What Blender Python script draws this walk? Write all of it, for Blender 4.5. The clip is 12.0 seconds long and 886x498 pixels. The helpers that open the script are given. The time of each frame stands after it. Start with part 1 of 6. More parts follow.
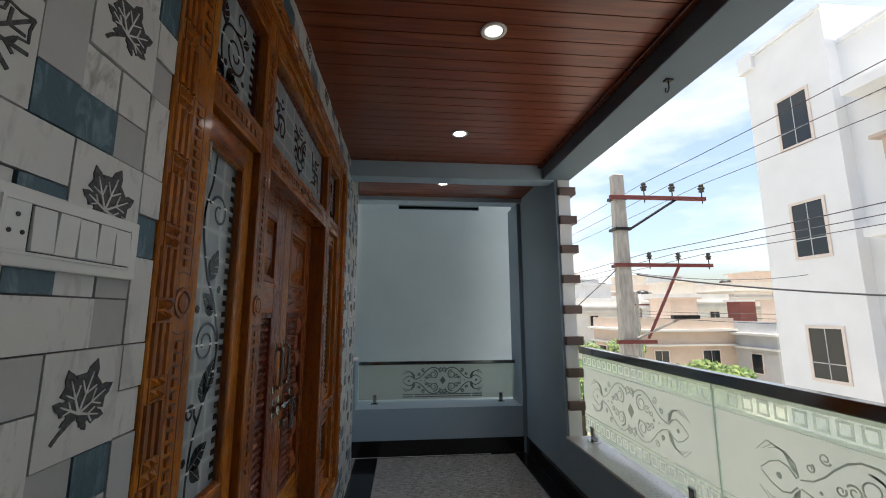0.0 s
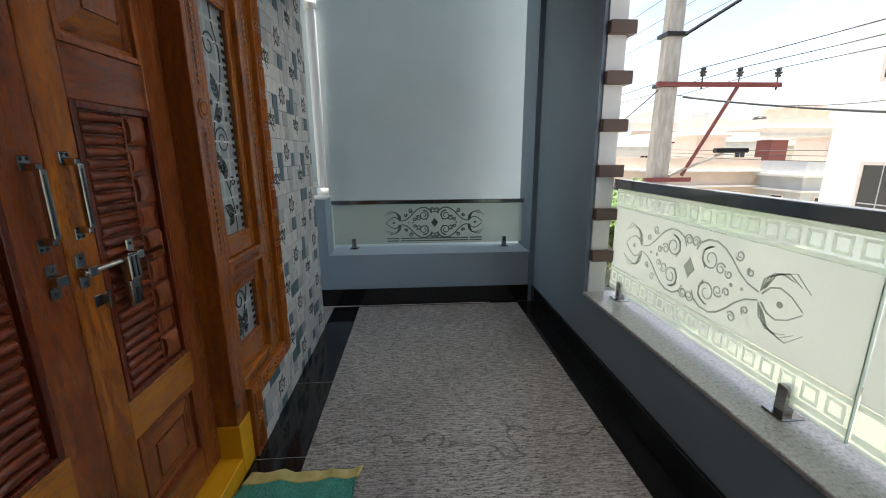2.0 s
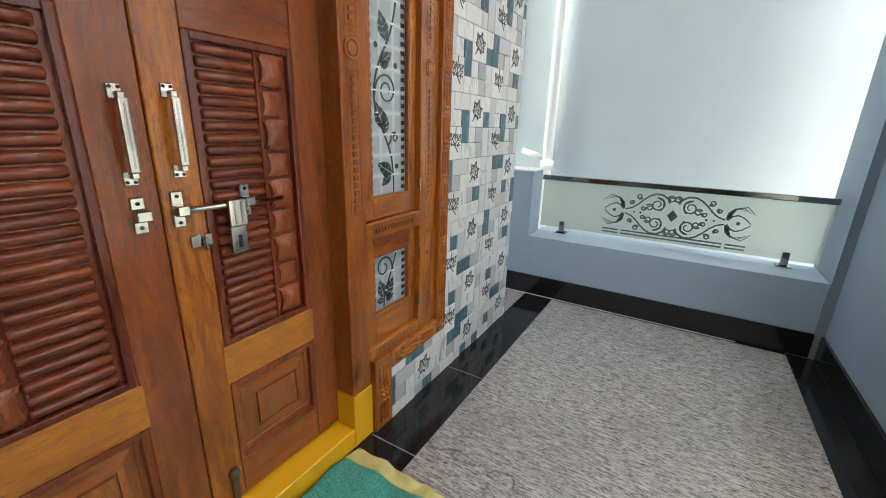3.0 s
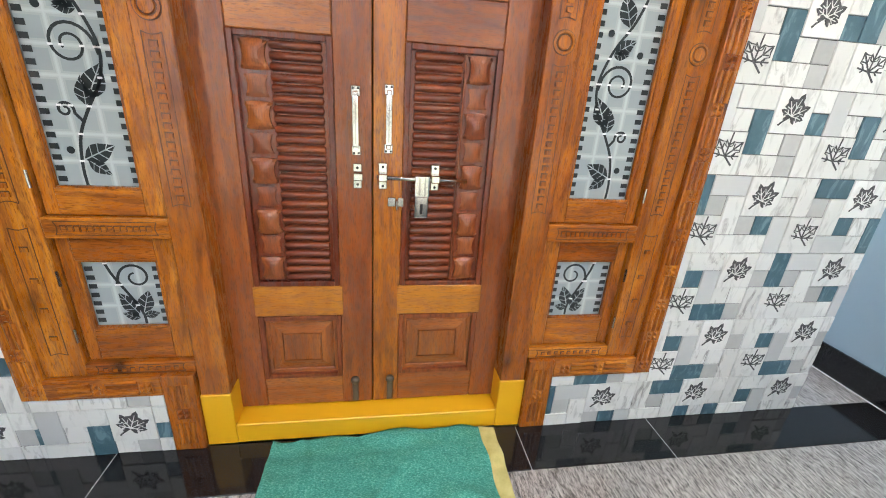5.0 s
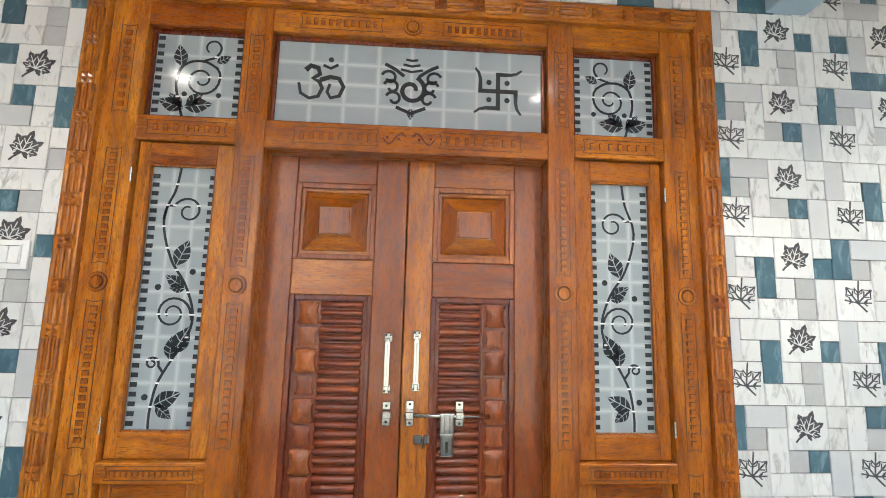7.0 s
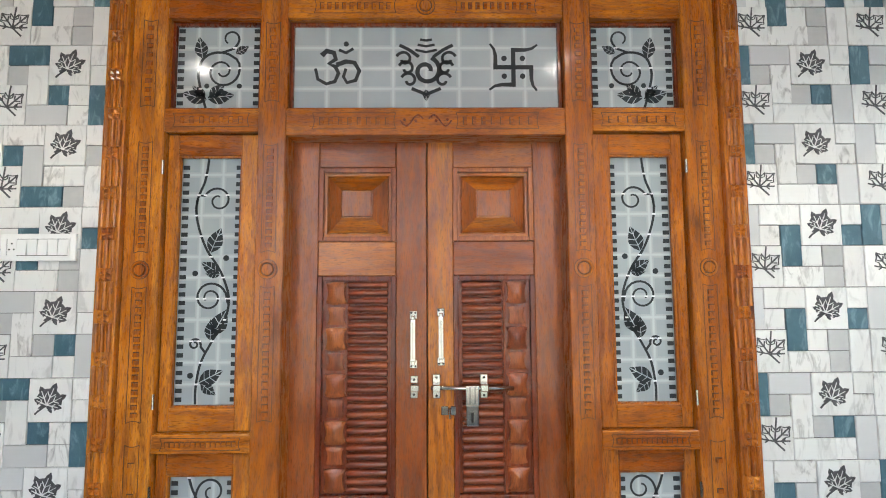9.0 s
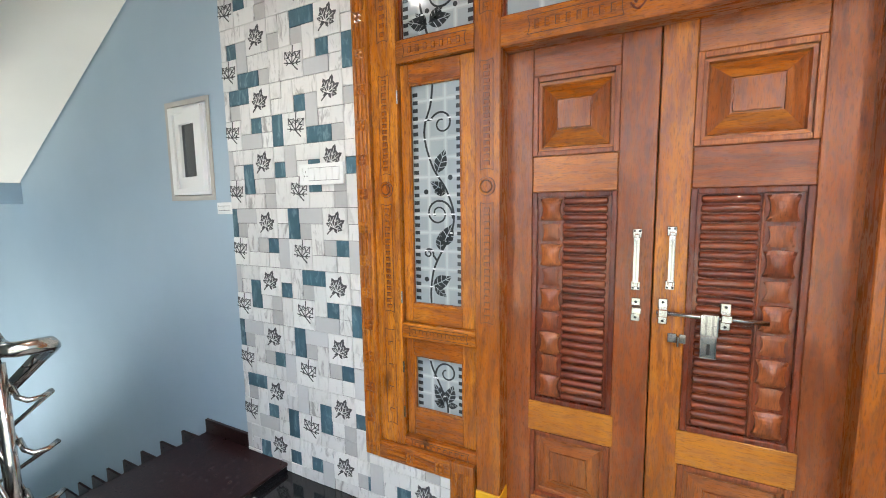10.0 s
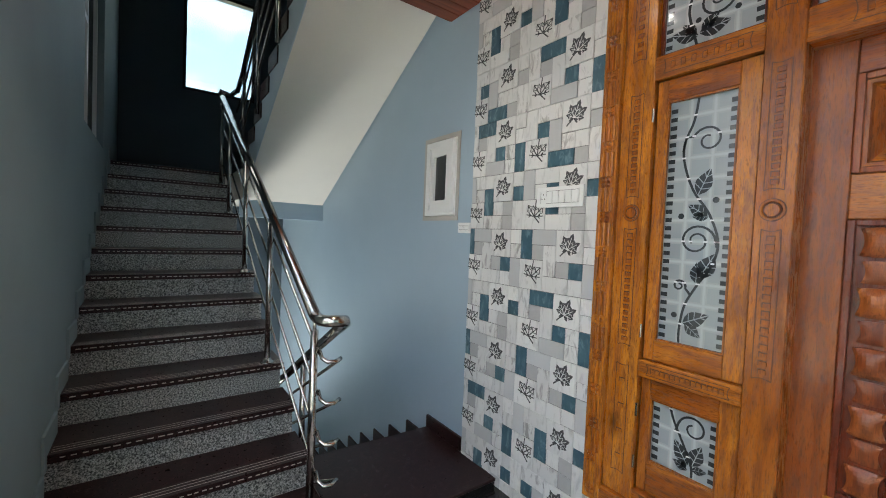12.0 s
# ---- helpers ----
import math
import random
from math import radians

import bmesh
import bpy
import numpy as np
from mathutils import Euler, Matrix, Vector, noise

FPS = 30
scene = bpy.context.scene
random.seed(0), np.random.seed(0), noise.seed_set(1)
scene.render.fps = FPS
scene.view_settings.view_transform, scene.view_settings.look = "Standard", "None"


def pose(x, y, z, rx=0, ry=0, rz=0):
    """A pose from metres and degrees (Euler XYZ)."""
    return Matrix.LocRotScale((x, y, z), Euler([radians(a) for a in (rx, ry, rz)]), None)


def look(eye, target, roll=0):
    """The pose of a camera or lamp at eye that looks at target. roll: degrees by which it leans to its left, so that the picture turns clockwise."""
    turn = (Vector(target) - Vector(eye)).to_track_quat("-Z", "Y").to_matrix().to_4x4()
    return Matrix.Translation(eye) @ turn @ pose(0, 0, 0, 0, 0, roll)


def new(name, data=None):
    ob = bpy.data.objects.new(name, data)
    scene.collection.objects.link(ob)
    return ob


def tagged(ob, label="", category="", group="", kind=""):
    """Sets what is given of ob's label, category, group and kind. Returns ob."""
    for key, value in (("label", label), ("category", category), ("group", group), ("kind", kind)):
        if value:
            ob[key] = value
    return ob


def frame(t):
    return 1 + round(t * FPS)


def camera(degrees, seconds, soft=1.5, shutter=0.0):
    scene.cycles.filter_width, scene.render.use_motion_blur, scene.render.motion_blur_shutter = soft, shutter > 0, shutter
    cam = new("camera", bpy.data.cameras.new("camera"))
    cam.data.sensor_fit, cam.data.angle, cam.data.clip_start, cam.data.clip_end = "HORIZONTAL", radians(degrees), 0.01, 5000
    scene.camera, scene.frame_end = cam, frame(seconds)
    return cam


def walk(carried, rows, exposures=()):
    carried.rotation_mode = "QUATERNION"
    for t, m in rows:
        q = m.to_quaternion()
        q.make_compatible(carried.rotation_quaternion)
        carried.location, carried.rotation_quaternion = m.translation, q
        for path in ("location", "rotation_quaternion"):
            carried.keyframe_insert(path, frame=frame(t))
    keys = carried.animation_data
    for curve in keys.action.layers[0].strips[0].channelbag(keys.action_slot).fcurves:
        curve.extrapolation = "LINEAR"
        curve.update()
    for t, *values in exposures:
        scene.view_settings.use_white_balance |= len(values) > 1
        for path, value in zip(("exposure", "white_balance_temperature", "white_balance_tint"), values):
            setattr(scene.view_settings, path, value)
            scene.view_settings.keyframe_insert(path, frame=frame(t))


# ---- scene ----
cam = camera(95.3, 12.0, soft=1.0)
PATH = [
    (0, (0.511, 0.689, 1.571), (0.697, 2.656, 1.88), -0.2),
    (0.5, (0.486, 0.829, 1.531), (0.815, 2.802, 1.552), -1.4),
    (1, (0.581, 1.061, 1.528), (0.742, 3.054, 1.5), -2.8),
    (1.5, (0.71, 1.365, 1.473), (0.903, 3.347, 1.292), -1.3),
    (2, (0.788, 1.736, 1.422), (0.921, 3.679, 0.965), -0.3),
    (2.5, (0.956, 2.021, 1.394), (0.414, 3.858, 0.818), 1.0),
    (3, (1.031, 2.298, 1.349), (0.054, 3.945, 0.772), 1.6),
    (3.5, (1.156, 2.492, 1.359), (-0.306, 3.661, 0.654), 3.7),
    (5.5, (1.418, 2.849, 1.428), (-0.485, 3.011, 0.836), 3.1),
    (6, (1.463, 2.827, 1.431), (-0.517, 2.972, 1.187), 2.8),
    (6.5, (1.504, 2.856, 1.533), (-0.494, 2.952, 1.539), 1.5),
    (7, (1.52, 2.862, 1.563), (-0.462, 2.969, 1.808), 1.4),
    (9, (1.557, 2.851, 1.563), (-0.438, 2.869, 1.7), -0.3),
    (9.5, (1.524, 2.851, 1.523), (-0.462, 2.649, 1.395), 0.1),
    (10, (1.55, 2.772, 1.523), (-0.225, 1.877, 1.305), -0.8),
    (10.5, (1.645, 2.669, 1.481), (0.395, 1.123, 1.272), -0.4),
    (11, (1.672, 2.645, 1.481), (0.674, 0.915, 1.361), 0.8),
    (11.5, (1.665, 2.637, 1.478), (0.759, 0.856, 1.408), 1.9),
    (12, (1.667, 2.645, 1.464), (0.498, 1.024, 1.397), 2.4),
]
EXPOSURES = [(0.0, 1.25, 6700, 10), (1.5, 1.38, 6700, 10), (2.0, 1.7, 6700, 10), (2.5, 2.42, 6700, 10), (3.0, 3.05, 6900, 10), (3.5, 3.5, 7000, 10),
             (5.5, 3.68, 6900, 10), (9.0, 3.6, 6750, 10), (9.6, 3.62, 6750, 10), (10.0, 3.8, 6700, 10), (10.5, 3.42, 6800, 10), (11.0, 3.18, 6700, 10), (11.5, 2.86, 6500, 10), (12.0, 3.12, 6800, 10)]
walk(cam, [(t, look(eye, target, roll)) for t, eye, target, roll in PATH], EXPOSURES)

# ---- light ----
SUN_EL, SUN_AZ = 88.0, 60.0
to_sun = Vector((math.cos(radians(SUN_EL)) * math.sin(radians(SUN_AZ)), math.cos(radians(SUN_EL)) * math.cos(radians(SUN_AZ)), math.sin(radians(SUN_EL))))
world = bpy.data.worlds.new("sky")
scene.world = world
world.use_nodes = True
wt = world.node_tree
sky = wt.nodes.new("ShaderNodeTexSky")
sky.sky_type, sky.sun_disc = "NISHITA", False
sky.sun_elevation, sky.sun_rotation = radians(SUN_EL), radians(SUN_AZ)
sky.dust_density, sky.air_density = 3.0, 1.0
# broken white cloud over the blue
wc = wt.nodes.new("ShaderNodeTexCoord")
wm = wt.nodes.new("ShaderNodeMapping")
wm.inputs["Scale"].default_value = (1.0, 1.0, 2.6)
wt.links.new(wc.outputs["Generated"], wm.inputs["Vector"])
wn = wt.nodes.new("ShaderNodeTexNoise")
wn.inputs["Scale"].default_value, wn.inputs["Detail"].default_value, wn.inputs["Roughness"].default_value = 2.6, 7.0, 0.55
wt.links.new(wm.outputs[0], wn.inputs["Vector"])
wr = wt.nodes.new("ShaderNodeValToRGB")
wr.color_ramp.elements[0].position, wr.color_ramp.elements[1].position = 0.40, 0.68
wt.links.new(wn.outputs["Fac"], wr.inputs[0])
wx = wt.nodes.new("ShaderNodeMix")
wx.data_type = "RGBA"
wt.links.new(wr.outputs[0], wx.inputs[0])
wt.links.new(sky.outputs[0], wx.inputs[6])
wx.inputs[7].default_value = (4.9, 5.05, 5.2, 1)
wt.links.new(wx.outputs[2], wt.nodes["Background"].inputs[0])
wt.nodes["Background"].inputs[1].default_value = 0.12
sun = new("sun", bpy.data.lights.new("sun", "SUN"))
sun.data.energy, sun.data.angle, sun.data.color = 4.6, radians(1.0), (1.0, 0.95, 0.88)
sun.matrix_world = look(to_sun * 30, (0, 0, 0))

# ---- materials ----
MATS = {}


class Mat:
    """A small builder of node materials."""

    def __init__(self, name, colour=(0.8, 0.8, 0.8), rough=0.5, metal=0.0, spec=None):
        self.m = bpy.data.materials.new(name)
        self.m.use_nodes = True
        self.t = self.m.node_tree
        self.b = self.t.nodes["Principled BSDF"]
        self.b.inputs["Base Color"].default_value = (*colour, 1)
        self.b.inputs["Roughness"].default_value = rough
        self.b.inputs["Metallic"].default_value = metal
        if spec is not None:
            self.b.inputs["Specular IOR Level"].default_value = spec
        self.co = self.t.nodes.new("ShaderNodeTexCoord").outputs["Object"]
        MATS[name] = self.m

    def node(self, kind, **values):
        n = self.t.nodes.new(kind)
        for k, v in values.items():
            n.inputs[k.replace("_", " ")].default_value = v
        return n

    def link(self, a, b):
        self.t.links.new(a, b)

    def mapped(self, scale=(1, 1, 1), turn=(0, 0, 0), shift=None):
        n = self.t.nodes.new("ShaderNodeMapping")
        n.inputs["Scale"].default_value = scale
        n.inputs["Rotation"].default_value = [radians(a) for a in turn]
        self.link(self.co, n.inputs["Vector"])
        if shift is not None:
            self.link(shift, n.inputs["Location"])
        return n.outputs[0]

    def noise(self, scale, detail=4.0, rough=0.55, vec=None, distortion=0.0):
        n = self.node("ShaderNodeTexNoise", Scale=scale, Detail=detail, Roughness=rough, Distortion=distortion)
        self.link(vec if vec is not None else self.co, n.inputs["Vector"])
        return n.outputs["Fac"]

    def ramp(self, fac, stops):
        n = self.t.nodes.new("ShaderNodeValToRGB")
        e = n.color_ramp.elements
        while len(e) < len(stops):
            e.new(0.5)
        for i, (p, c) in enumerate(stops):
            e[i].position = p
            e[i].color = (*c, 1) if len(c) == 3 else c
        self.link(fac, n.inputs[0])
        return n.outputs["Color"]

    def mix(self, fac, a, b, blend="MIX"):
        n = self.t.nodes.new("ShaderNodeMix")
        n.data_type, n.blend_type = "RGBA", blend
        for v, i in ((fac, 0), (a, 6), (b, 7)):
            if isinstance(v, (int, float)):
                n.inputs[i].default_value = v
            elif isinstance(v, tuple):
                n.inputs[i].default_value = (*v, 1)
            else:
                self.link(v, n.inputs[i])
        return n.outputs[2]

    def calc(self, op, a, b=0.0):
        n = self.t.nodes.new("ShaderNodeMath")
        n.operation = op
        for v, i in ((a, 0), (b, 1)):
            if isinstance(v, (int, float)):
                n.inputs[i].default_value = v
            else:
                self.link(v, n.inputs[i])
        return n.outputs[0]

    def random(self):
        return self.t.nodes.new("ShaderNodeObjectInfo").outputs["Random"]

    def colour(self, c):
        self.link(c, self.b.inputs["Base Color"])
        return self

    def rough(self, c):
        self.link(c, self.b.inputs["Roughness"])
        return self

    def bump(self, h, strength=0.2, distance=0.002):
        n = self.node("ShaderNodeBump", Strength=strength, Distance=distance)
        self.link(h, n.inputs["Height"])
        self.link(n.outputs[0], self.b.inputs["Normal"])
        return self


def paint(name, a, b, rough=0.6, grain=60.0, bump=0.12):
    m = Mat(name, a, rough)
    n1, n2 = m.noise(1.3, 5.0), m.noise(grain, 3.0)
    m.colour(m.mix(m.calc("MULTIPLY", m.ramp(n1, [(0.35, (0, 0, 0)), (0.7, (1, 1, 1))]), 0.8), a, b))
    m.rough(m.calc("ADD", m.calc("MULTIPLY", n1, 0.2), rough - 0.1))
    m.bump(m.calc("ADD", n2, m.calc("MULTIPLY", n1, 2.0)), bump, 0.003)
    return m.m


def wood(name, dark, mid, light, rough=0.26, grain=(9, 9, 1.3), shift=True, knots=True):
    """Varnished timber; the grain runs along the axis with the small scale."""
    m = Mat(name, mid, rough)
    r = m.random()
    c = m.t.nodes.new("ShaderNodeCombineXYZ")
    m.link(m.calc("MULTIPLY", r, 37.0), c.inputs[0])
    m.link(m.calc("MULTIPLY", r, 11.0), c.inputs[1])
    m.link(m.calc("MULTIPLY", r, 23.0), c.inputs[2])
    v = m.mapped(grain, shift=c.outputs[0])
    big = m.noise(1.0, 6.0, 0.65, v, 1.6)
    fine = m.noise(6.0, 4.0, 0.75, v, 0.5)
    v2 = m.mapped((3, 3, 1.3), shift=c.outputs[0])
    patch = m.noise(1.9, 5.0, 0.6, v2, 1.2)
    col = m.ramp(big, [(0.24, dark), (0.44, mid), (0.72, light)])
    col = m.mix(m.ramp(fine, [(0.44, (0, 0, 0)), (0.60, (0.6, 0.6, 0.6))]), col, dark)
    pore = m.noise(26.0, 2.0, 0.6, v)
    col = m.mix(m.ramp(pore, [(0.54, (0, 0, 0)), (0.66, (0.55, 0.55, 0.55))]), col, tuple(x * 0.6 for x in dark))
    col = m.mix(m.ramp(patch, [(0.46, (0, 0, 0)), (0.72, (0.42, 0.42, 0.42))]), col, tuple(x * k for x, k in zip(dark, (1.0, 1.05, 1.3))), "MIX")
    if knots:
        vo = m.node("ShaderNodeTexVoronoi", Scale=2.0)
        m.link(m.mapped((1.6, 1.6, 0.8), shift=c.outputs[0]), vo.inputs["Vector"])
        kn = m.ramp(vo.outputs["Distance"], [(0.03, (1, 1, 1)), (0.07, (0.45, 0.45, 0.45)), (0.15, (0, 0, 0))])
        col = m.mix(m.calc("MULTIPLY", kn, 0.9), col, tuple(x * 0.35 for x in dark))
    tone = m.ramp(r, [(0.0, (0.72, 0.58, 0.62)), (0.35, (1.0, 1.0, 1.0)), (0.65, (0.86, 0.78, 0.82)), (1.0, (1.18, 1.28, 1.2))])
    col = m.mix(1.0, col, tone, "MULTIPLY")
    m.colour(col)
    m.rough(m.calc("ADD", m.calc("MULTIPLY", fine, 0.15), rough - 0.06))
    m.b.inputs["Coat Weight"].default_value = 0.28
    m.b.inputs["Specular IOR Level"].default_value = 0.35
    m.b.inputs["Coat Roughness"].default_value = 0.1
    m.bump(m.calc("ADD", big, fine), 0.16, 0.002)
    return m.m


BLUE = paint("blue_wall_paint", (0.36, 0.47, 0.56), (0.33, 0.44, 0.53), 0.62)
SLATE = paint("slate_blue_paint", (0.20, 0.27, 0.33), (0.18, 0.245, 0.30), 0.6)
WHITE = paint("white_wall_paint", (0.78, 0.79, 0.78), (0.72, 0.73, 0.73), 0.7)
# wall blue with the shade of the outer stair wall mixed into the colour
STAIRSHADE = paint("shaded_stair_blue", (0.23, 0.30, 0.315), (0.205, 0.27, 0.285), 0.65)
BLUEOUT = paint("outer_blue_paint", (0.17, 0.31, 0.46), (0.15, 0.28, 0.42), 0.65)
# the gloom of the end wall beside its window is put into this colour
ENDSHADE = paint("shaded_stair_end", (0.055, 0.08, 0.105), (0.045, 0.07, 0.09), 0.6)
SOFFIT = paint("soffit_paint", (0.68, 0.65, 0.60), (0.62, 0.60, 0.56), 0.75)
FACADE = paint("neighbour_wall_paint", (0.49, 0.575, 0.605), (0.44, 0.525, 0.555), 0.75, 30.0, 0.2)
# darker copy of the slate paint; carries the shade of the edge beam
BEAMSHADE = paint("shaded_slate_paint", (0.115, 0.16, 0.20), (0.10, 0.14, 0.175), 0.6)
BROWN = paint("brown_band_paint", (0.13, 0.085, 0.07), (0.10, 0.065, 0.055), 0.6)
YELLOW = paint("yellow_sill_paint", (0.80, 0.42, 0.015), (0.72, 0.36, 0.01), 0.4, 40.0, 0.1)
TEAK = wood("teak_varnished", (0.14, 0.032, 0.006), (0.45, 0.136, 0.017), (0.63, 0.236, 0.034))
TEAKH = wood("teak_varnished_level", (0.14, 0.032, 0.006), (0.45, 0.136, 0.017), (0.63, 0.236, 0.034), grain=(9, 1.3, 9))
TEAKR = wood("teak_leaf", (0.15, 0.040, 0.012), (0.36, 0.106, 0.027), (0.50, 0.172, 0.043))
TEAKRH = wood("teak_leaf_level", (0.15, 0.040, 0.012), (0.36, 0.106, 0.027), (0.50, 0.172, 0.043), grain=(9, 1.3, 9))
TEAKD = wood("teak_red_stained", (0.075, 0.013, 0.006), (0.20, 0.042, 0.016), (0.31, 0.075, 0.024), knots=False)
TEAKDH = wood("teak_red_stained_level", (0.075, 0.013, 0.006), (0.20, 0.042, 0.016), (0.31, 0.075, 0.024), grain=(9, 1.3, 9), knots=False)
TEAKM = wood("teak_carved", (0.14, 0.03, 0.009), (0.31, 0.078, 0.02), (0.43, 0.13, 0.03), rough=0.3, knots=False)
# dark colour for the shade in the grooves of the carving
CUTSHADE = paint("carving_shade", (0.095, 0.025, 0.006), (0.07, 0.018, 0.005), 0.5)
TEAKL = wood("teak_pale", (0.30, 0.09, 0.010), (0.52, 0.19, 0.022), (0.66, 0.28, 0.04), grain=(9, 1.3, 9))

m = Mat("grey_granite", (0.3, 0.29, 0.28), 0.16)
v = m.mapped((1, 1, 1), (0, 0, 18))
vs = m.mapped((16, 95, 20), (0, 0, 24))
streak = m.noise(1.0, 5.0, 0.7, vs, 0.25)
speck = m.noise(90.0, 3.0, 0.7, m.mapped((0.6, 1.6, 1), (0, 0, 14)))
big = m.noise(1.6, 4.0, 0.5, v, 0.8)
c = m.ramp(streak, [(0.36, (0.05, 0.048, 0.05)), (0.50, (0.25, 0.242, 0.238)), (0.64, (0.54, 0.52, 0.51))])
c = m.mix(m.ramp(speck, [(0.47, (0, 0, 0)), (0.60, (0.7, 0.7, 0.7))]), c, (0.55, 0.53, 0.51))
c = m.mix(m.ramp(big, [(0.4, (0, 0, 0)), (0.7, (0.35, 0.35, 0.35))]), c, (0.14, 0.13, 0.125))
vein = m.node("ShaderNodeTexVoronoi", Scale=0.42)
vein.feature = "DISTANCE_TO_EDGE"
wob = m.t.nodes.new("ShaderNodeVectorMath")
wob.operation = "ADD"
wn = m.node("ShaderNodeTexNoise", Scale=3.0, Detail=4.0)
m.link(m.co, wn.inputs["Vector"])
m.link(m.mapped((0.6, 1.1, 1)), wob.inputs[0])
m.link(wn.outputs["Color"], wob.inputs[1])
m.link(wob.outputs[0], vein.inputs["Vector"])
c = m.mix(m.ramp(vein.outputs["Distance"], [(0.0, (0.7, 0.7, 0.7)), (0.008, (0, 0, 0))]), c, (0.06, 0.055, 0.05))
m.colour(c).rough(m.calc("ADD", m.calc("MULTIPLY", speck, 0.12), 0.14))
GRANITE = m.m

m = Mat("black_granite", (0.012, 0.012, 0.013), 0.08)
n = m.noise(220.0, 2.0, 0.6)
m.colour(m.ramp(n, [(0.55, (0.010, 0.010, 0.011)), (0.75, (0.05, 0.05, 0.052))]))
m.rough(m.calc("ADD", m.calc("MULTIPLY", m.noise(5.0), 0.08), 0.05))
BLACK = m.m

m = Mat("maroon_granite", (0.05, 0.02, 0.018), 0.14)
n = m.noise(160.0, 3.0, 0.7)
n2 = m.noise(40.0, 4.0, 0.6)
c = m.ramp(n, [(0.38, (0.007, 0.003, 0.003)), (0.54, (0.030, 0.011, 0.011)), (0.70, (0.11, 0.045, 0.042))])
m.colour(m.mix(m.ramp(n2, [(0.42, (0, 0, 0)), (0.62, (0.75, 0.75, 0.75))]), c, (0.012, 0.005, 0.005)))
m.rough(m.calc("ADD", m.calc("MULTIPLY", n2, 0.15), 0.22))
m.b.inputs["Specular IOR Level"].default_value = 0.3
MAROON = m.m

m = Mat("grey_riser_granite", (0.3, 0.3, 0.3), 0.3)
vo = m.node("ShaderNodeTexVoronoi", Scale=130.0)
m.link(m.co, vo.inputs["Vector"])
n = m.noise(120.0, 3.0, 0.7)
c = m.ramp(n, [(0.38, (0.045, 0.05, 0.05)), (0.5, (0.22, 0.235, 0.23)), (0.64, (0.47, 0.485, 0.475))])
m.colour(c).rough(m.calc("ADD", m.calc("MULTIPLY", n, 0.1), 0.22))
RISER = m.m

m = Mat("brushed_steel", (0.52, 0.50, 0.47), 0.16, 1.0)
n = m.noise(30.0, 2.0, 0.5, m.mapped((6, 6, 0.4)))
m.rough(m.calc("ADD", m.calc("MULTIPLY", n, 0.16), 0.08))
STEEL = m.m
CHROME = Mat("dark_polished_steel", (0.30, 0.29, 0.28), 0.12, 1.0).m
DARKMETAL = Mat("dark_clamp_metal", (0.03, 0.03, 0.032), 0.3, 0.8).m
PVC = Mat("white_plastic", (0.78, 0.79, 0.78), 0.35).m
BRONZE = Mat("dark_bronze_paint", (0.10, 0.078, 0.058), 0.35, 0.3).m
BLACKPL = Mat("black_plastic", (0.012, 0.012, 0.013), 0.5).m

m = Mat("dark_window_glass", (0.02, 0.025, 0.03), 0.05)
DARKGLASS = m.m


def tinted(name, tint):
    """A sheet of tinted glass."""
    m = Mat(name, tint, 0.03)
    tp = m.node("ShaderNodeBsdfTransparent", Color=(*tint, 1))
    gl = m.node("ShaderNodeBsdfGlossy", Roughness=0.02)
    m1 = m.t.nodes.new("ShaderNodeMixShader")
    m1.inputs[0].default_value = 0.06
    m.link(tp.outputs[0], m1.inputs[1]), m.link(gl.outputs[0], m1.inputs[2])
    m.link(m1.outputs[0], m.t.nodes["Material Output"].inputs["Surface"])
    return m.m


# the second, near-black sheet is added to keep daylight off the upper steps
TINTED, DIMMER = tinted("tinted_window_glass", (0.62, 0.69, 0.67)), tinted("daylight_dimming_glass", (0.08, 0.09, 0.09))


# ---- mesh helpers ----
ORIGIN = {}


def mesh_of(bm, name, mat, smooth=False):
    me = bpy.data.meshes.new(name)
    if smooth:
        for f in bm.faces:
            f.smooth = True
    bm.normal_update()
    bm.to_mesh(me)
    bm.free()
    for x in (mat if isinstance(mat, (list, tuple)) else [mat]):
        me.materials.append(x)
    return me


def solid(name, bm, mat, label="", category="", kind="", group="", smooth=False):
    """A top-level thing that is one mesh."""
    ob = new(name, mesh_of(bm, name, mat, smooth))
    ORIGIN[ob] = Vector((0, 0, 0))
    return tagged(ob, label, category, group, kind)


def thing(name, at, label, category, group="", kind=""):
    """A top-level thing made of parts: an Empty at its base."""
    ob = new(name)
    ob.empty_display_size = 0.1
    ob.location = at
    ORIGIN[ob] = Vector(at)
    return tagged(ob, label, category, group, kind)


def part(name, bm, mat, parent, label="", smooth=False, kind=""):
    """One mesh under a thing or a part; the bmesh is in world coordinates."""
    bmesh.ops.translate(bm, verts=bm.verts, vec=-ORIGIN[parent])
    ob = new(name, mesh_of(bm, name, mat, smooth))
    ob.parent = parent
    ORIGIN[ob] = ORIGIN[parent]
    return tagged(ob, label, kind=kind)


def piece(name, me, parent, at, turn=(0, 0, 0)):
    """A small part that shares its mesh with others."""
    ob = new(name, me)
    ob.parent = parent
    ob.location = Vector(at) - ORIGIN[parent]
    ob.rotation_euler = [radians(a) for a in turn]
    ORIGIN[ob] = Vector(at)
    return ob


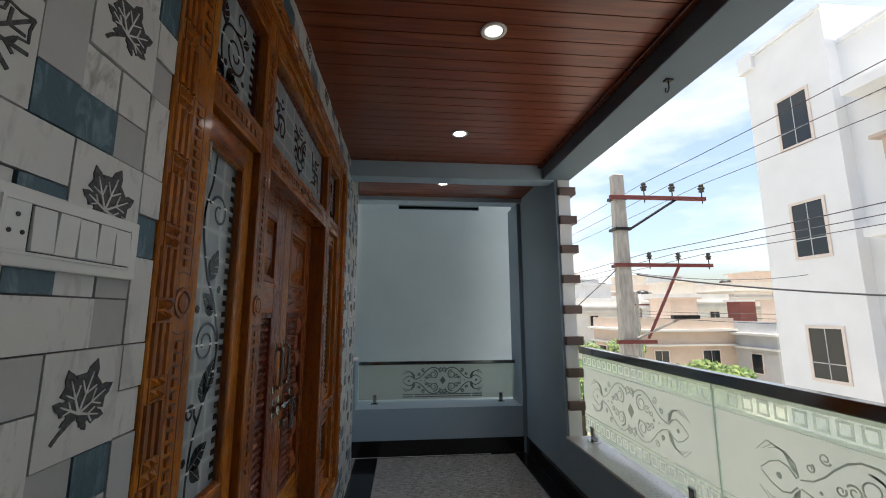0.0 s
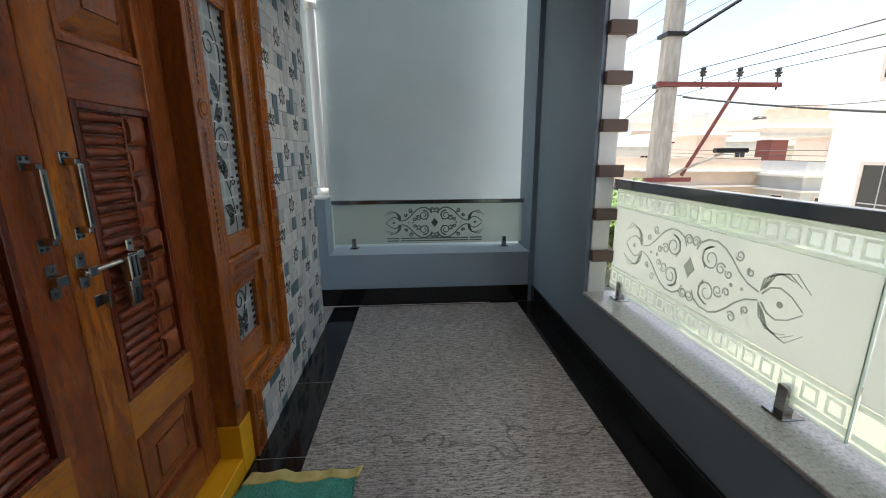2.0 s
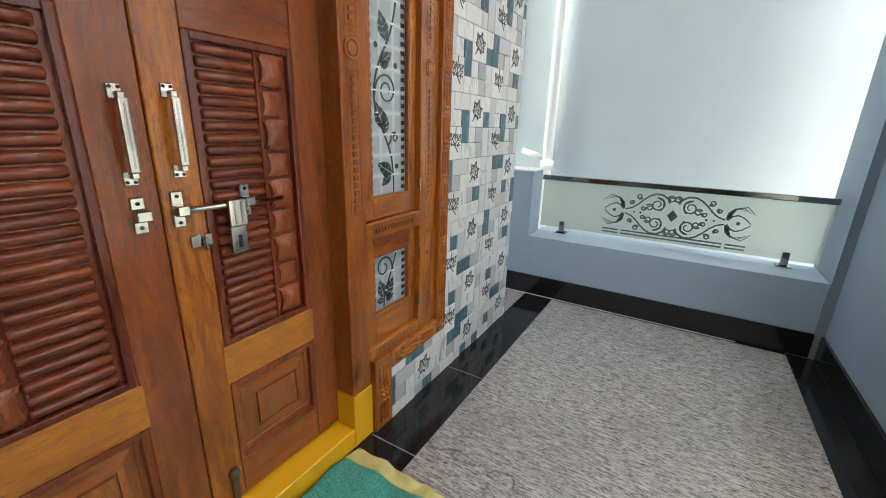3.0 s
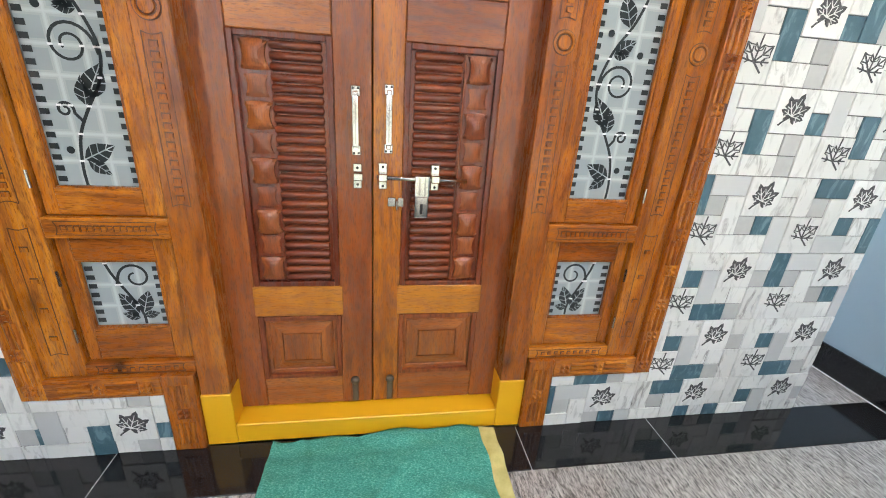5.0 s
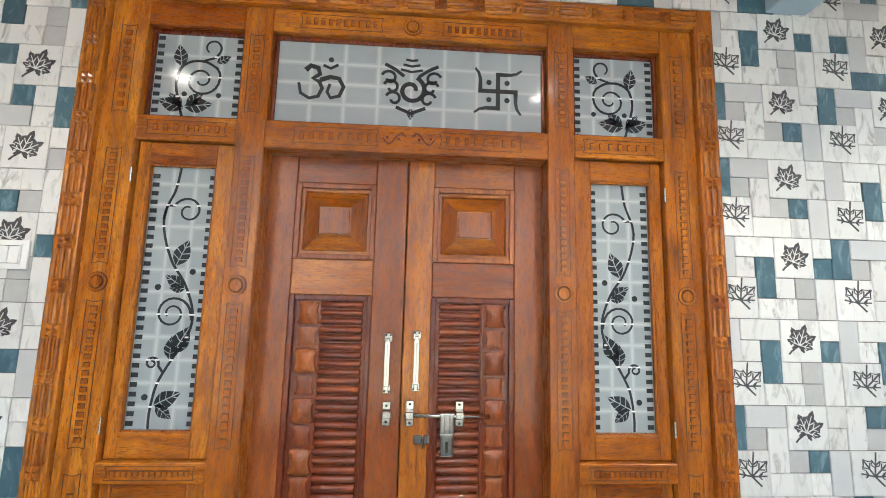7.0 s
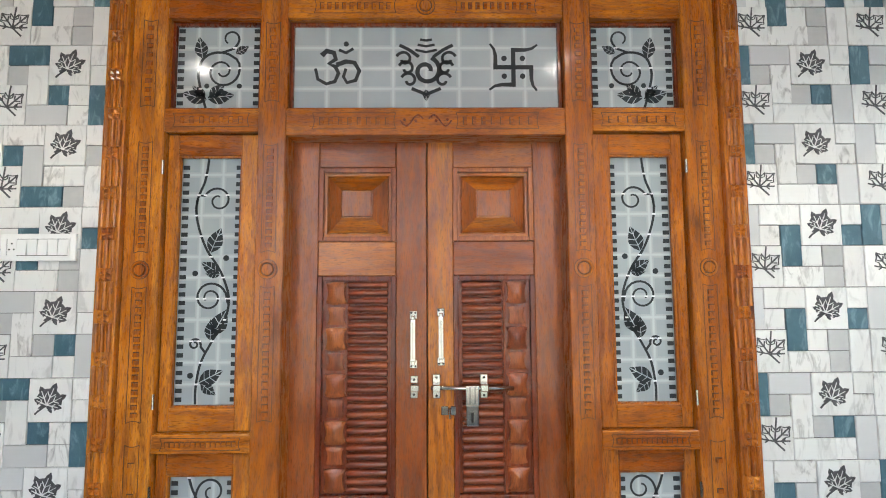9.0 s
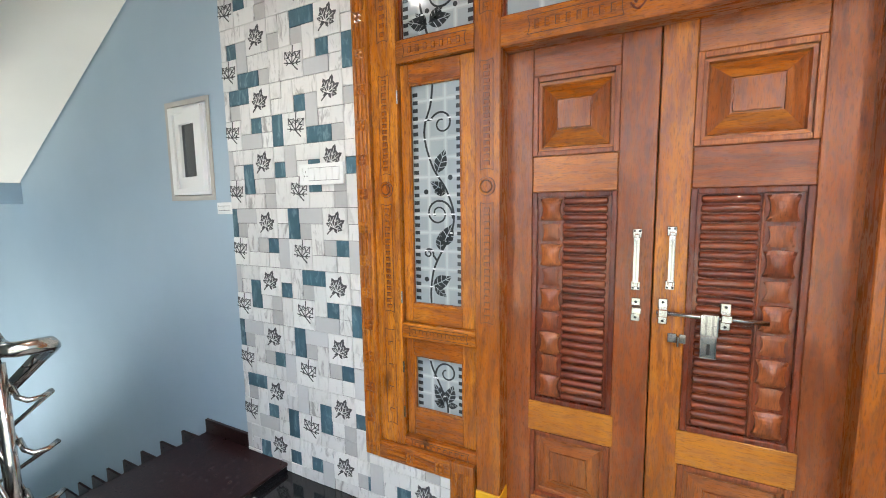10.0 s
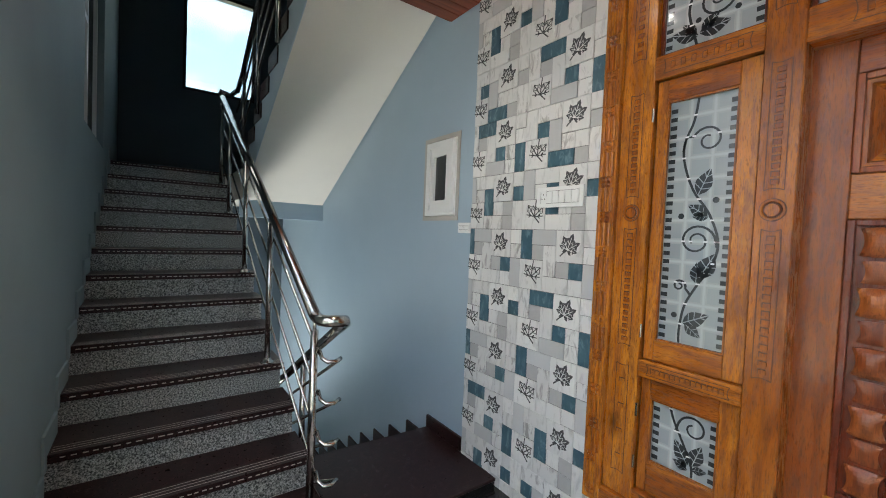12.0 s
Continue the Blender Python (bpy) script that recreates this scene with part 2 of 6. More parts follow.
def box(bm, x0, x1, y0, y1, z0, z1, mi=0):
    vs = [bm.verts.new((x, y, z)) for x in (x0, x1) for y in (y0, y1) for z in (z0, z1)]
    for q in ((0, 1, 3, 2), (4, 6, 7, 5), (0, 4, 5, 1), (2, 3, 7, 6), (0, 2, 6, 4), (1, 5, 7, 3)):
        bm.faces.new([vs[i] for i in q]).material_index = mi
    return vs


def boxes(*rows, bevel=0.0, seg=1):
    bm = bmesh.new()
    for r in rows:
        box(bm, *r)
    bmesh.ops.recalc_face_normals(bm, faces=bm.faces)
    if bevel:
        bmesh.ops.bevel(bm, geom=bm.edges[:], offset=bevel, segments=seg, affect="EDGES", profile=0.6, clamp_overlap=True)
    return bm


def tube(bm, pts, r, sides=10, caps=True, r1=None):
    """A round bar through the points."""
    pts = [Vector(p) for p in pts]
    rings, n = [], len(pts)
    ref = None
    for i, p in enumerate(pts):
        d = (pts[min(i + 1, n - 1)] - pts[max(i - 1, 0)]).normalized()
        if ref is None:
            ref = d.orthogonal().normalized()
        u = (ref - d * ref.dot(d)).normalized()
        ref = u
        w = d.cross(u)
        rr = r if r1 is None else r + (r1 - r) * i / (n - 1)
        rings.append([bm.verts.new(p + rr * (math.cos(2 * math.pi * k / sides) * u + math.sin(2 * math.pi * k / sides) * w)) for k in range(sides)])
    for a, b in zip(rings, rings[1:]):
        for k in range(sides):
            bm.faces.new((a[k], a[(k + 1) % sides], b[(k + 1) % sides], b[k]))
    if caps:
        bm.faces.new(rings[0][::-1])
        bm.faces.new(rings[-1])
    return bm


def lathe(profile, centre, axis="z", sides=20):
    """A turned body: (radius, height) pairs round an axis."""
    bm = bmesh.new()
    rings = []
    for r, h in profile:
        ring = []
        for k in range(sides):
            a = 2 * math.pi * k / sides
            u, w = r * math.cos(a), r * math.sin(a)
            p = {"z": (u, w, h), "x": (h, u, w), "y": (u, h, w)}[axis]
            ring.append(bm.verts.new(Vector(centre) + Vector(p)))
        rings.append(ring)
    for a, b in zip(rings, rings[1:]):
        for k in range(sides):
            bm.faces.new((a[k], a[(k + 1) % sides], b[(k + 1) % sides], b[k]))
    bm.faces.new(rings[0][::-1])
    bm.faces.new(rings[-1])
    bmesh.ops.recalc_face_normals(bm, faces=bm.faces)
    return bm


def wall_with_holes(axis, at0, at1, u0, u1, z0, z1, holes):
    """A wall across `axis` ('x' or 'y') from at0 to at1, with rectangular openings (u0, u1, z0, z1) cut through."""
    us = sorted({u0, u1, *[h[0] for h in holes], *[h[1] for h in holes]})
    zs = sorted({z0, z1, *[h[2] for h in holes], *[h[3] for h in holes]})
    us, zs = [u for u in us if u0 <= u <= u1], [z for z in zs if z0 <= z <= z1]
    full = {}
    for i in range(len(us) - 1):
        for j in range(len(zs) - 1):
            cu, cz = (us[i] + us[i + 1]) / 2, (zs[j] + zs[j + 1]) / 2
            full[i, j] = not any(h[0] < cu < h[1] and h[2] < cz < h[3] for h in holes)
    bm = bmesh.new()
    cache = {}

    def vert(a, u, z):
        if (a, u, z) not in cache:
            cache[a, u, z] = bm.verts.new((a, u, z) if axis == "x" else (u, a, z))
        return cache[a, u, z]

    for (i, j), f in full.items():
        if not f:
            continue
        a, b, c, d = us[i], us[i + 1], zs[j], zs[j + 1]
        for at in (at0, at1):
            bm.faces.new((vert(at, a, c), vert(at, b, c), vert(at, b, d), vert(at, a, d)))
        for di, dj, p, q in ((-1, 0, (a, c), (a, d)), (1, 0, (b, c), (b, d)), (0, -1, (a, c), (b, c)), (0, 1, (a, d), (b, d))):
            if not full.get((i + di, j + dj), False):
                bm.faces.new((vert(at0, *p), vert(at1, *p), vert(at1, *q), vert(at0, *q)))
    bmesh.ops.recalc_face_normals(bm, faces=bm.faces)
    return bm


# ---- the structure of the porch ----
CEIL, PAR = 2.95, 0.50          # ceiling height, parapet height
Y_END, Y_TILE0, Y_TILE1, Y_LAND = 5.48, 0.637, 4.955, 0.967
YC = 2.80                      # the middle of the door
F = -0.010                     # the plane of the door frame's face
BR, BI, BT = 1.255, 1.172, 2.80  # carved border: outer and inner half width, top

# the house wall, with the doorway cut through
solid("wall_house", wall_with_holes("x", -0.25, -0.012, -4.25, Y_TILE1, -3.6, 6.4,
      [(YC - BR + 0.01, YC + BR - 0.01, 0.28, BT - 0.01), (YC - 0.72, YC + 0.72, -0.02, 0.28), (0.05, 0.47, 1.575, 2.17)]), BLUE, "pale blue painted house wall", "wall", "structure")
solid("wall_house_return", boxes((-2.0, -0.25, 4.70, Y_TILE1 - 0.002, -3.6, 6.4)), BLUE, "pale blue return of the house wall", "wall", "structure")
solid("wall_room_back", boxes((-2.2, -2.0, -0.4, 4.948, -0.3, 6.4)), WHITE, "plain white wall of the dark room behind", "wall", "structure")
solid("wall_room_side", boxes((-2.0, -0.25, -0.4, -0.3, -0.3, 6.4)), WHITE, "plain white side wall of the room behind", "wall", "structure")
solid("ceiling_room", boxes((-2.0, -0.25, -0.3, 4.7, 3.1, 3.2)), WHITE, "plain white ceiling of the room behind", "ceiling", "structure")
solid("floor_room", boxes((-2.0, -0.25, -0.3, 4.7, -0.3, -0.02)), WHITE, "floor of the dark room behind", "floor", "structure")
# unseen slab, stretched past the walls to shade the parapets from the sun
solid("roof_house", boxes((-2.2, 2.56, -4.25, 6.12, 6.4, 6.6)), WHITE, "unseen roof slab that keeps the sun off porch and copings", "roof", "structure")
# floor slab; the stones are laid on it further down
floor = solid("floor", boxes((-1.9, 1.93, Y_LAND - 0.02, 5.5, -0.25, -0.02), (-0.25, 0.0, 1.0, 4.6, -0.25, -0.021)), BLACK, "porch floor of grey granite with a black border", "floor", "structure")

# ceiling: slab and reddish boards with narrow gaps
solid("ceiling_slab", boxes((-0.012, 1.81, 0.30, 4.30, CEIL + 0.02, CEIL + 0.3), (-1.9, 1.93, 4.48, 5.42, CEIL + 0.02, CEIL + 0.3)), BLACK, "slab over the boarded ceiling", "ceiling", "structure")
m = Mat("ceiling_board_wood", (0.25, 0.06, 0.02), 0.3)
isl = m.t.nodes.new("ShaderNodeNewGeometry").outputs["Random Per Island"]
cv = m.t.nodes.new("ShaderNodeCombineXYZ")
m.link(m.calc("MULTIPLY", isl, 31.0), cv.inputs[1])
m.link(m.calc("MULTIPLY", isl, 17.0), cv.inputs[0])
g1 = m.noise(1.0, 6.0, 0.65, m.mapped((1.4, 26, 26), shift=cv.outputs[0]), 0.9)
g2 = m.noise(1.0, 3.0, 0.6, m.mapped((4, 120, 60), shift=cv.outputs[0]))
c = m.ramp(g1, [(0.3, (0.13, 0.026, 0.008)), (0.52, (0.23, 0.052, 0.015)), (0.75, (0.33, 0.088, 0.028))])
c = m.mix(m.calc("MULTIPLY", g2, 0.35), c, (0.12, 0.024, 0.008))
m.colour(c).rough(m.calc("ADD", m.calc("MULTIPLY", g2, 0.15), 0.24))
m.bump(g1, 0.06, 0.002)
BOARD = m.m
bm = bmesh.new()
y = 0.32
while y < 5.40:
    w = 0.098
    if not 4.21 < y < 4.47:
        y1 = min(y + w, 4.30) if y < 4.3 else min(y + w, 5.42)
        x0, x1 = (0.0, 1.808) if y < 4.3 else (-1.2, 1.93)
        box(bm, x0, x1, y, y1 - 0.004, CEIL, CEIL + 0.018)
    y += w + 0.002
solid("ceiling", bm, BOARD, "reddish brown wooden boarded ceiling", "ceiling", "structure")
solid("ceiling_gap_backing", boxes((0.0, 1.808, 0.30, 4.30, CEIL + 0.010, CEIL + 0.016)), TEAKD, "dark backing seen in the gaps of the boards", "ceiling", "structure")
solid("ceiling_moulding", boxes((1.765, 1.808, 0.32, 4.298, CEIL - 0.022, CEIL - 0.002), bevel=0.006, seg=2), TEAKD, "dark wooden edge moulding of the ceiling", "trim", "structure")
solid("beam_cross", boxes((-1.9, 1.93, 4.30, 4.48, 2.81, 3.3), bevel=0.004), BLUE, "pale blue cross beam under the ceiling", "beam", "structure")
solid("beam_end", boxes((-1.9, 1.93, 5.42, 5.62, 2.90, 3.3), bevel=0.004), BLUE, "pale blue beam over the end opening", "beam", "structure")
solid("beam_side", boxes((1.81, 2.08, 0.985, 4.296, 2.82, 3.3), bevel=0.004), BEAMSHADE, "slate blue edge beam over the railing, darkened for its shade", "beam", "structure")
solid("storey_above", boxes((1.93, 2.14, -0.2, 5.72, 3.302, 6.4)), BLUE, "pale blue outer wall of the storey above", "wall", "structure")
# added out of view to stop daylight spilling down the stairwell
solid("wall_upper_end", boxes((-2.0, 1.928, 5.60, 5.72, 3.302, 6.398)), BLUE, "unseen wall that closes the storey above against daylight", "wall", "structure")
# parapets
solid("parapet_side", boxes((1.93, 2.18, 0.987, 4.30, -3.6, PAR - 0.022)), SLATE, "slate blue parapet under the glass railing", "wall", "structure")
m = Mat("pale_sill_stone", (0.5, 0.5, 0.48), 0.3)
n = m.noise(70.0, 4.0, 0.7)
m.colour(m.ramp(n, [(0.35, (0.26, 0.27, 0.275)), (0.6, (0.50, 0.515, 0.52))])).rough(m.calc("ADD", m.calc("MULTIPLY", n, 0.2), 0.2))
SILL = m.m
solid("parapet_coping", boxes((1.922, 2.19, 0.987, 4.298, PAR - 0.022, PAR), bevel=0.004), SILL, "pale stone coping on the parapet", "trim", "structure")
solid("parapet_end", boxes((-0.03, 1.88, Y_END, 5.86, -3.6, PAR)), BLUE, "pale blue low wall under the end railing", "wall", "structure")
solid("parapet_stub", boxes((-1.9, -0.032, Y_END, 5.73, -3.6, 1.025)), BLUE, "pale blue stub wall beside the end railing", "wall", "structure")
solid("parapet_stub_coping", boxes((-1.9, -0.026, Y_END - 0.006, 5.736, 1.025, 1.04), bevel=0.003), WHITE, "white edge on top of the stub wall", "trim", "structure")
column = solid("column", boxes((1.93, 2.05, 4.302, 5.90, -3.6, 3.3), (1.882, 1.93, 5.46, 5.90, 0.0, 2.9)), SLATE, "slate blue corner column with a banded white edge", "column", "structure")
part("jamb", boxes((1.955, 2.055, 4.290, 4.302, PAR, 2.90), (2.05, 2.075, 4.30, 5.90, PAR, 2.90)), WHITE, column, "white painted edge of the column")
for i in range(8):
    z = 0.757 + 0.278 * i
    part("band", boxes((1.952, 2.115, 4.255, 4.42, z - 0.038, z + 0.038), bevel=0.004), BROWN, column, "brown projecting band")
# neighbour's wall beyond the end opening, with its dark slot, window and pipe
nb = solid("neighbour_wall", wall_with_holes("y", 6.9, 7.2, -6.0, 2.9, -3.6, 9.5, [(0.40, 1.68, 3.175, 3.25), (-2.2, -1.0, 1.40, 2.9)]), FACADE, "pale plastered wall of the next house", "wall", "structure")
part("slot_lining", boxes((0.38, 1.70, 7.02, 7.06, 3.15, 3.28)), BLACKPL, nb, "dark slot high in the wall")
nw = thing("window_next_house", (-1.6, 6.88, 1.3), "white framed window with a dark blue surround on the next house", "window", kind="structure")
NAVY = paint("navy_paint", (0.03, 0.06, 0.11), (0.025, 0.05, 0.09), 0.5)
part("surround", wall_with_holes("y", 6.85, 6.898, -2.4, -0.80, 1.30, 3.1, [(-2.2, -1.0, 1.45, 2.9)]), NAVY, nw, "dark blue painted surround")
part("window_frame", wall_with_holes("y", 6.87, 6.95, -2.2, -1.0, 1.42, 2.9, [(-2.14, -1.62, 1.50, 2.84), (-1.57, -1.06, 1.50, 2.84)]), PVC, nw, "white frame")
part("pane", boxes((-2.16, -1.04, 6.93, 6.938, 1.48, 2.86)), DARKGLASS, nw, "dark glass")
for i in range(6):
    part("grille_bar", tube(bmesh.new(), [(-2.14, 6.905, 1.6 + 0.22 * i), (-1.06, 6.905, 1.6 + 0.22 * i)], 0.008, 6), PVC, nw)
pipe = thing("drain_pipe", (-0.32, 6.78, -3.6), "white plastic drain pipe against the next house", "pipe")
part("pipe", tube(bmesh.new(), [(-0.33, 6.79, -3.6), (-0.33, 6.79, 6.5)], 0.055, 14), PVC, pipe, smooth=True)
for z in (0.98, 3.04):
    part("collar", tube(bmesh.new(), [(-0.33, 6.79, z - 0.05), (-0.33, 6.79, z + 0.05)], 0.07, 14), PVC, pipe, smooth=True)
part("branch_pipe", tube(bmesh.new(), [(-0.33, 6.79, 1.05), (-0.62, 6.79, 1.12)], 0.03, 10), PVC, pipe, smooth=True)

# skirtings
solid("skirting_side", boxes((1.912, 1.93, Y_LAND, Y_END, 0.0, 0.165), bevel=0.002), BLACK, "polished black granite skirting", "baseboard", "structure")
solid("skirting_end", boxes((-1.9, 1.912, Y_END - 0.018, Y_END, 0.0, 0.165), bevel=0.002), BLACK, "polished black granite skirting on the end wall", "baseboard", "structure")

# ---- stairs ----
XS0, XS1, TREAD, RISE, LAND_Z, N_UP = 0.935, 2.05, 0.31, 0.172, 0.05, 12
Z_HALF = LAND_Z + RISE * N_UP
# the lower hole is invented, unseen, to go with the fill lamp
solid("wall_stair", wall_with_holes("x", XS1, 2.28, -4.25, 0.973, -3.6, 6.4, [(-2.31, -1.0, 2.14, 4.1), (-2.6, -0.9, -3.4, -2.0)]), STAIRSHADE, "blue outer stair wall, greyed for its shade", "wall", "structure")
solid("wall_stair_front", boxes((2.05, 2.7, 0.975, 0.985, -3.6, 6.4), (2.282, 2.7, 0.55, 0.975, -3.6, 6.4)), BLUEOUT, "blue front face of the stair tower", "wall", "structure")
solid("wall_stair_end", wall_with_holes("y", -4.25, -4.05, -0.012, XS1, -3.6, 6.4, [(0.45, 1.36, 3.33, 4.75)]), ENDSHADE, "stairwell end wall, coloured dark for its shade", "wall", "structure")
sw = thing("window_stairwell", (0.9, -4.1, 3.33), "stairwell window of tinted glass in a dark frame", "window", kind="structure")
part("window_frame", wall_with_holes("y", -4.12, -4.06, 0.45, 1.36, 3.33, 4.75, [(0.49, 1.32, 3.37, 4.71)]), DARKMETAL, sw, "dark metal frame")
part("pane", boxes((0.49, 1.32, -4.094, -4.088, 3.37, 4.71)), TINTED, sw, "tinted glass")
sw = thing("window_stair_side", (2.1, -1.7, 2.2), "white framed window in the outer stair wall", "window", kind="structure")
part("window_frame", wall_with_holes("x", 2.10, 2.16, -2.31, -1.0, 2.14, 4.1, [(-2.26, -1.68, 2.2, 4.04), (-1.63, -1.05, 2.2, 3.0), (-1.63, -1.05, 3.05, 4.04)]), PVC, sw, "white frame")
for y0, y1, z0, z1 in ((-2.26, -1.68, 2.2, 4.04), (-1.63, -1.05, 2.2, 3.0), (-1.63, -1.05, 3.05, 4.04)):
    part("pane", boxes((2.127, 2.133, y0, y1, z0, z1)), DIMMER, sw, "dark pane added to hold back daylight")

landing = solid("landing", boxes((0.0, XS1, 0.55, Y_LAND - 0.012, -0.24, LAND_Z - 0.02), (0.0, 0.91, 0.23, 0.55, -0.24, LAND_Z - 0.02)), BLACK, "stair landing of dark maroon granite", "floor", "structure")
part("landing_stone", boxes((0.0, 0.918, 0.215, Y_LAND, LAND_Z - 0.02, LAND_Z), bevel=0.004), MAROON, landing, "polished dark maroon slab")
part("landing_stone", boxes((0.922, XS1, 0.46, Y_LAND, LAND_Z - 0.02, LAND_Z), bevel=0.004), MAROON, landing, "polished dark maroon slab")
part("riser", boxes((0.0, XS1, Y_LAND - 0.02, Y_LAND - 0.006, -0.02, LAND_Z - 0.02)), BLACK, landing, "black granite riser")
m = Mat("nosing_inlay", (0.55, 0.5, 0.46), 0.4)
INLAY = m.m
bm = bmesh.new()
for k in range(1, N_UP + 1):
    y1 = 0.48 - TREAD * (k - 1)
    box(bm, XS0 + 0.03, XS1, (y1 - TREAD - 0.02) if k < N_UP else -4.05, y1 - 0.035, LAND_Z + RISE * k - 0.30 if k > 1 else LAND_Z - 0.1, LAND_Z + RISE * k - 0.021)
stairs = solid("stairs_up", bm, SOFFIT, "granite stairs with maroon treads and speckled grey risers", "stairs", "structure")
for k in range(1, N_UP + 1):
    y1, z = 0.48 - TREAD * (k - 1), LAND_Z + RISE * k
    yb = (y1 - TREAD - 0.02) if k < N_UP else -4.05
    part("tread", boxes((XS0, XS1 - 0.001, yb, y1, z - 0.042, z), bevel=0.004, seg=2), MAROON, stairs, "polished maroon granite tread")
    part("riser", boxes((XS0 + 0.02, XS1 - 0.001, y1 - 0.035, y1 - 0.018, z - RISE, z - 0.042)), RISER, stairs, "speckled grey granite riser")
    part("nosing_groove", boxes((XS0 + 0.01, XS1 - 0.02, y1 - 0.030, y1 - 0.0275, z, z + 0.0008), (XS0 + 0.01, XS1 - 0.02, y1 - 0.055, y1 - 0.0525, z, z + 0.0008), (XS0 + 0.01, XS1 - 0.02, y1 - 0.08, y1 - 0.078, z, z + 0.0008)), INLAY, stairs, "thin pale groove")
    bm = bmesh.new()
    x = XS0 + 0.02
    rr = random.Random(k)
    while x < XS1 - 0.04:
        w = rr.uniform(0.012, 0.03)
        box(bm, x, x + w, y1, y1 + 0.001, z - 0.022, z - 0.017)
        x += w + rr.uniform(0.008, 0.022)
    part("nosing_dash", bm, INLAY, stairs, "dashed pale line on the nosing")
# stepped plaster edge along the outer wall
bm = bmesh.new()
for k in range(1, N_UP + 1):
    y1, z = 0.48 - TREAD * (k - 1), LAND_Z + RISE * k
    box(bm, XS1 - 0.012, XS1 - 0.001, y1 - TREAD + 0.06 if k < N_UP else -4.0, y1 + 0.06, z + 0.0, z + 0.11)
    box(bm, XS1 - 0.012, XS1 - 0.001, y1 + 0.0, y1 + 0.06, z - RISE + 0.11, z)
solid("stair_skirting", bm, STAIRSHADE, "stepped blue plaster edge above the stairs, greyed for its shade", "baseboard", "structure")
# the way down
bm = bmesh.new()
for k in range(1, 13):
    box(bm, 0.0, 0.90, 0.22 - 0.28 * k, 0.22 - 0.28 * (k - 1), LAND_Z - 0.158 * k - 0.3, LAND_Z - 0.158 * k)
down = solid("stairs_down", bm, MAROON, "dark maroon granite stairs going down", "stairs", "structure")
zig = boxes((-0.012, 0.008, 0.22, Y_TILE0 - 0.003, LAND_Z, LAND_Z + 0.09), bevel=0.002)
sk = solid("skirting_stairs", zig, MAROON, "saw-toothed dark granite skirting beside the way down", "baseboard", "structure")
tooth = mesh_of(boxes((0.0, 0.018, -0.281, 0.0, -0.15, 0.0), bevel=0.001), "step_skirting", MAROON)
for k in range(11):
    piece("step_skirting", tooth, sk, (-0.010, 0.218 - 0.281 * k, LAND_Z + 0.09 - 0.154 * (k + 1)))
# the flight back overhead and the half landing
bm = bmesh.new()
y0, z0, y1 = -2.2, 1.765, 1.0
z1 = z0 + (y1 - y0) * 0.56
vs = [bm.verts.new(p) for p in ((0.0, y0, z0), (0.87, y0, z0), (0.87, y1, z1), (0.0, y1, z1), (0.0, y0, z0 + 0.36), (0.87, y0, z0 + 0.36), (0.87, y1, z1 + 0.36), (0.0, y1, z1 + 0.36))]
for q in ((0, 3, 2, 1), (4, 5, 6, 7), (0, 1, 5, 4), (1, 2, 6, 5), (2, 3, 7, 6), (3, 0, 4, 7)):
    bm.faces.new([vs[i] for i in q])
back = solid("stairs_return", bm, SOFFIT, "return flight with a plain cream underside", "stairs", "structure")
bm = bmesh.new()
vs = [bm.verts.new(p) for p in ((0.871, y0, z0), (0.871, y1, z1), (0.871, y1, z1 + 0.38), (0.871, y0, z0 + 0.38), (0.878, y0, z0), (0.878, y1, z1), (0.878, y1, z1 + 0.38), (0.878, y0, z0 + 0.38))]
for q in ((0, 1, 2, 3), (4, 7, 6, 5), (0, 4, 5, 1), (3, 2, 6, 7), (0, 3, 7, 4), (1, 5, 6, 2)):
    bm.faces.new([vs[i] for i in q])
part("stringer", bm, BLUE, back, "pale blue painted edge of the flight")
bm = bmesh.new()
for k in range(9):
    yy, zz = y0 + 0.28 * k, z0 + 0.36 + 0.157 * k
    box(bm, 0.0, 0.89, yy, yy + 0.30, zz + 0.02, zz + 0.157)
part("step_run", bm, MAROON, back, "maroon granite steps of the return flight")
solid("half_landing", boxes((-0.01, 0.90, -4.05, y0 - 0.002, 1.77, Z_HALF - 0.02), (0.90, XS1, -4.05, -3.0, 1.85, Z_HALF - 0.024)), SOFFIT, "half landing slab", "floor", "structure")
solid("beam_landing", boxes((-0.01, 0.87, -2.45, y0 - 0.004, 1.58, 1.768)), BLUE, "pale blue beam under the half landing", "beam", "structure")

# ---- ceiling lamps ----
def downlight(x, y, lit, group="ceiling downlights", power=5.0):
    t = thing("downlight", (x, y, CEIL), "round white recessed downlight, " + ("lit" if lit else "dim"), "lamp", group)
    part("rim", lathe([(0.040, -0.001), (0.062, -0.001), (0.066, -0.005), (0.060, -0.010), (0.048, -0.010), (0.044, -0.004)], (x, y, CEIL)), PVC, t, "white plastic rim", True)
    m = GLOW if lit else GLOWDIM
    part("lens", lathe([(0.046, -0.0035), (0.046, -0.006), (0.03, -0.008), (0.001, -0.009)], (x, y, CEIL)), m, t, "glowing lens", True)
    if lit:
        la = new("downlight_bulb", bpy.data.lights.new("downlight_bulb", "SPOT"))
        la.data.energy, la.data.spot_size, la.data.spot_blend, la.data.shadow_soft_size, la.data.color = power, radians(120), 0.6, 0.045, (1.0, 0.95, 0.87)
        la.matrix_world = look((x, y, CEIL - 0.02), (x, y, 0.0))
    return t


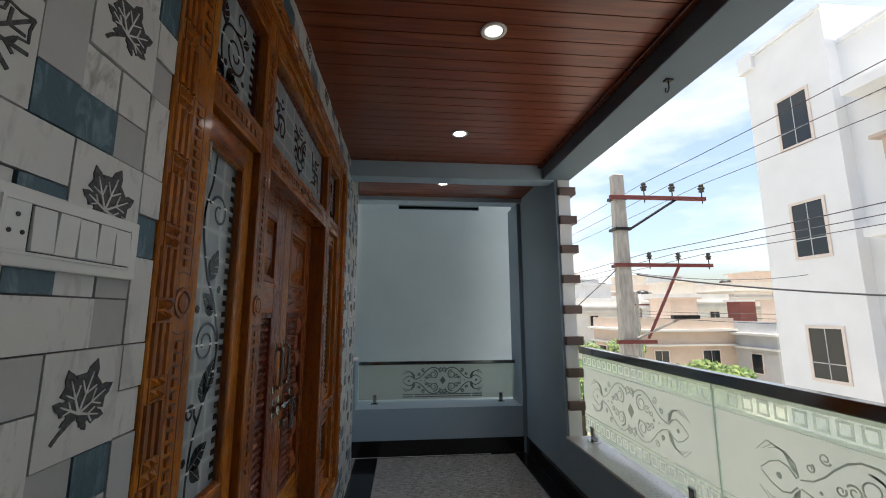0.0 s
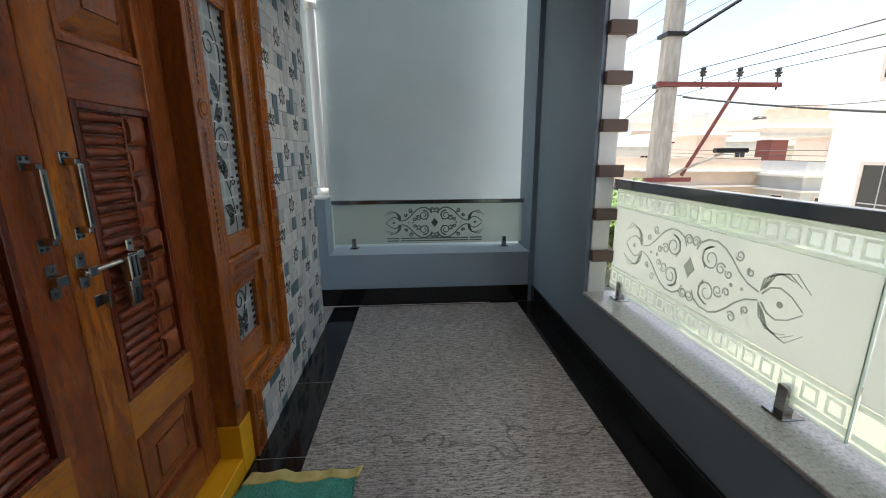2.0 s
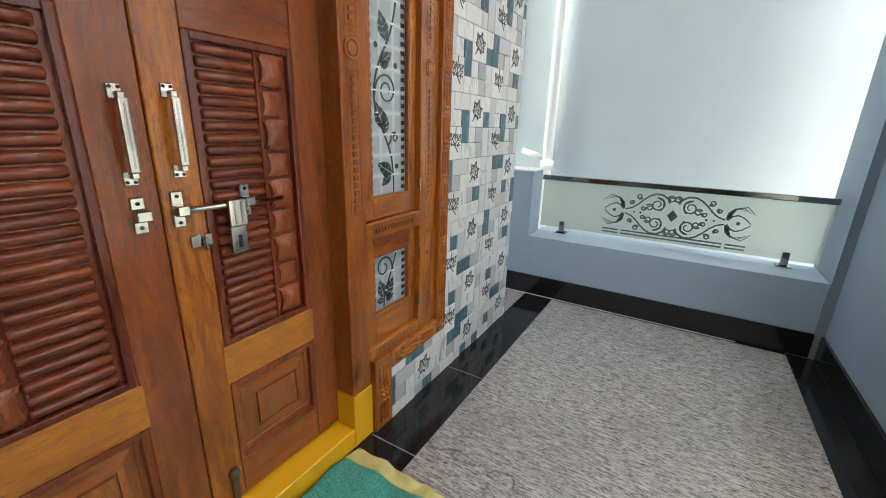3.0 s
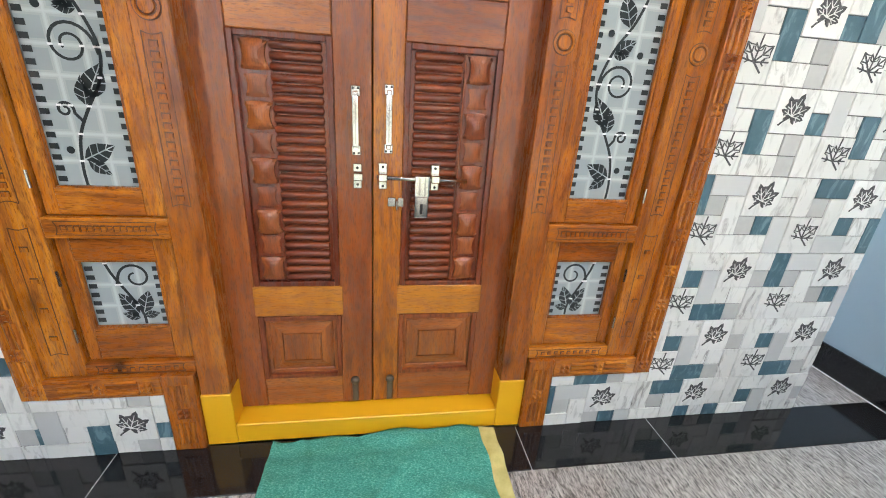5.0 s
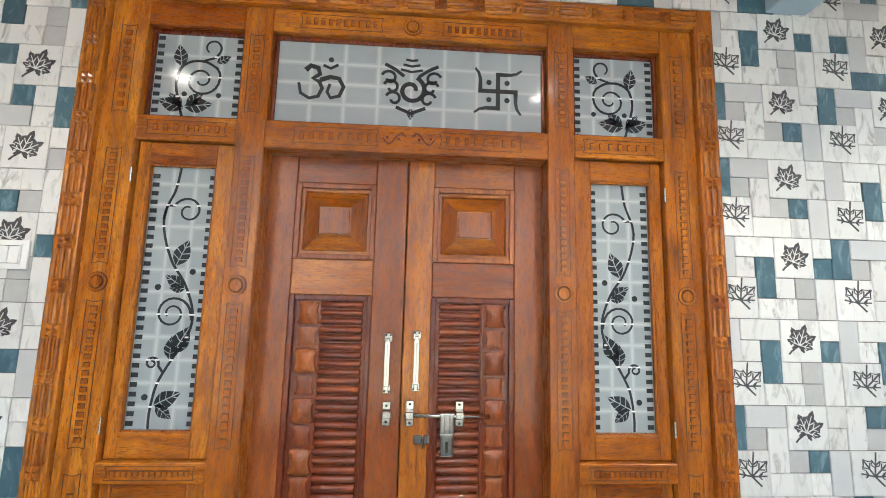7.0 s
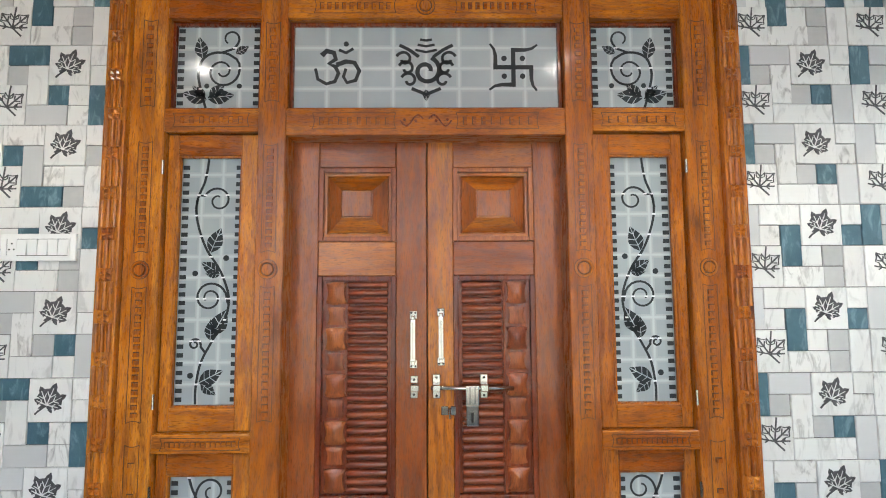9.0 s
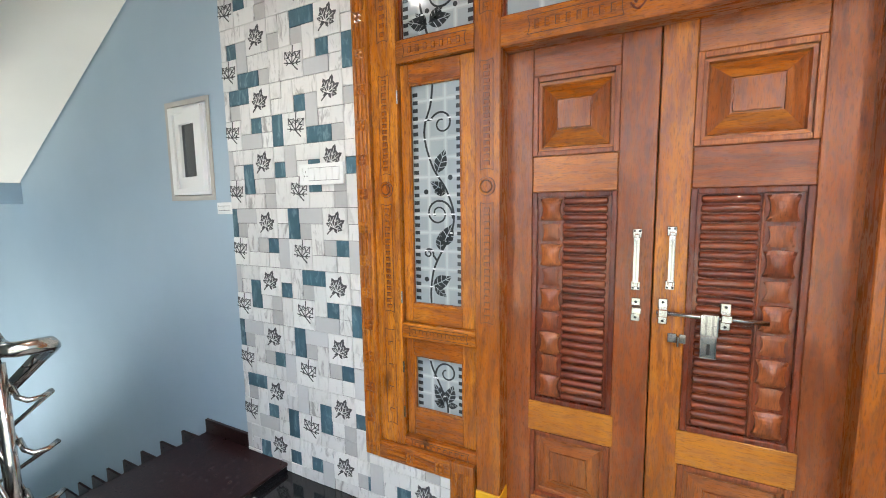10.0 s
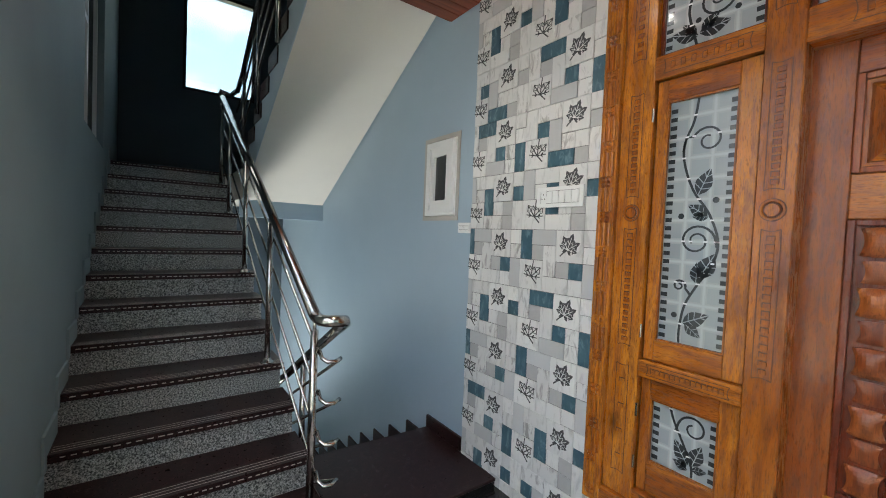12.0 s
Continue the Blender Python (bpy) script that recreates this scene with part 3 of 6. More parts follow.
def glow(name, strength):
    m = Mat(name, (0.9, 0.9, 0.88), 0.4)
    m.b.inputs["Emission Color"].default_value = (1.0, 0.96, 0.9, 1)
    m.b.inputs["Emission Strength"].default_value = strength
    return m.m


GLOW, GLOWDIM = glow("lamp_lens", 7.0), glow("lamp_lens_dim", 0.5)
downlight(0.935, 2.466, False)
downlight(0.925, 3.635, True)
downlight(0.91, 4.87, True)
downlight(0.93, 1.28, True, power=3.5)
hook = thing("ceiling_hook", (1.93, 2.6, 2.82), "small dark iron hook under the edge beam", "hook")
part("plate", boxes((1.91, 1.95, 2.585, 2.615, 2.812, 2.819)), DARKMETAL, hook)
part("hook", tube(bmesh.new(), [(1.93, 2.6, 2.815), (1.93, 2.6, 2.77), (1.93, 2.615, 2.755), (1.93, 2.63, 2.765), (1.93, 2.625, 2.785)], 0.004, 6), DARKMETAL, hook)
# daylight of the outer stair window
la = new("stair_window_light", bpy.data.lights.new("stair_window_light", "AREA"))
la.data.shape, la.data.size, la.data.size_y, la.data.energy, la.data.color = "RECTANGLE", 0.9, 1.0, 0.4, (0.95, 1.0, 0.98)
la.data.spread = radians(140)
la.matrix_world = look((2.09, -1.5, 3.0), (0.0, 0.1, 0.4))


# added fill lamp, out of view, that brightens the wall beside the way down
la = new("stair_lower_light", bpy.data.lights.new("stair_lower_light", "AREA"))
la.data.shape, la.data.size, la.data.size_y, la.data.energy, la.data.color = "RECTANGLE", 1.6, 1.3, 30.0, (0.95, 1.0, 1.0)
la.matrix_world = look((2.04, -1.75, -2.7), (0.0, -1.0, -0.9))


# ---- drawing on panes and boards: flat strips and leaves in a plane ----
def plane_x(x, side=1):
    return lambda u, v, d: Vector((x + side * d, u, v))


def plane_y(y, side=-1):
    return lambda u, v, d: Vector((u, y + side * d, v))


def ribbon(bm, pts, w, f, t=0.0012, taper=None):
    n = len(pts)
    rows = []
    for i, p in enumerate(pts):
        a, b = pts[max(i - 1, 0)], pts[min(i + 1, n - 1)]
        dx, dy = b[0] - a[0], b[1] - a[1]
        ln = math.hypot(dx, dy) or 1.0
        ww = w if taper is None else w + (taper - w) * i / (n - 1)
        nx, ny = -dy / ln * ww / 2, dx / ln * ww / 2
        q = [(p[0] + nx, p[1] + ny), (p[0] - nx, p[1] - ny)]
        rows.append([bm.verts.new(f(*q[0], 0)), bm.verts.new(f(*q[0], t)), bm.verts.new(f(*q[1], t)), bm.verts.new(f(*q[1], 0))])
    for a, b in zip(rows, rows[1:]):
        for k in range(3):
            bm.faces.new((a[k], a[k + 1], b[k + 1], b[k]))
    for r in (rows[0], rows[-1]):
        bm.faces.new(r)


def plate(bm, pts, f, t=0.0012):
    lo = [bm.verts.new(f(*p, 0)) for p in pts]
    hi = [bm.verts.new(f(*p, t)) for p in pts]
    bm.faces.new(hi)
    for i in range(len(pts)):
        j = (i + 1) % len(pts)
        bm.faces.new((lo[i], lo[j], hi[j], hi[i]))


def spiral(cx, cy, r, a0, turns, inner=0.25, n=22):
    return [(cx + r * (1 - (1 - inner) * i / n) * math.cos(a0 + turns * 2 * math.pi * i / n), cy + r * (1 - (1 - inner) * i / n) * math.sin(a0 + turns * 2 * math.pi * i / n)) for i in range(n + 1)]


def dot(bm, cx, cy, r, f, t=0.0012, n=10):
    plate(bm, [(cx + r * math.cos(2 * math.pi * i / n), cy + r * math.sin(2 * math.pi * i / n)) for i in range(n)], f, t)


def turned(pts, cx, cy, a, s=1.0, mirror=1):
    c, k = math.cos(a), math.sin(a)
    return [(cx + mirror * s * (p[0] * c - p[1] * k), cy + s * (p[0] * k + p[1] * c)) for p in pts]


def leaf(bm, cx, cy, size, a, f, mirror=1):
    """A pointed leaf cut into slanting strips by its pale veins, with a midrib between the halves."""
    rim = [(0.0, 0.0), (0.10, 0.15), (0.26, 0.27), (0.42, 0.30), (0.60, 0.25), (0.80, 0.13), (1.0, 0.0)]

    def edge(t):
        for (p, q), (p2, q2) in zip(rim, rim[1:]):
            if p <= t <= p2:
                return q + (q2 - q) * (t - p) / (p2 - p)
        return 0.0

    cuts = [0.0, 0.22, 0.44, 0.68, 1.0]
    for s in (1, -1):
        for t0, t1 in zip(cuts, cuts[1:]):
            t0, t1 = t0 + (0.02 if t0 else 0.0), t1 - 0.015
            lean = 0.13
            e0, e1 = min(1.0, t0 + lean * (t0 > 0)), min(1.0, t1 + lean * (t1 < 0.9))
            mid = (e0 + e1) / 2
            pts = [(t0, 0.018), (e0, max(0.03, edge(e0))), (mid, max(0.03, edge(mid))), (e1, max(0.02, edge(e1))), (t1, 0.018)]
            plate(bm, turned([(p, s * q) for p, q in pts], cx, cy, a, size, mirror)[::s], f)


m = Mat("frosted_pane", (0.60, 0.66, 0.68), 0.22)
fr = m.noise(3.0, 3.0, 0.5)
m.colour(m.ramp(fr, [(0.3, (0.29, 0.335, 0.355)), (0.7, (0.36, 0.405, 0.425))]))
m.b.inputs["Specular IOR Level"].default_value = 0.6
m.b.inputs["Roughness"].default_value = 0.12
FROST = m.m
m = Mat("clear_motif_glass", (0.035, 0.042, 0.045), 0.08)
MOTIF = m.m
GRIDSOFT, GRID, GRIDLINE = (Mat(nm, (g, g * 1.10, g * 1.13), 0.14).m for nm, g in (("frosted_grid_soft", 0.37), ("frosted_grid", 0.43), ("frosted_grid_line", 0.47)))
WHITEBAR = Mat("white_grille_glint", (0.72, 0.74, 0.75), 0.3).m


def carve_strip(parent, u0, u1, z0, z1, x, slots, mat, upright=True, name="carved_strip"):
    """A shallow carved strip: an outline with hollow-cut ends and a row of small blocks, the shade of the cuts laid on
    as dark sheets.
    """
    f = plane_x(x - 0.0005)
    bm = bmesh.new()
    w = 0.003
    ends = 0.007
    if upright:
        lines = [[(u0, z0), (u0, z1)], [(u1, z0), (u1, z1)]]
        for z, k in ((z0, 1), (z1, -1)):
            lines.append([(u0 + (u1 - u0) * t, z + k * ends * math.sin(math.pi * t)) for t in [i / 8 for i in range(9)]])
    else:
        lines = [[(u0, z0), (u1, z0)], [(u0, z1), (u1, z1)]]
        for u, k in ((u0, 1), (u1, -1)):
            lines.append([(u + k * ends * math.sin(math.pi * t), z0 + (z1 - z0) * t) for t in [i / 8 for i in range(9)]])
    for k, ln in enumerate(lines):
        ribbon(bm, ln, w, f, 0.0010 + 0.0001 * k)
    top = bmesh.new()
    for i in range(slots):
        t = (i + 0.5) / slots
        if upright:
            zc, uc, a, b = z0 + 0.016 + (z1 - z0 - 0.032) * t, (u0 + u1) / 2, (u1 - u0) * 0.23, 0.0095
        else:
            uc, zc, a, b = u0 + 0.016 + (u1 - u0 - 0.032) * t, (z0 + z1) / 2, 0.0085, (z1 - z0) * 0.25
        plate(bm, [(uc - a, zc - b), (uc + a, zc - b), (uc + a, zc + b), (uc - a, zc + b)], f, 0.0012)
        g = 0.0042
        box(top, x - 0.001, x + 0.0035, uc - a + g, uc + a, zc - b, zc + b - g)
    st = part(name, bm, CUTSHADE, parent)
    part("bead", top, mat, st)
    return st


def ring_boss(parent, u, z, x, r, mat):
    # a dark disc draws the shade in the rosette's grooves
    part("rosette_cut", lathe([(r + 0.003, -0.001), (r + 0.003, 0.0012), (r * 0.2, 0.0014)], (x, u, z), "x", 20), CUTSHADE, parent)
    part("rosette", lathe([(r, 0.0), (r, 0.004), (r * 0.8, 0.005), (r * 0.72, 0.0008), (r * 0.62, 0.0008), (r * 0.58, 0.005), (0.001, 0.006)], (x, u, z), "x", 20), mat, parent, smooth=False)


# ---- the door frame ----
frame_ob = thing("main_door_frame", (F, YC, 0.0), "carved varnished teak door frame with sidelights and fanlight", "door frame")
XB = -0.17
for s in (-1, 1):
    def sp(a, b):
        return (YC + s * a, YC + s * b) if s > 0 else (YC - b, YC - a)
    # posts
    part("outer_post", boxes((XB, F, *sp(1.035, BI), 0.365, 2.71), bevel=0.004), TEAK, frame_ob)
    part("door_post", boxes((XB, F, *sp(0.555, 0.665), 0.252, 2.71), bevel=0.004), TEAK, frame_ob)
    part("post_foot", boxes((XB - 0.01, F + 0.004, *sp(0.553, 0.668), 0.0, 0.252), bevel=0.003), YELLOW, frame_ob, "yellow painted foot of the post")
    # rails between the posts
    part("rail", boxes((XB, F - 0.001, *sp(0.665, 1.035), 2.14, 2.235), bevel=0.003), TEAKH, frame_ob)
    part("rail", boxes((XB, F - 0.001, *sp(0.665, 1.035), 0.905, 0.975), bevel=0.003), TEAKH, frame_ob)
    part("rail", boxes((XB, F - 0.001, *sp(0.665, 1.035), 0.365, 0.415), bevel=0.003), TEAKH, frame_ob)
    part("rail", boxes((XB, F - 0.001, *sp(0.665, 1.035), 2.61, 2.71), bevel=0.003), TEAKH, frame_ob)
    a, b = sp(1.075, 1.13)
    carve_strip(frame_ob, a, b, 1.66, 2.10, F, 15, TEAK)
    carve_strip(frame_ob, a, b, 1.02, 1.53, F, 17, TEAK)
    carve_strip(frame_ob, a, b, 2.24, 2.60, F, 9, TEAK)
    carve_strip(frame_ob, a, b, 0.46, 0.94, F, 4, TEAK)
    ring_boss(frame_ob, YC + s * 1.1025, 1.595, F, 0.034, TEAK)
    a, b = sp(0.585, 0.64)
    carve_strip(frame_ob, a, b, 1.66, 2.09, F, 15, TEAK)
    carve_strip(frame_ob, a, b, 1.02, 1.53, F, 17, TEAK)
    carve_strip(frame_ob, a, b, 2.26, 2.59, F, 9, TEAK)
    ring_boss(frame_ob, YC + s * 0.6125, 1.595, F, 0.036, TEAK)
    a, b = sp(0.70, 1.0)
    carve_strip(frame_ob, a, b, 2.16, 2.215, F - 0.001, 7, TEAKH, False)
    carve_strip(frame_ob, a, b, 0.918, 0.963, F - 0.001, 14, TEAKH, False)
    carve_strip(frame_ob, a, b, 0.373, 0.407, F - 0.001, 9, TEAKH, False)
    a, b = sp(0.12, 0.45)
    carve_strip(frame_ob, a, b, 2.15, 2.215, F - 0.001, 8, TEAKH, False)
    carve_strip(frame_ob, a, b, 2.63, 2.69, F - 0.001, 10, TEAKH, False)
    bm = bmesh.new()
    fx = plane_x(F - 0.001)
    pts = [(YC + s * (0.012 + 0.09 * t), 2.183 + 0.022 * math.sin(t * 6.0 + 0.3)) for t in [i / 16 for i in range(17)]]
    ribbon(bm, pts, 0.006, fx, 0.004)
    dot(bm, YC + s * 0.04, 2.181, 0.006, fx, 0.004)
    dot(bm, YC + s * 0.085, 2.186, 0.006, fx, 0.004)
    part("scroll_carving", bm, TEAKD, frame_ob)
part("transom", boxes((XB, F - 0.001, YC - 0.555, YC + 0.555, 2.125, 2.235), bevel=0.003), TEAKH, frame_ob)
part("head", boxes((XB, F - 0.001, YC - 0.555, YC + 0.555, 2.61, 2.71), bevel=0.003), TEAKH, frame_ob)
ring_boss(frame_ob, YC, 2.66, F, 0.036, TEAK)
part("threshold", boxes((XB - 0.04, F + 0.002, YC - 0.553, YC + 0.553, 0.0, 0.095), bevel=0.004), YELLOW, frame_ob, "yellow painted threshold")

# carved border round the frame: a plain back with studs and flutes
border = thing("carved_border", (0.0, YC, 0.0), "carved teak border of flutes and studs round the door", "door trim")
for s in (-1, 1):
    a, b = sorted((YC + s * BI, YC + s * BR))
    part("border_board", boxes((-0.03, 0.013, a, b, 0.28, BT), bevel=0.003), TEAK, border)
    a2, b2 = sorted((YC + s * 0.67, YC + s * 0.785))
    part("border_board", boxes((-0.03, 0.0125, *sorted((YC + s * 0.785, YC + s * BI)), 0.278, 0.364), bevel=0.003), TEAKH, border)
    part("border_board", boxes((-0.03, 0.0115, a2, b2, 0.0, 0.364), bevel=0.003), TEAK, border)
part("border_board", boxes((-0.03, 0.012, YC - BI, YC + BI, 2.71, BT), bevel=0.003), TEAKH, border)


def flute_mesh(length, width):
    bm = bmesh.new()
    for k in (-1, 0, 1):
        u = k * width * 0.29
        r = width * 0.10
        prof = [(-r, 0.0), (-r * 0.7, 0.006), (0, 0.009), (r * 0.7, 0.006), (r, 0.0)]
        rows = [[bm.verts.new((p[1], u + p[0], z)) for p in prof] for z in (-length / 2, length / 2)]
        for i in range(4):
            bm.faces.new((rows[0][i], rows[0][i + 1], rows[1][i + 1], rows[1][i]))
        bm.faces.new(rows[0])
        bm.faces.new(rows[1])
    bmesh.ops.recalc_face_normals(bm, faces=bm.faces)
    return mesh_of(bm, "flute", TEAK)


def stud_mesh(size):
    bm = bmesh.new()
    h = size / 2
    box(bm, -0.002, 0.002, -h, h, -h, h)
    for a in (-1, 1):
        for b in (-1, 1):
            c = (a * size * 0.23, b * size * 0.23)
            r = size * 0.19
            base = [bm.verts.new((0.002, c[0] + i * r, c[1] + j * r)) for i, j in ((-1, -1), (1, -1), (1, 1), (-1, 1))]
            top = bm.verts.new((0.013, *c))
            for i in range(4):
                bm.faces.new((base[i], base[(i + 1) % 4], top))
    return mesh_of(bm, "stud", TEAK)


FLUTE, STUD = flute_mesh(0.105, 0.083), stud_mesh(0.05)
STEP = 0.1565
for s in (-1, 1):
    u = YC + s * (BI + BR) / 2
    z = 0.325
    while z < BT:
        piece("stud", STUD, border, (0.013, u, z))
        if z + STEP / 2 + 0.05 < BT:
            piece("flute", FLUTE, border, (0.0125, u, z + STEP / 2))
        z += STEP
    y = BI - 0.10
    while y > 0.80:
        piece("flute", FLUTE, border, (0.012, YC + s * y, 0.321), (90, 0, 0))
        if y - STEP / 2 > 0.72:
            piece("stud", STUD, border, (0.0125, YC + s * (y - STEP / 2), 0.321))
        y -= STEP
    piece("flute", FLUTE, border, (0.011, YC + s * 0.7275, 0.09))
    piece("stud", STUD, border, (0.0115, YC + s * 0.7275, 0.185))
    piece("flute", FLUTE, border, (0.011, YC + s * 0.7275, 0.27))
y = -BI + 0.03
while y < BI:
    piece("stud", STUD, border, (0.012, YC + y, 2.755))
    if y + STEP / 2 < BI - 0.04:
        piece("flute", FLUTE, border, (0.0115, YC + y + STEP / 2, 2.755), (90, 0, 0))
    y += STEP


# ---- sidelights and fanlights ----
def teeth(bm, u0, u1, z0, z1, f, pitch=0.034):
    z = z0 + 0.01
    while z < z1 - 0.015:
        for a, b in ((u0 + 0.001, u0 + 0.026), (u1 - 0.026, u1 - 0.001)):
            plate(bm, [(a, z), (b, z), (b, z + pitch * 0.5), (a, z + pitch * 0.5)], f)
        z += pitch


def grille_marks(bm, pts, w, z0, pitch, f):
    """White glints of the grille behind, where a clear line crosses it."""
    for p, q in zip(pts, pts[1:]):
        for k in range(1, 14):
            z = z0 + pitch * k
            if (p[1] - z) * (q[1] - z) < 0:
                t = (z - p[1]) / (q[1] - p[1])
                u = p[0] + (q[0] - p[0]) * t
                e = w * 0.5
                plate(bm, [(u - e, z - 0.003), (u + e, z - 0.003), (u + e, z + 0.003), (u - e, z + 0.003)], f, 0.0022)


def smooth_line(pts, n=7):
    """A curve through the points."""
    out = []
    for i in range(len(pts) - 1):
        p0, p1, p2, p3 = (pts[max(0, min(len(pts) - 1, i + k))] for k in (-1, 0, 1, 2))
        for j in range(n):
            t = j / n
            out.append(tuple(0.5 * (2 * b + (c - a) * t + (2 * a - 5 * b + 4 * c - d) * t * t + (3 * b - a - 3 * c + d) * t ** 3) for a, b, c, d in zip(p0, p1, p2, p3)))
    return out + [pts[-1]]


def curl(bm, P, a, b, ra, deg0, turns, f, w, scale, inner=0.28, lead=()):
    """A tendril that winds inwards round (a, b), with an optional run-up."""
    c = P(a, b)
    m = P.mirror
    pts = [P(*q) for q in lead]
    n = 30
    for i in range(n + 1):
        r = ra * scale * (1 - (1 - inner) * (i / n) ** 0.8)
        an = radians(deg0) + turns * 2 * math.pi * i / n
        pts.append((c[0] + m * r * math.cos(an), c[1] + r * math.sin(an)))
    ribbon(bm, pts, w, f, taper=w * 0.7)
    return pts


class Place:
    """Turns shares of a pane's width and height into metres, mirrored where asked."""

    def __init__(self, u0, u1, z0, z1, mirror):
        self.c, self.w, self.z0, self.h, self.mirror = (u0 + u1) / 2, u1 - u0, z0, z1 - z0, mirror

    def __call__(self, a, b):
        return (self.c + self.mirror * (a - 0.5) * self.w, self.z0 + b * self.h)

    def leaf(self, bm, a, b, size, deg, f):
        p = self(a, b)
        an = radians(deg)
        leaf(bm, p[0], p[1], size * 0.98, an if self.mirror > 0 else math.pi - an, f)


def tall_vine(bm, gm, P, f, z0, pitch):
    """The long stem of a tall pane: three tendrils, leaves in pairs and berries."""
    stem = smooth_line([P(0.57, 1.0), P(0.62, 0.91), P(0.74, 0.82), P(0.72, 0.735), P(0.57, 0.626), P(0.335, 0.533), P(0.19, 0.424), P(0.25, 0.33), P(0.44, 0.245), P(0.60, 0.159), P(0.66, 0.065), P(0.66, 0.0)])
    ribbon(bm, stem, 0.009, f)
    runs = [stem,
            curl(bm, P, 0.40, 0.825, 0.058, 20, 1.25, f, 0.009, 1.0, lead=((0.755, 0.79), (0.72, 0.845))),
            curl(bm, P, 0.49, 0.424, 0.066, 165, -1.55, f, 0.009, 1.0, lead=((0.20, 0.40),)),
            curl(bm, P, 0.70, 0.237, 0.026, 200, -1.35, f, 0.009, 1.0, lead=((0.52, 0.20),))]
    for r in runs:
        grille_marks(gm, r, 0.013, z0, pitch, f)
    P.leaf(bm, 0.50, 0.61, 0.108, 112, f)
    P.leaf(bm, 0.36, 0.525, 0.085, 32, f)
    P.leaf(bm, 0.34, 0.520, 0.06, 2, f)
    P.leaf(bm, 0.42, 0.275, 0.115, 118, f)
    P.leaf(bm, 0.46, 0.255, 0.085, 92, f)
    P.leaf(bm, 0.61, 0.085, 0.105, 153, f)
    P.leaf(bm, 0.58, 0.082, 0.075, 218, f)
    for a, b in ((0.25, 0.586), (0.73, 0.524), (0.75, 0.113)):
        dot(bm, *P(a, b), 0.0115, f, n=12)


def low_vine(bm, gm, P, f, z0, pitch):
    stem = smooth_line([P(0.72, 1.0), P(0.66, 0.80), P(0.55, 0.58), P(0.44, 0.36), P(0.36, 0.16), P(0.35, 0.0)])
    ribbon(bm, stem, 0.009, f)
    runs = [stem, curl(bm, P, 0.36, 0.74, 0.056, 5, 1.2, f, 0.009, 1.0, lead=((0.62, 0.62),))]
    for r in runs:
        grille_marks(gm, r, 0.013, z0, pitch, f)
    for a, b, sz, dg in ((0.35, 0.13, 0.055, 168), (0.35, 0.19, 0.095, 108), (0.42, 0.17, 0.10, 58), (0.42, 0.09, 0.06, 22)):
        P.leaf(bm, a, b, sz, dg, f)
    dot(bm, *P(0.47, 0.15), 0.011, f, n=12)


def square_vine(bm, gm, P, f, z0, pitch):
    stem = smooth_line([P(0.64, 0.0), P(0.70, 0.20), P(0.745, 0.42), P(0.70, 0.60), P(0.58, 0.68), P(0.42, 0.68), P(0.28, 0.60)])
    ribbon(bm, stem, 0.010, f)
    runs = [stem, curl(bm, P, 0.46, 0.46, 0.076, 155, 1.5, f, 0.0095, 1.0, inner=0.2, lead=((0.30, 0.62),)),
            curl(bm, P, 0.36, 0.86, 0.034, 215, -0.75, f, 0.009, 1.0, inner=0.7, lead=((0.46, 0.69), (0.32, 0.74)))]
    for r in runs:
        grille_marks(gm, r, 0.014, z0, pitch, f)
    for a, b, sz, dg in ((0.70, 0.62, 0.095, 80), (0.30, 0.68, 0.062, 150), (0.64, 0.11, 0.105, 18), (0.66, 0.13, 0.075, 46), (0.62, 0.13, 0.11, 172), (0.60, 0.14, 0.085, 136)):
        P.leaf(bm, a, b, sz, dg, f)
    for a, b in ((0.64, 0.28), (0.25, 0.28)):
        dot(bm, *P(a, b), 0.0105, f, n=12)


def glazed(parent, u0, u1, z0, z1, x, cols, pitch):
    """Frosted glass; the pale grille behind it shows as soft bands."""
    pane = part("pane", boxes((x - 0.004, x, u0, u1, z0, z1)), FROST, parent, "frosted grey glass")
    f = plane_x(x)
    for k, (half, mat) in enumerate(((0.012, GRIDSOFT), (0.006, GRID), (0.0025, GRIDLINE))):
        bm = bmesh.new()
        for i in range(1, cols):
            u = u0 + (u1 - u0) * i / cols
            plate(bm, [(u - half, z0), (u + half, z0), (u + half, z1), (u - half, z1)], f, 0.0002 + 0.0001 * k)
        z = z0 + pitch
        while z < z1 - 0.02:
            plate(bm, [(u0, z - half), (u1, z - half), (u1, z + half), (u0, z + half)], f, 0.00025 + 0.0001 * k)
            z += pitch
        part("grille_band", bm, mat, pane, "pale soft bands of the grille behind the glass")
    return pane


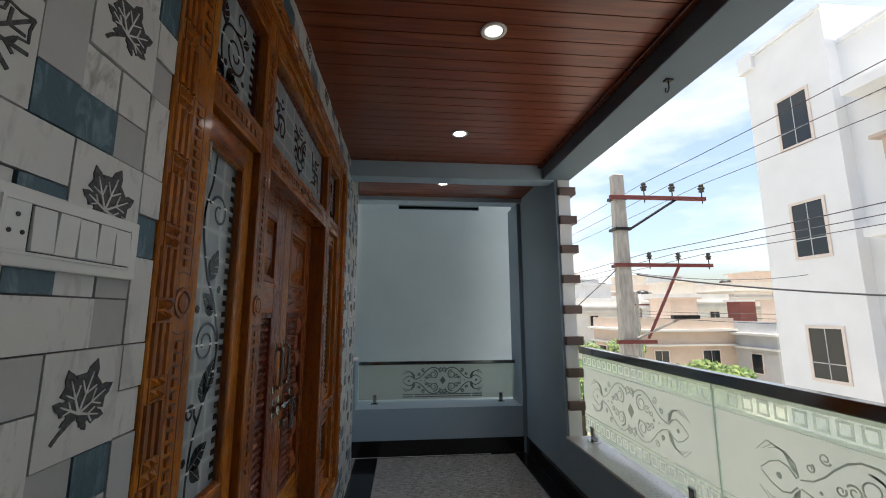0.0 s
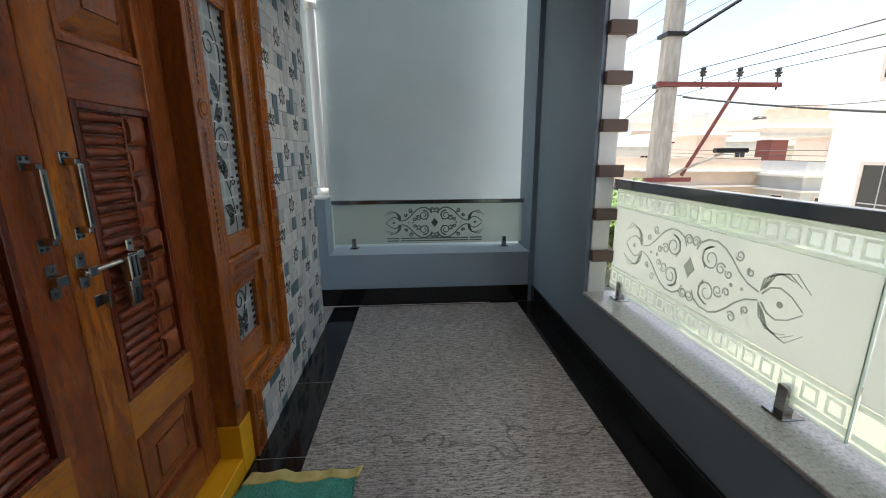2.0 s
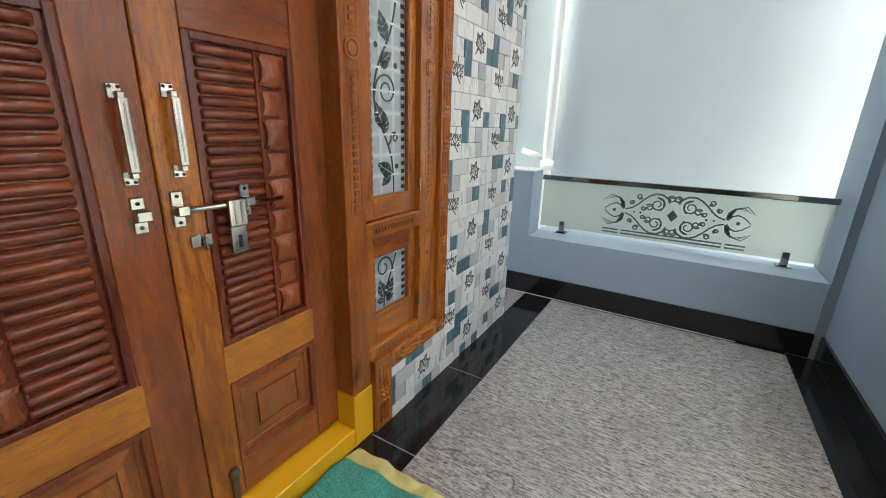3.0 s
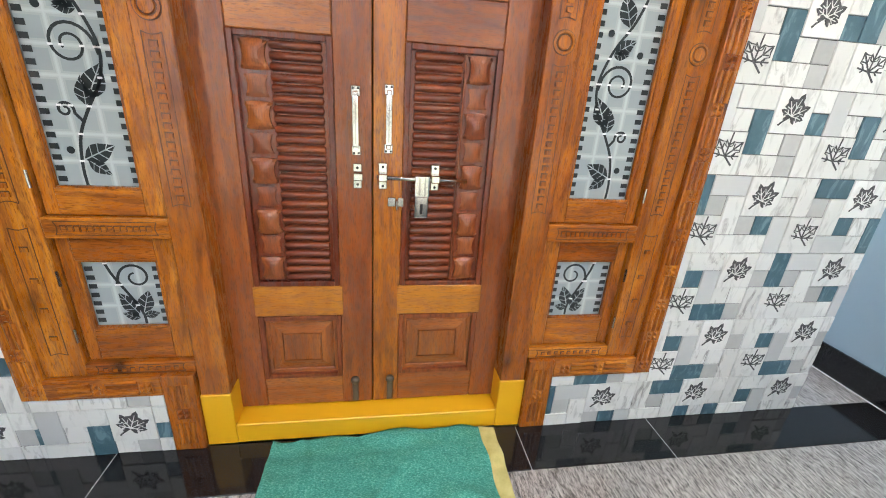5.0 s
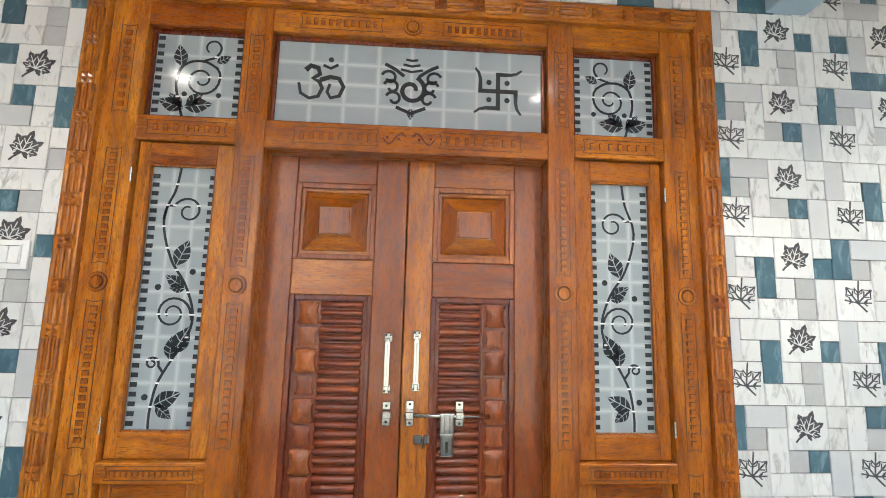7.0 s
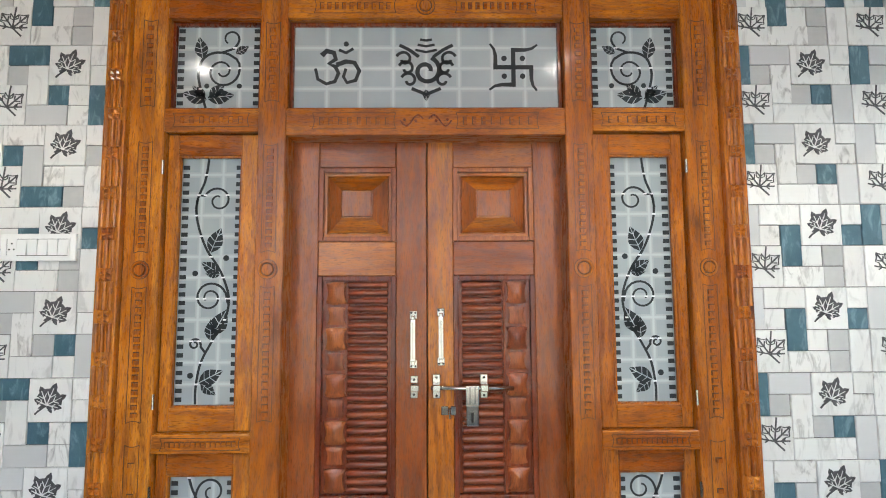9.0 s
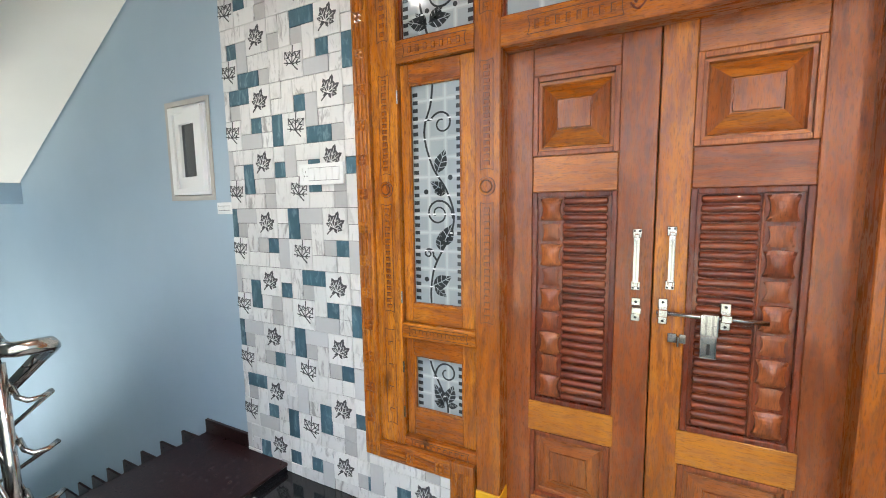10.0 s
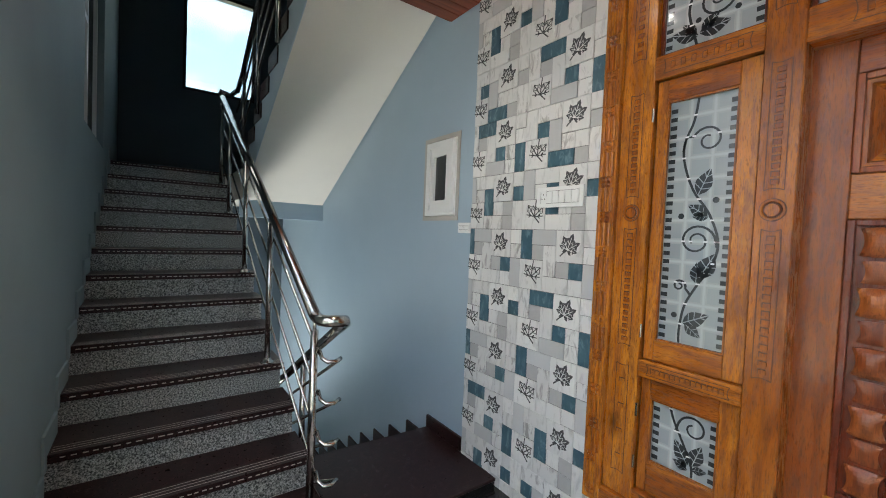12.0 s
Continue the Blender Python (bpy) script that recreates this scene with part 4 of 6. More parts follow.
def sash(s, z0, z1, g0, g1, name, label):
    a, b = (YC + 0.67, YC + 1.03) if s > 0 else (YC - 1.03, YC - 0.67)
    u0, u1 = (YC + 0.735, YC + 0.987) if s > 0 else (YC - 0.989, YC - 0.737)
    t = thing(name, (F, (a + b) / 2, z0), label, "window", "sidelights of the door")
    xo = F - 0.026
    part("stile", boxes((xo - 0.035, xo, a, u0 - 0.0, z0, z1), bevel=0.003), TEAK, t)
    part("stile", boxes((xo - 0.035, xo, u1, b, z0, z1), bevel=0.003), TEAK, t)
    part("rail", boxes((xo - 0.034, xo - 0.0006, u0, u1, g1, z1), bevel=0.003), TEAKH, t)
    part("rail", boxes((xo - 0.034, xo - 0.0006, u0, u1, z0, g0), bevel=0.003), TEAKH, t)
    w = 0.006
    part("bead", boxes((xo - 0.02, xo - 0.004, u0, u0 + w, g0, g1), (xo - 0.02, xo - 0.004, u1 - w, u1, g0, g1), (xo - 0.02, xo - 0.005, u0 + w, u1 - w, g0, g0 + w), (xo - 0.02, xo - 0.005, u0 + w, u1 - w, g1 - w, g1)), TEAK, t)
    pitch = 0.083
    p = glazed(t, u0, u1, g0, g1, -0.062, 3, pitch)
    bm, gm = bmesh.new(), bmesh.new()
    f = plane_x(-0.0614)
    teeth(bm, u0 + w, u1 - w, g0 + w, g1 - w, f)
    draw = tall_vine if g1 - g0 > 0.5 else low_vine
    draw(bm, gm, Place(u0, u1, g0 + w, g1 - w, s), f, g0, pitch)
    part("vine_motif", bm, MOTIF, p, "dark clear-glass vine pattern")
    part("grille_glint", gm, WHITEBAR, p, "white grille seen through the clear lines")
    for z in (z0 + 0.12, z1 - 0.14):
        part("hinge", tube(bmesh.new(), [(F - 0.001, YC + s * 1.032, z - 0.028), (F - 0.001, YC + s * 1.032, z + 0.028)], 0.0045, 8), STEEL, t, "small steel hinge")


for s in (-1, 1):
    sash(s, 0.978, 2.137, 1.066, 2.05, "sidelight_window", "tall sidelight of frosted vine-patterned glass in a teak sash")
    sash(s, 0.418, 0.902, 0.548, 0.816, "sidelight_window_low", "small low sidelight of frosted vine-patterned glass in teak")
    u0, u1 = (YC + 0.668, YC + 1.032) if s > 0 else (YC - 1.032, YC - 0.668)
    t = thing("square_window", (F, (u0 + u1) / 2, 2.235), "square fanlight of frosted vine-patterned glass", "window", "fanlights over the door")
    part("bead", boxes((F - 0.06, F - 0.03, u0, u0 + 0.012, 2.237, 2.608), (F - 0.06, F - 0.03, u1 - 0.012, u1, 2.237, 2.608), (F - 0.06, F - 0.031, u0 + 0.012, u1 - 0.012, 2.237, 2.249), (F - 0.06, F - 0.031, u0 + 0.012, u1 - 0.012, 2.596, 2.608)), TEAKD, t)
    p = glazed(t, u0 + 0.01, u1 - 0.01, 2.247, 2.598, -0.055, 4, 0.087)
    bm, gm = bmesh.new(), bmesh.new()
    f = plane_x(-0.0544)
    teeth(bm, u0 + 0.014, u1 - 0.014, 2.255, 2.592, f)
    square_vine(bm, gm, Place(u0 + 0.012, u1 - 0.012, 2.249, 2.596, s), f, 2.247, 0.087)
    part("vine_motif", bm, MOTIF, p, "dark clear-glass vine pattern")
    part("grille_glint", gm, WHITEBAR, p, "white grille seen through the clear lines")

t = thing("wide_window", (F, YC, 2.235), "wide frosted glass fanlight with three dark emblems", "window", "fanlights over the door")
u0, u1 = YC - 0.553, YC + 0.553
part("bead", boxes((F - 0.06, F - 0.03, u0, u0 + 0.012, 2.237, 2.608), (F - 0.06, F - 0.03, u1 - 0.012, u1, 2.237, 2.608), (F - 0.06, F - 0.031, u0 + 0.012, u1 - 0.012, 2.237, 2.249), (F - 0.06, F - 0.031, u0 + 0.012, u1 - 0.012, 2.596, 2.608)), TEAKD, t)
p = glazed(t, u0 + 0.01, u1 - 0.01, 2.247, 2.598, -0.055, 8, 0.087)
bm = bmesh.new()
f = plane_x(-0.0544)
c = YC - 0.36       # curled emblem
ribbon(bm, [(c - 0.07, 2.475), (c - 0.05, 2.495), (c - 0.02, 2.487), (c - 0.012, 2.46), (c - 0.04, 2.44), (c - 0.015, 2.43), (c + 0.0, 2.40), (c - 0.015, 2.365), (c - 0.05, 2.355), (c - 0.085, 2.375), (c - 0.095, 2.42)], 0.022, f, taper=0.012)
ribbon(bm, [(c - 0.01, 2.435), (c + 0.03, 2.45), (c + 0.065, 2.445), (c + 0.085, 2.41), (c + 0.07, 2.37), (c + 0.035, 2.36), (c + 0.02, 2.385), (c + 0.03, 2.42)], 0.020, f, taper=0.012)
ribbon(bm, [(c + 0.0, 2.50), (c + 0.03, 2.487), (c + 0.06, 2.505)], 0.012, f)
dot(bm, c + 0.03, 2.525, 0.011, f)
part("emblem", bm, MOTIF, p, "dark curled emblem")
bm = bmesh.new()
c = YC              # rounded emblem of nested curves
for s in (-1, 1):
    for k, (r, z) in enumerate(((0.10, 2.37), (0.085, 2.42), (0.10, 2.46))):
        ribbon(bm, spiral(c + s * (0.07 + 0.01 * k), z, 0.034, 1.57 - s * 1.2, s * 0.9, 0.35, 14), 0.012, f)
    ribbon(bm, [(c + s * 0.11, 2.52), (c + s * 0.07, 2.50), (c + s * 0.03, 2.47)], 0.014, f)
ribbon(bm, spiral(c, 2.41, 0.06, 1.2, -1.2, 0.3, 26), 0.018, f)
for k in range(3):
    ribbon(bm, [(c - 0.045 + 0.01 * k, 2.50 + 0.022 * k), (c, 2.49 + 0.025 * k), (c + 0.045 - 0.01 * k, 2.50 + 0.022 * k)], 0.010, f)
ribbon(bm, [(c - 0.06, 2.335), (c, 2.31), (c + 0.06, 2.335)], 0.014, f)
leaf(bm, c, 2.33, 0.05, -1.57, f)
part("emblem", bm, MOTIF, p, "dark rounded emblem of nested curves")
bm = bmesh.new()
c = YC + 0.36       # auspicious cross with bent arms and four dots
for i in range(4):
    a = math.pi / 2 * i
    R = lambda q: (c + q[0] * math.cos(a) - q[1] * math.sin(a), 2.425 + q[0] * math.sin(a) + q[1] * math.cos(a))
    ribbon(bm, [R((0.008 * (i % 2), 0.0)), R((0.083, 0.0))], 0.018, f, 0.0012 + 0.0001 * i)
    ribbon(bm, [R((0.074, 0.0)), R((0.074, -0.050)), R((0.080, -0.078)), R((0.096, -0.10))], 0.018, f, 0.0017 + 0.0001 * i, taper=0.008)
    dot(bm, *R((0.038, 0.038)), 0.0115, f, n=12)
part("emblem", bm, MOTIF, p, "dark auspicious emblem with four dots")


# ---- the door leaves ----
XL = -0.105


def pillow(name, w, h, deep, mat):
    """A carved block with hollowed sides and a raised middle."""
    bm = bmesh.new()
    n = 8
    grid = []
    for i in range(n + 1):
        row = []
        for j in range(n + 1):
            a, b = i / n * 2 - 1, j / n * 2 - 1
            pinch = 1 - 0.26 * (1 - b * b)
            d = deep * (0.45 + 0.55 * (1 - a * a) * (1 - b * b)) * (0.0 if abs(b) > 0.99 and abs(a) > 0.99 else 1.0)
            bow = 0.10 * (1 - a * a) * b
            row.append(bm.verts.new((d, a * w / 2 * pinch, (b + bow) * h / 2)))
        grid.append(row)
    for i in range(n):
        for j in range(n):
            bm.faces.new((grid[i][j], grid[i + 1][j], grid[i + 1][j + 1], grid[i][j + 1]))
    # side walls back to the panel
    rim = [grid[i][0] for i in range(n + 1)] + [grid[n][j] for j in range(1, n + 1)] + [grid[i][n] for i in range(n - 1, -1, -1)] + [grid[0][j] for j in range(n - 1, 0, -1)]
    foot = [bm.verts.new((-0.002, v.co.y, v.co.z)) for v in rim]
    for k in range(len(rim)):
        k2 = (k + 1) % len(rim)
        bm.faces.new((rim[k], foot[k], foot[k2], rim[k2]))
    bmesh.ops.recalc_face_normals(bm, faces=bm.faces)
    return mesh_of(bm, name, mat)


def half_bar(name, length, r, mat):
    bm = bmesh.new()
    rows = []
    for t, k in ((-0.5, 0.25), (-0.485, 0.8), (-0.46, 1.0), (0.46, 1.0), (0.485, 0.8), (0.5, 0.25)):
        rows.append([bm.verts.new((r * k * 1.1 * math.sin(a), t * length, r * k * math.cos(a))) for a in [math.pi * i / 7 for i in range(8)]])
    for a, b in zip(rows, rows[1:]):
        for i in range(7):
            bm.faces.new((a[i], a[i + 1], b[i + 1], b[i]))
    for r0 in (rows[0], rows[-1]):
        bm.faces.new(r0)
    bmesh.ops.recalc_face_normals(bm, faces=bm.faces)
    for fa in bm.faces:
        fa.smooth = True
    return mesh_of(bm, name, mat)


SLAT = half_bar("louvre", 0.168, 0.0142, TEAKDH)
BLOCK_A, BLOCK_B = pillow("carved_block", 0.090, 0.084, 0.030, TEAKM), pillow("carved_block_low", 0.076, 0.066, 0.010, TEAKM)


def raised(bm, u0, u1, z0, z1, x, rows):
    """Stepped and sloping panel: (inset, depth) rows from rim to middle."""
    prev = None
    for ins, d in rows:
        ring = [bm.verts.new((x + d, a, b)) for a, b in ((u0 + ins, z0 + ins), (u1 - ins, z0 + ins), (u1 - ins, z1 - ins), (u0 + ins, z1 - ins))]
        if prev:
            for i in range(4):
                bm.faces.new((prev[i], prev[(i + 1) % 4], ring[(i + 1) % 4], ring[i])).material_index = 1 - i % 2
        prev = ring
    bm.faces.new(prev)


def door_leaf(s):
    a, b = (YC + 0.002, YC + 0.60) if s > 0 else (YC - 0.60, YC - 0.002)
    p0, p1 = (YC + 0.108, YC + 0.442) if s > 0 else (YC - 0.448, YC - 0.128)
    t = thing("door_leaf", (XL, (a + b) / 2, 0.1), "closed teak door leaf with raised panels and carved louvres", "door", "leaves of the main door")
    xb = XL - 0.045
    part("stile", boxes((xb, XL, a, p0, 0.1, 2.13), bevel=0.003), TEAK if s > 0 else TEAKR, t)
    part("stile", boxes((xb, XL, p1, b, 0.1, 2.13), bevel=0.003), TEAKR, t)
    for z0, z1, mat in ((0.1, 0.243, TEAKRH), (0.545, 0.680, TEAKL), (1.567, 1.71, TEAKRH), (2.018, 2.13, TEAKRH)):
        e = 0.012 if mat is TEAKL else 0.0
        part("rail", boxes((xb + 0.001, XL + (0.0015 if e else -0.0008), p0 - e, p1 + e, z0, z1), bevel=0.004), mat, t)
    # rims round the panels
    for z0, z1 in ((0.243, 0.545), (0.680, 1.567), (1.71, 2.018)):
        w = 0.02
        part("panel_moulding", boxes((XL - 0.02, XL + 0.003, p0, p0 + w, z0, z1), (XL - 0.02, XL + 0.003, p1 - w, p1, z0, z1), (XL - 0.02, XL + 0.0025, p0 + w, p1 - w, z0, z0 + w), (XL - 0.02, XL + 0.0025, p0 + w, p1 - w, z1 - w, z1), bevel=0.004, seg=2), TEAKD if 0.6 < z0 < 1.0 else TEAKM, t)
    bm = bmesh.new()
    raised(bm, p0 + 0.02, p1 - 0.02, 1.73, 1.998, XL, [(0.0, -0.012), (0.012, -0.012), (0.018, -0.024), (0.076, 0.008), (0.077, 0.003), (0.082, 0.003), (0.083, 0.010)])
    part("panel", bm, [TEAKR, TEAKH], t, "raised bevelled upper panel")
    bm = bmesh.new()
    raised(bm, p0 + 0.02, p1 - 0.02, 0.263, 0.525, XL, [(0.0, -0.014), (0.014, -0.014), (0.018, -0.018), (0.062, -0.008), (0.064, -0.013), (0.068, -0.013), (0.07, -0.006)])
    part("panel", bm, [TEAKR, TEAKRH], t, "raised bevelled lower panel")
    lp = part("louvre_panel", boxes((XL - 0.03, XL - 0.016, p0 + 0.02, p1 - 0.02, 0.70, 1.547)), TEAKD, t, "dark red carved louvre panel")
    q0, q1 = p0 + 0.028, p1 - 0.028
    ub, ul = (q1 - 0.047, q0 + 0.088) if s > 0 else (q0 + 0.047, q1 - 0.088)
    part("panel_divider", boxes((XL - 0.018, XL - 0.008, ub - s * 0.052 - 0.004, ub - s * 0.052 + 0.004, 0.69, 1.545), bevel=0.002), TEAKD, lp)
    n = 26
    for i in range(n):
        piece("louvre", SLAT, lp, (XL - 0.0165, ul, 0.716 + (1.53 - 0.716) * i / (n - 1)))
    for i in range(9):
        z = 1.497 - 0.0927 * i
        piece("carved_block", BLOCK_A if i % 2 == 0 else BLOCK_B, lp, (XL - 0.0165, ub, z))
    # pull handle
    hy, dz = YC + s * 0.056, -0.01 * (s < 0)
    h = part("handle", boxes((XL + 0.026, XL + 0.040, hy - 0.0105, hy + 0.0105, 1.236 + dz, 1.404 + dz), bevel=0.004, seg=2), STEEL, t, "polished steel pull handle")
    part("handle_groove", boxes((XL + 0.0395, XL + 0.0408, hy - 0.002, hy + 0.002, 1.248 + dz, 1.392 + dz)), CHROME, h)
    for z, k in ((1.222 + dz, 1), (1.418 + dz, -1)):
        hp = part("handle_plate", boxes((XL, XL + 0.004, hy - 0.0155, hy + 0.0155, z - 0.017, z + 0.017), (XL, XL + 0.034, hy - 0.008, hy + 0.008, z + k * 0.010 - 0.009, z + k * 0.010 + 0.009), bevel=0.002), STEEL, h)
        for q in (-1, 1):
            part("screw", lathe([(0.0042, 0.003), (0.0042, 0.0055), (0.002, 0.006)], (XL, hy + q * 0.0085, z - k * 0.009), "x", 8), BLACKPL, hp)
    # bottom stop
    dy = YC + s * 0.075
    st = part("door_stop", boxes((XL, XL + 0.012, dy - 0.013, dy + 0.013, 0.112, 0.222), bevel=0.004, seg=2), BRONZE, t, "dark bronze bottom bolt")
    part("knob", lathe([(0.017, 0.0), (0.019, 0.010), (0.014, 0.020), (0.001, 0.023)], (XL + 0.002, dy, 0.224), "x", 14), BRONZE, st, smooth=True)
    if s < 0:
        kp = part("keeper", boxes((XL, XL + 0.005, YC - 0.069, YC - 0.037, 1.076, 1.106), (XL, XL + 0.005, YC - 0.069, YC - 0.037, 1.136, 1.166), (XL, XL + 0.026, YC - 0.067, YC - 0.033, 1.108, 1.134), bevel=0.003), STEEL, t, "steel bolt keeper")
        for z in (1.091, 1.151):
            part("screw", lathe([(0.005, 0.004), (0.005, 0.0065), (0.002, 0.007)], (XL, YC - 0.053, z), "x", 8), BLACKPL, kp)
    else:
        bl = part("sliding_bolt", tube(bmesh.new(), [(XL + 0.022, YC + 0.015, 1.122), (XL + 0.022, YC + 0.345, 1.118)], 0.0085, 12), STEEL, t, "polished steel sliding bolt", True)
        for yy in (0.037, 0.228):
            part("bolt_plate", boxes((XL, XL + 0.006, YC + yy - 0.016, YC + yy + 0.016, 1.075, 1.172), (XL, XL + 0.034, YC + yy - 0.016, YC + yy + 0.016, 1.108, 1.136), bevel=0.003), STEEL, bl)
            for z in (1.088, 1.158):
                part("screw", lathe([(0.005, 0.005), (0.005, 0.0075), (0.002, 0.008)], (XL, YC + yy, z), "x", 8), BLACKPL, bl)
        part("staple", boxes((XL, XL + 0.006, YC + 0.055, YC + 0.085, 1.010, 1.045), (XL, XL + 0.006, YC + 0.093, YC + 0.115, 1.010, 1.045), (XL + 0.004, XL + 0.022, YC + 0.085, YC + 0.093, 1.0, 1.04), bevel=0.002), STEEL, t)
        hs = part("hasp", boxes((XL + 0.018, XL + 0.044, YC + 0.152, YC + 0.206, 1.055, 1.135), (XL + 0.020, XL + 0.036, YC + 0.154, YC + 0.204, 0.975, 1.06), bevel=0.006, seg=2), STEEL, t, "ribbed steel hasp of the bolt")
        part("hasp_slot", boxes((XL + 0.035, XL + 0.0372, YC + 0.174, YC + 0.184, 0.992, 1.03)), BLACKPL, hs)
        for k in (-1, 1):
            part("hasp_rib", boxes((XL + 0.043, XL + 0.046, YC + 0.179 + k * 0.010 - 0.003, YC + 0.179 + k * 0.010 + 0.003, 1.065, 1.13)), CHROME, hs)
    return t


door_leaf(-1)
door_leaf(1)


# ---- door mat ----
m = Mat("green_mat_cloth", (0.05, 0.30, 0.24), 0.9)
n1, n2 = m.noise(240.0, 2.0, 0.7, m.mapped((1, 0.5, 1))), m.noise(9.0, 4.0)
n3 = m.noise(1.0, 3.0, 0.6, m.mapped((60, 5, 1)))
c = m.ramp(n1, [(0.38, (0.03, 0.24, 0.19)), (0.55, (0.075, 0.40, 0.32)), (0.7, (0.22, 0.56, 0.46))])
m.colour(m.mix(m.calc("MULTIPLY", n3, 0.5), c, (0.02, 0.15, 0.12)))
m.bump(m.calc("ADD", n1, n2), 0.7, 0.006)
MATCLOTH = m.m
m = Mat("yellow_mat_edge", (0.55, 0.48, 0.15), 0.9)
m.bump(m.noise(200.0), 0.6, 0.004)
n = m.noise(12.0)
m.colour(m.ramp(n, [(0.3, (0.42, 0.38, 0.12)), (0.7, (0.66, 0.60, 0.26))]))
MATEDGE = m.m


def cloth(u0, u1, v0, v1, nu, nv, z):
    bm = bmesh.new()
    g = []
    for i in range(nu + 1):
        row = []
        for j in range(nv + 1):
            x, y = u0 + (u1 - u0) * i / nu, v0 + (v1 - v0) * j / nv
            e = 0.012 * noise.noise(Vector((x * 7, y * 7, 3.0)))
            h = 0.014 + 0.014 * noise.noise(Vector((x * 6, y * 2.2, 1.0))) + 0.009 * noise.noise(Vector((x * 17, y * 8, 5.0))) + 0.012 * max(0.0, 1 - abs(noise.noise(Vector((x * 3.2, y * 3.2, 9.0)))) * 9)
            row.append(bm.verts.new((x + e + 0.012 * math.sin(y * 21) * (i in (0, nu)), y + e * 1.5, z + max(0.003, h))))
        g.append(row)
    for i in range(nu):
        for j in range(nv):
            bm.faces.new((g[i][j], g[i + 1][j], g[i + 1][j + 1], g[i][j + 1]))
    r = bmesh.ops.extrude_face_region(bm, geom=bm.faces[:])
    bmesh.ops.translate(bm, verts=[v for v in r["geom"] if isinstance(v, bmesh.types.BMVert)], vec=(0, 0, 0.007))
    bmesh.ops.recalc_face_normals(bm, faces=bm.faces)
    return bm


mat_ob = thing("door_mat", (0.27, 2.86, 0.0), "crumpled green cloth door mat with a yellow edge", "doormat")
part("cloth", cloth(0.015, 0.51, 2.39, 3.285, 60, 110, 0.0), MATCLOTH, mat_ob, "sea-green woven cloth", True)
part("edging", cloth(0.01, 0.52, 3.275, 3.335, 60, 8, 0.002), MATEDGE, mat_ob, "dull yellow edging", True)


# ---- glass railings ----
def frosted_rail(name, see_through, pale):
    """Frosted railing glass that glows softly with the light behind it."""
    m = Mat(name, (0.8, 0.86, 0.8), 0.3)
    tr = m.node("ShaderNodeBsdfTranslucent", Color=(0.92 * pale, 0.95 * pale, 0.89 * pale, 1))
    df = m.node("ShaderNodeBsdfDiffuse", Color=(0.80 * pale, 0.85 * pale, 0.80 * pale, 1))
    tp = m.node("ShaderNodeBsdfTransparent", Color=(0.92, 0.97, 0.93, 1))
    gl = m.node("ShaderNodeBsdfGlossy", Roughness=0.08)
    m1, m2, m3 = (m.t.nodes.new("ShaderNodeMixShader") for _ in range(3))
    m1.inputs[0].default_value, m2.inputs[0].default_value, m3.inputs[0].default_value = 0.25, see_through, 0.05
    m.link(tr.outputs[0], m1.inputs[1]), m.link(df.outputs[0], m1.inputs[2])
    m.link(m1.outputs[0], m2.inputs[1]), m.link(tp.outputs[0], m2.inputs[2])
    m.link(m2.outputs[0], m3.inputs[1]), m.link(gl.outputs[0], m3.inputs[2])
    m.link(m3.outputs[0], m.t.nodes["Material Output"].inputs["Surface"])
    return m.m


# the end pane's copy is clearer, and dimmed for the shade behind it
RAILGLASS, RAILGLASSSHADE = frosted_rail("frosted_railing_glass", 0.16, 1.0), frosted_rail("frosted_railing_glass_shaded", 0.5, 0.72)
m = Mat("clear_railing_glass", (0.9, 0.97, 0.92), 0.05)
tp = m.node("ShaderNodeBsdfTransparent", Color=(0.86, 0.95, 0.88, 1))
gl = m.node("ShaderNodeBsdfGlossy", Roughness=0.03)
m1 = m.t.nodes.new("ShaderNodeMixShader")
m1.inputs[0].default_value = 0.05
tl = m.node("ShaderNodeBsdfTranslucent", Color=(0.88, 0.88, 0.84, 1))
m2 = m.t.nodes.new("ShaderNodeMixShader")
m2.inputs[0].default_value = 0.42
m.link(tp.outputs[0], m2.inputs[1]), m.link(tl.outputs[0], m2.inputs[2])
m.link(m2.outputs[0], m1.inputs[1]), m.link(gl.outputs[0], m1.inputs[2])
m.link(m1.outputs[0], m.t.nodes["Material Output"].inputs["Surface"])
CLEAR = m.m
m = Mat("etched_line", (0.45, 0.5, 0.46), 0.25)
tr = m.node("ShaderNodeBsdfTranslucent", Color=(0.54, 0.58, 0.53, 1))
df = m.node("ShaderNodeBsdfDiffuse", Color=(0.32, 0.35, 0.33, 1))
m1 = m.t.nodes.new("ShaderNodeMixShader")
m1.inputs[0].default_value = 0.4
m.link(tr.outputs[0], m1.inputs[1]), m.link(df.outputs[0], m1.inputs[2])
m.link(m1.outputs[0], m.t.nodes["Material Output"].inputs["Surface"])
ETCH = m.m
# copy of the etched line with the end opening's shade in its colour
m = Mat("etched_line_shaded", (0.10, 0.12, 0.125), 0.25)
ETCHSHADE = m.m
GLASSEDGE = Mat("glass_edge", (0.55, 0.72, 0.62), 0.2).m


